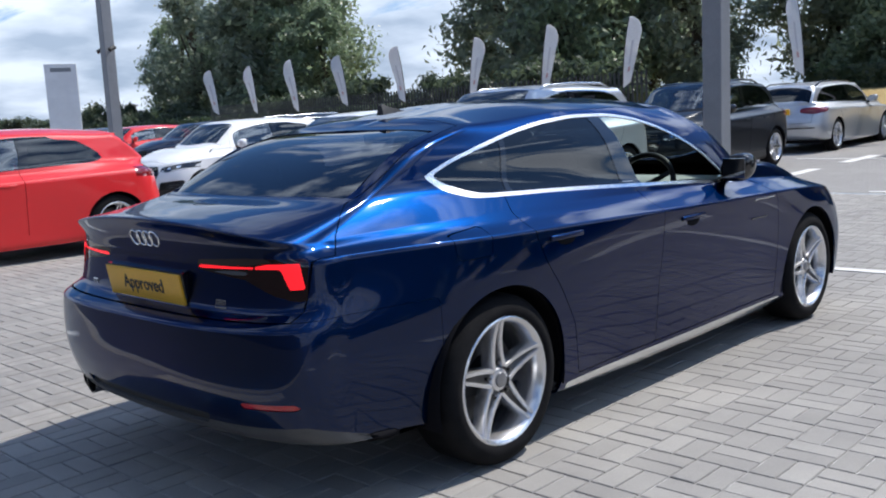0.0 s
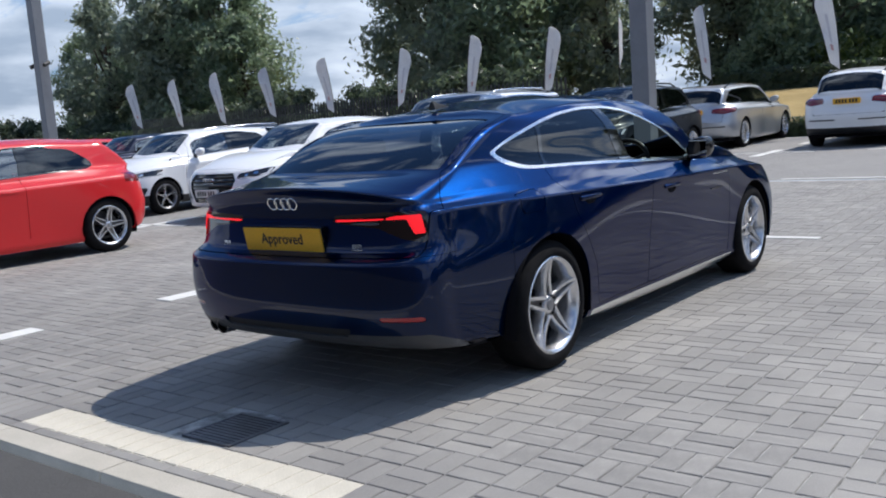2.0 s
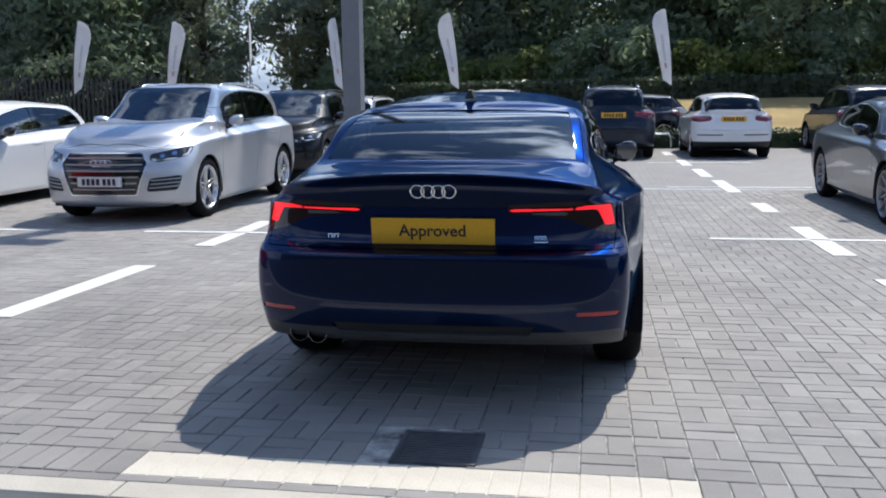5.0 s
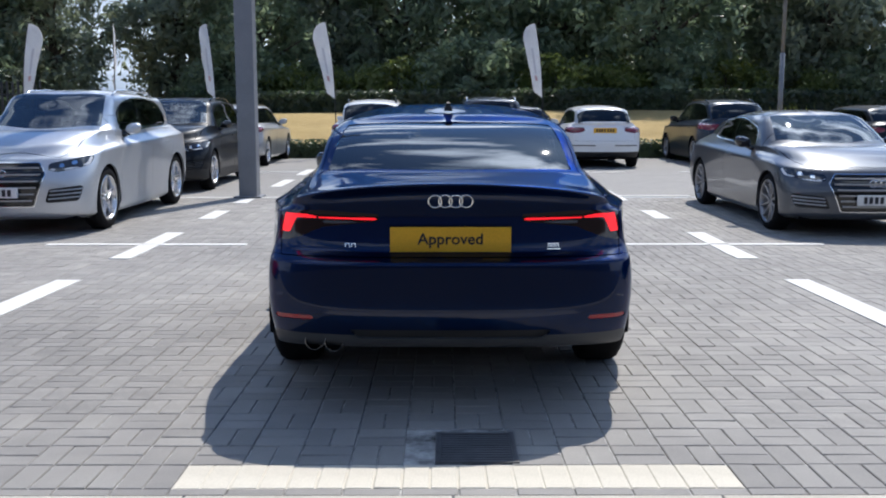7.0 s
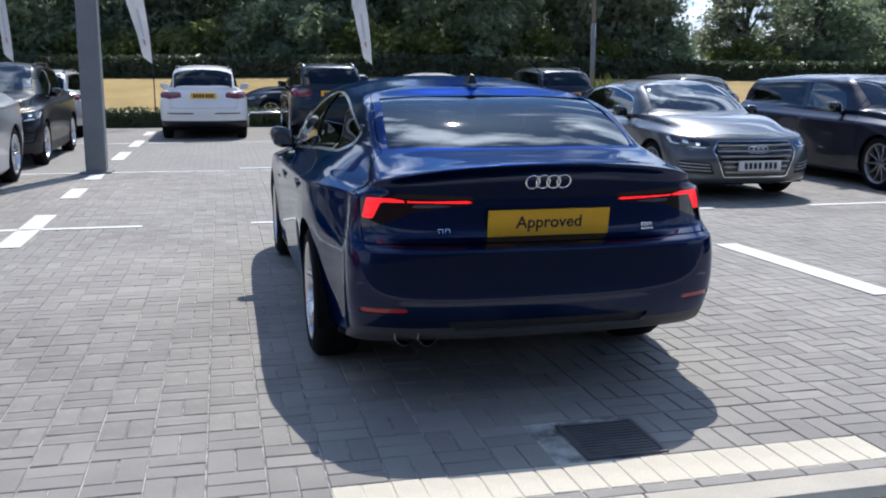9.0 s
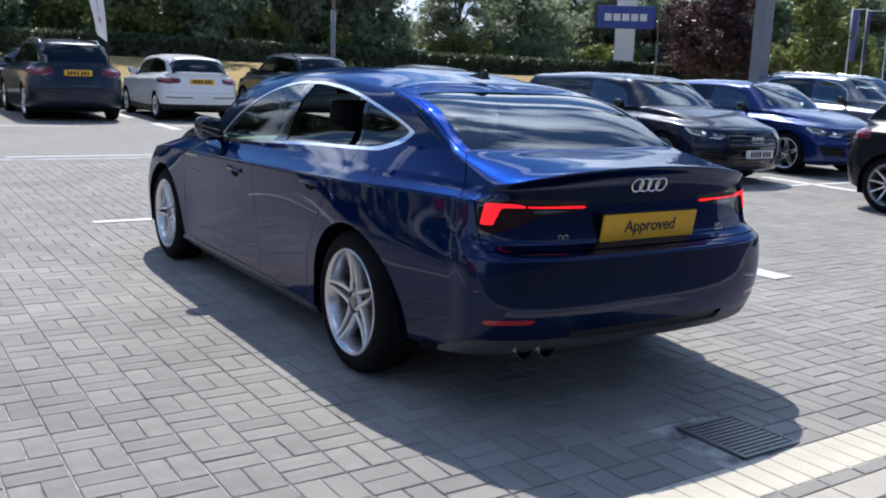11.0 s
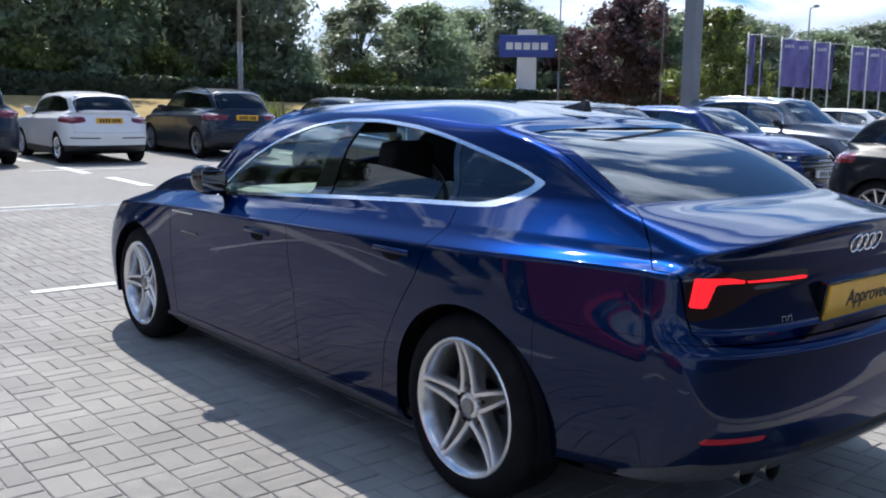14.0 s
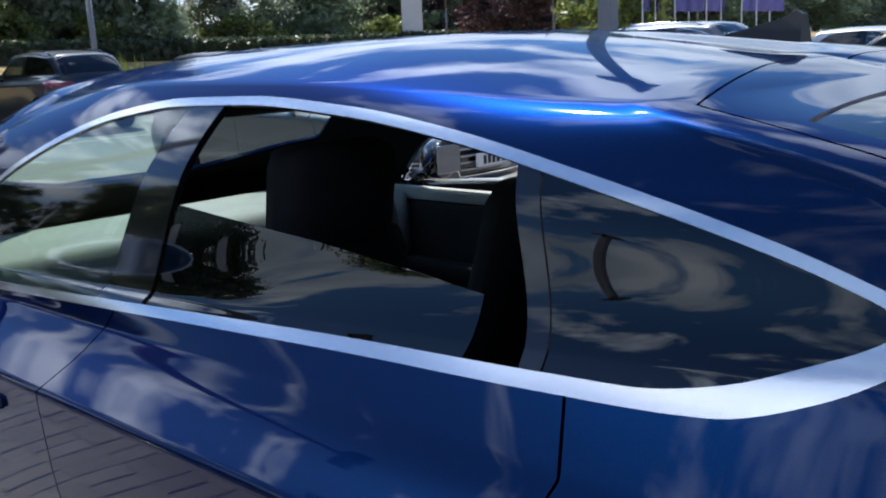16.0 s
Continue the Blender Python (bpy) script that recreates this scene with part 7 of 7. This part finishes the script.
def block_shape(lx, ly):
    """Verts and faces of one block: a flat top, chamfered edges running down into the joint."""
    hx, hy, c = lx / 2 - JO, ly / 2 - JO, 0.0032
    v = [(-hx + c, -hy + c, 0), (hx - c, -hy + c, 0), (hx - c, hy - c, 0), (-hx + c, hy - c, 0),
         (-hx, -hy, -0.0032), (hx, -hy, -0.0032), (hx, hy, -0.0032), (-hx, hy, -0.0032),
         (-hx, -hy, -0.02), (hx, -hy, -0.02), (hx, hy, -0.02), (-hx, hy, -0.02)]
    f = [(0, 1, 2, 3)]
    for a, b in ((0, 1), (1, 2), (2, 3), (3, 0)):
        f.append((a + 4, b + 4, b, a))
        f.append((a + 8, b + 8, b + 4, a + 4))
    return v, f


BLOCKS = {}
for lx, ly in ((0.2, 0.1), (0.1, 0.2), (0.1, 0.22), (0.2, 0.062)):
    v, f = block_shape(lx, ly)
    for material in (PAVER, BAND):
        me = bpy.data.meshes.new("paver")
        me.from_pydata(v, [], f)
        me.materials.append(material)
        BLOCKS[lx, ly, material.name] = me

prng = random.Random(17)
part("joint_fill", boxed(-0.98, -3.19, -0.02, 1.02, -2.972, -0.0035), BAND, near_bed)
spots = []
y0 = -2.97
for j in range(int((8.0 - y0) / PITCH)):
    for i in range(-45, 45):
        cx, cy = (i + 0.5) * PITCH + 0.02, y0 + (j + 0.5) * PITCH
        if -0.20 < cx < 0.36 and -2.99 < cy < -2.57 and not (cx < -0.09 or cx > 0.28 or cy > -2.60):
            continue
        if (i + j) % 2:
            spots += [(cx, cy - 0.05, 0.2, 0.1, False), (cx, cy + 0.05, 0.2, 0.1, False)]
        else:
            spots += [(cx - 0.05, cy, 0.1, 0.2, False), (cx + 0.05, cy, 0.1, 0.2, False)]
for i in range(-90, 90):
    cx = (i + 0.5) * 0.1 + 0.02
    spots.append((cx, -3.08, 0.1, 0.22, -0.97 < cx < 1.02))
for i in range(-45, 45):
    spots.append(((i + 0.5) * 0.2 + 0.02, -3.221, 0.2, 0.062, False))


def single(x, y):
    """The stretches beside the car where each block is an object of its own."""
    return (-2.75 < x < -1.15 and -2.4 < y < -0.6) or (1.25 < x < 2.2 and -2.6 < y < -1.9)


verts, faces, white_v, white_f = [], [], [], []
for cx, cy, lx, ly, white in spots:
    dz = prng.uniform(-0.0012, 0.0012)
    tx, ty = prng.uniform(-0.010, 0.010), prng.uniform(-0.010, 0.010)
    if white or single(cx, cy):
        o = new("paver", BLOCKS[lx, ly, (BAND if white else PAVER).name])
        o.parent = near_bed
        o.matrix_basis = Matrix.Translation((cx, cy, ground_z(cy) + dz)) @ Euler((tx, ty, prng.uniform(-0.006, 0.006))).to_matrix().to_4x4()
        continue
    v, f = block_shape(lx, ly)
    k = len(verts)
    verts += [(cx + a, cy + b, ground_z(cy + b) + c + dz + b * tx + a * ty) for a, b, c in v]
    faces += [tuple(i + k for i in q) for q in f]
me = bpy.data.meshes.new("pavers")
me.from_pydata(verts, [], faces)
me.materials.append(PAVER_FIELD)
rest = new("pavers", me)
rest.parent = near_bed
tagged(rest, "grey concrete blocks in basket weave", kind="stuff")
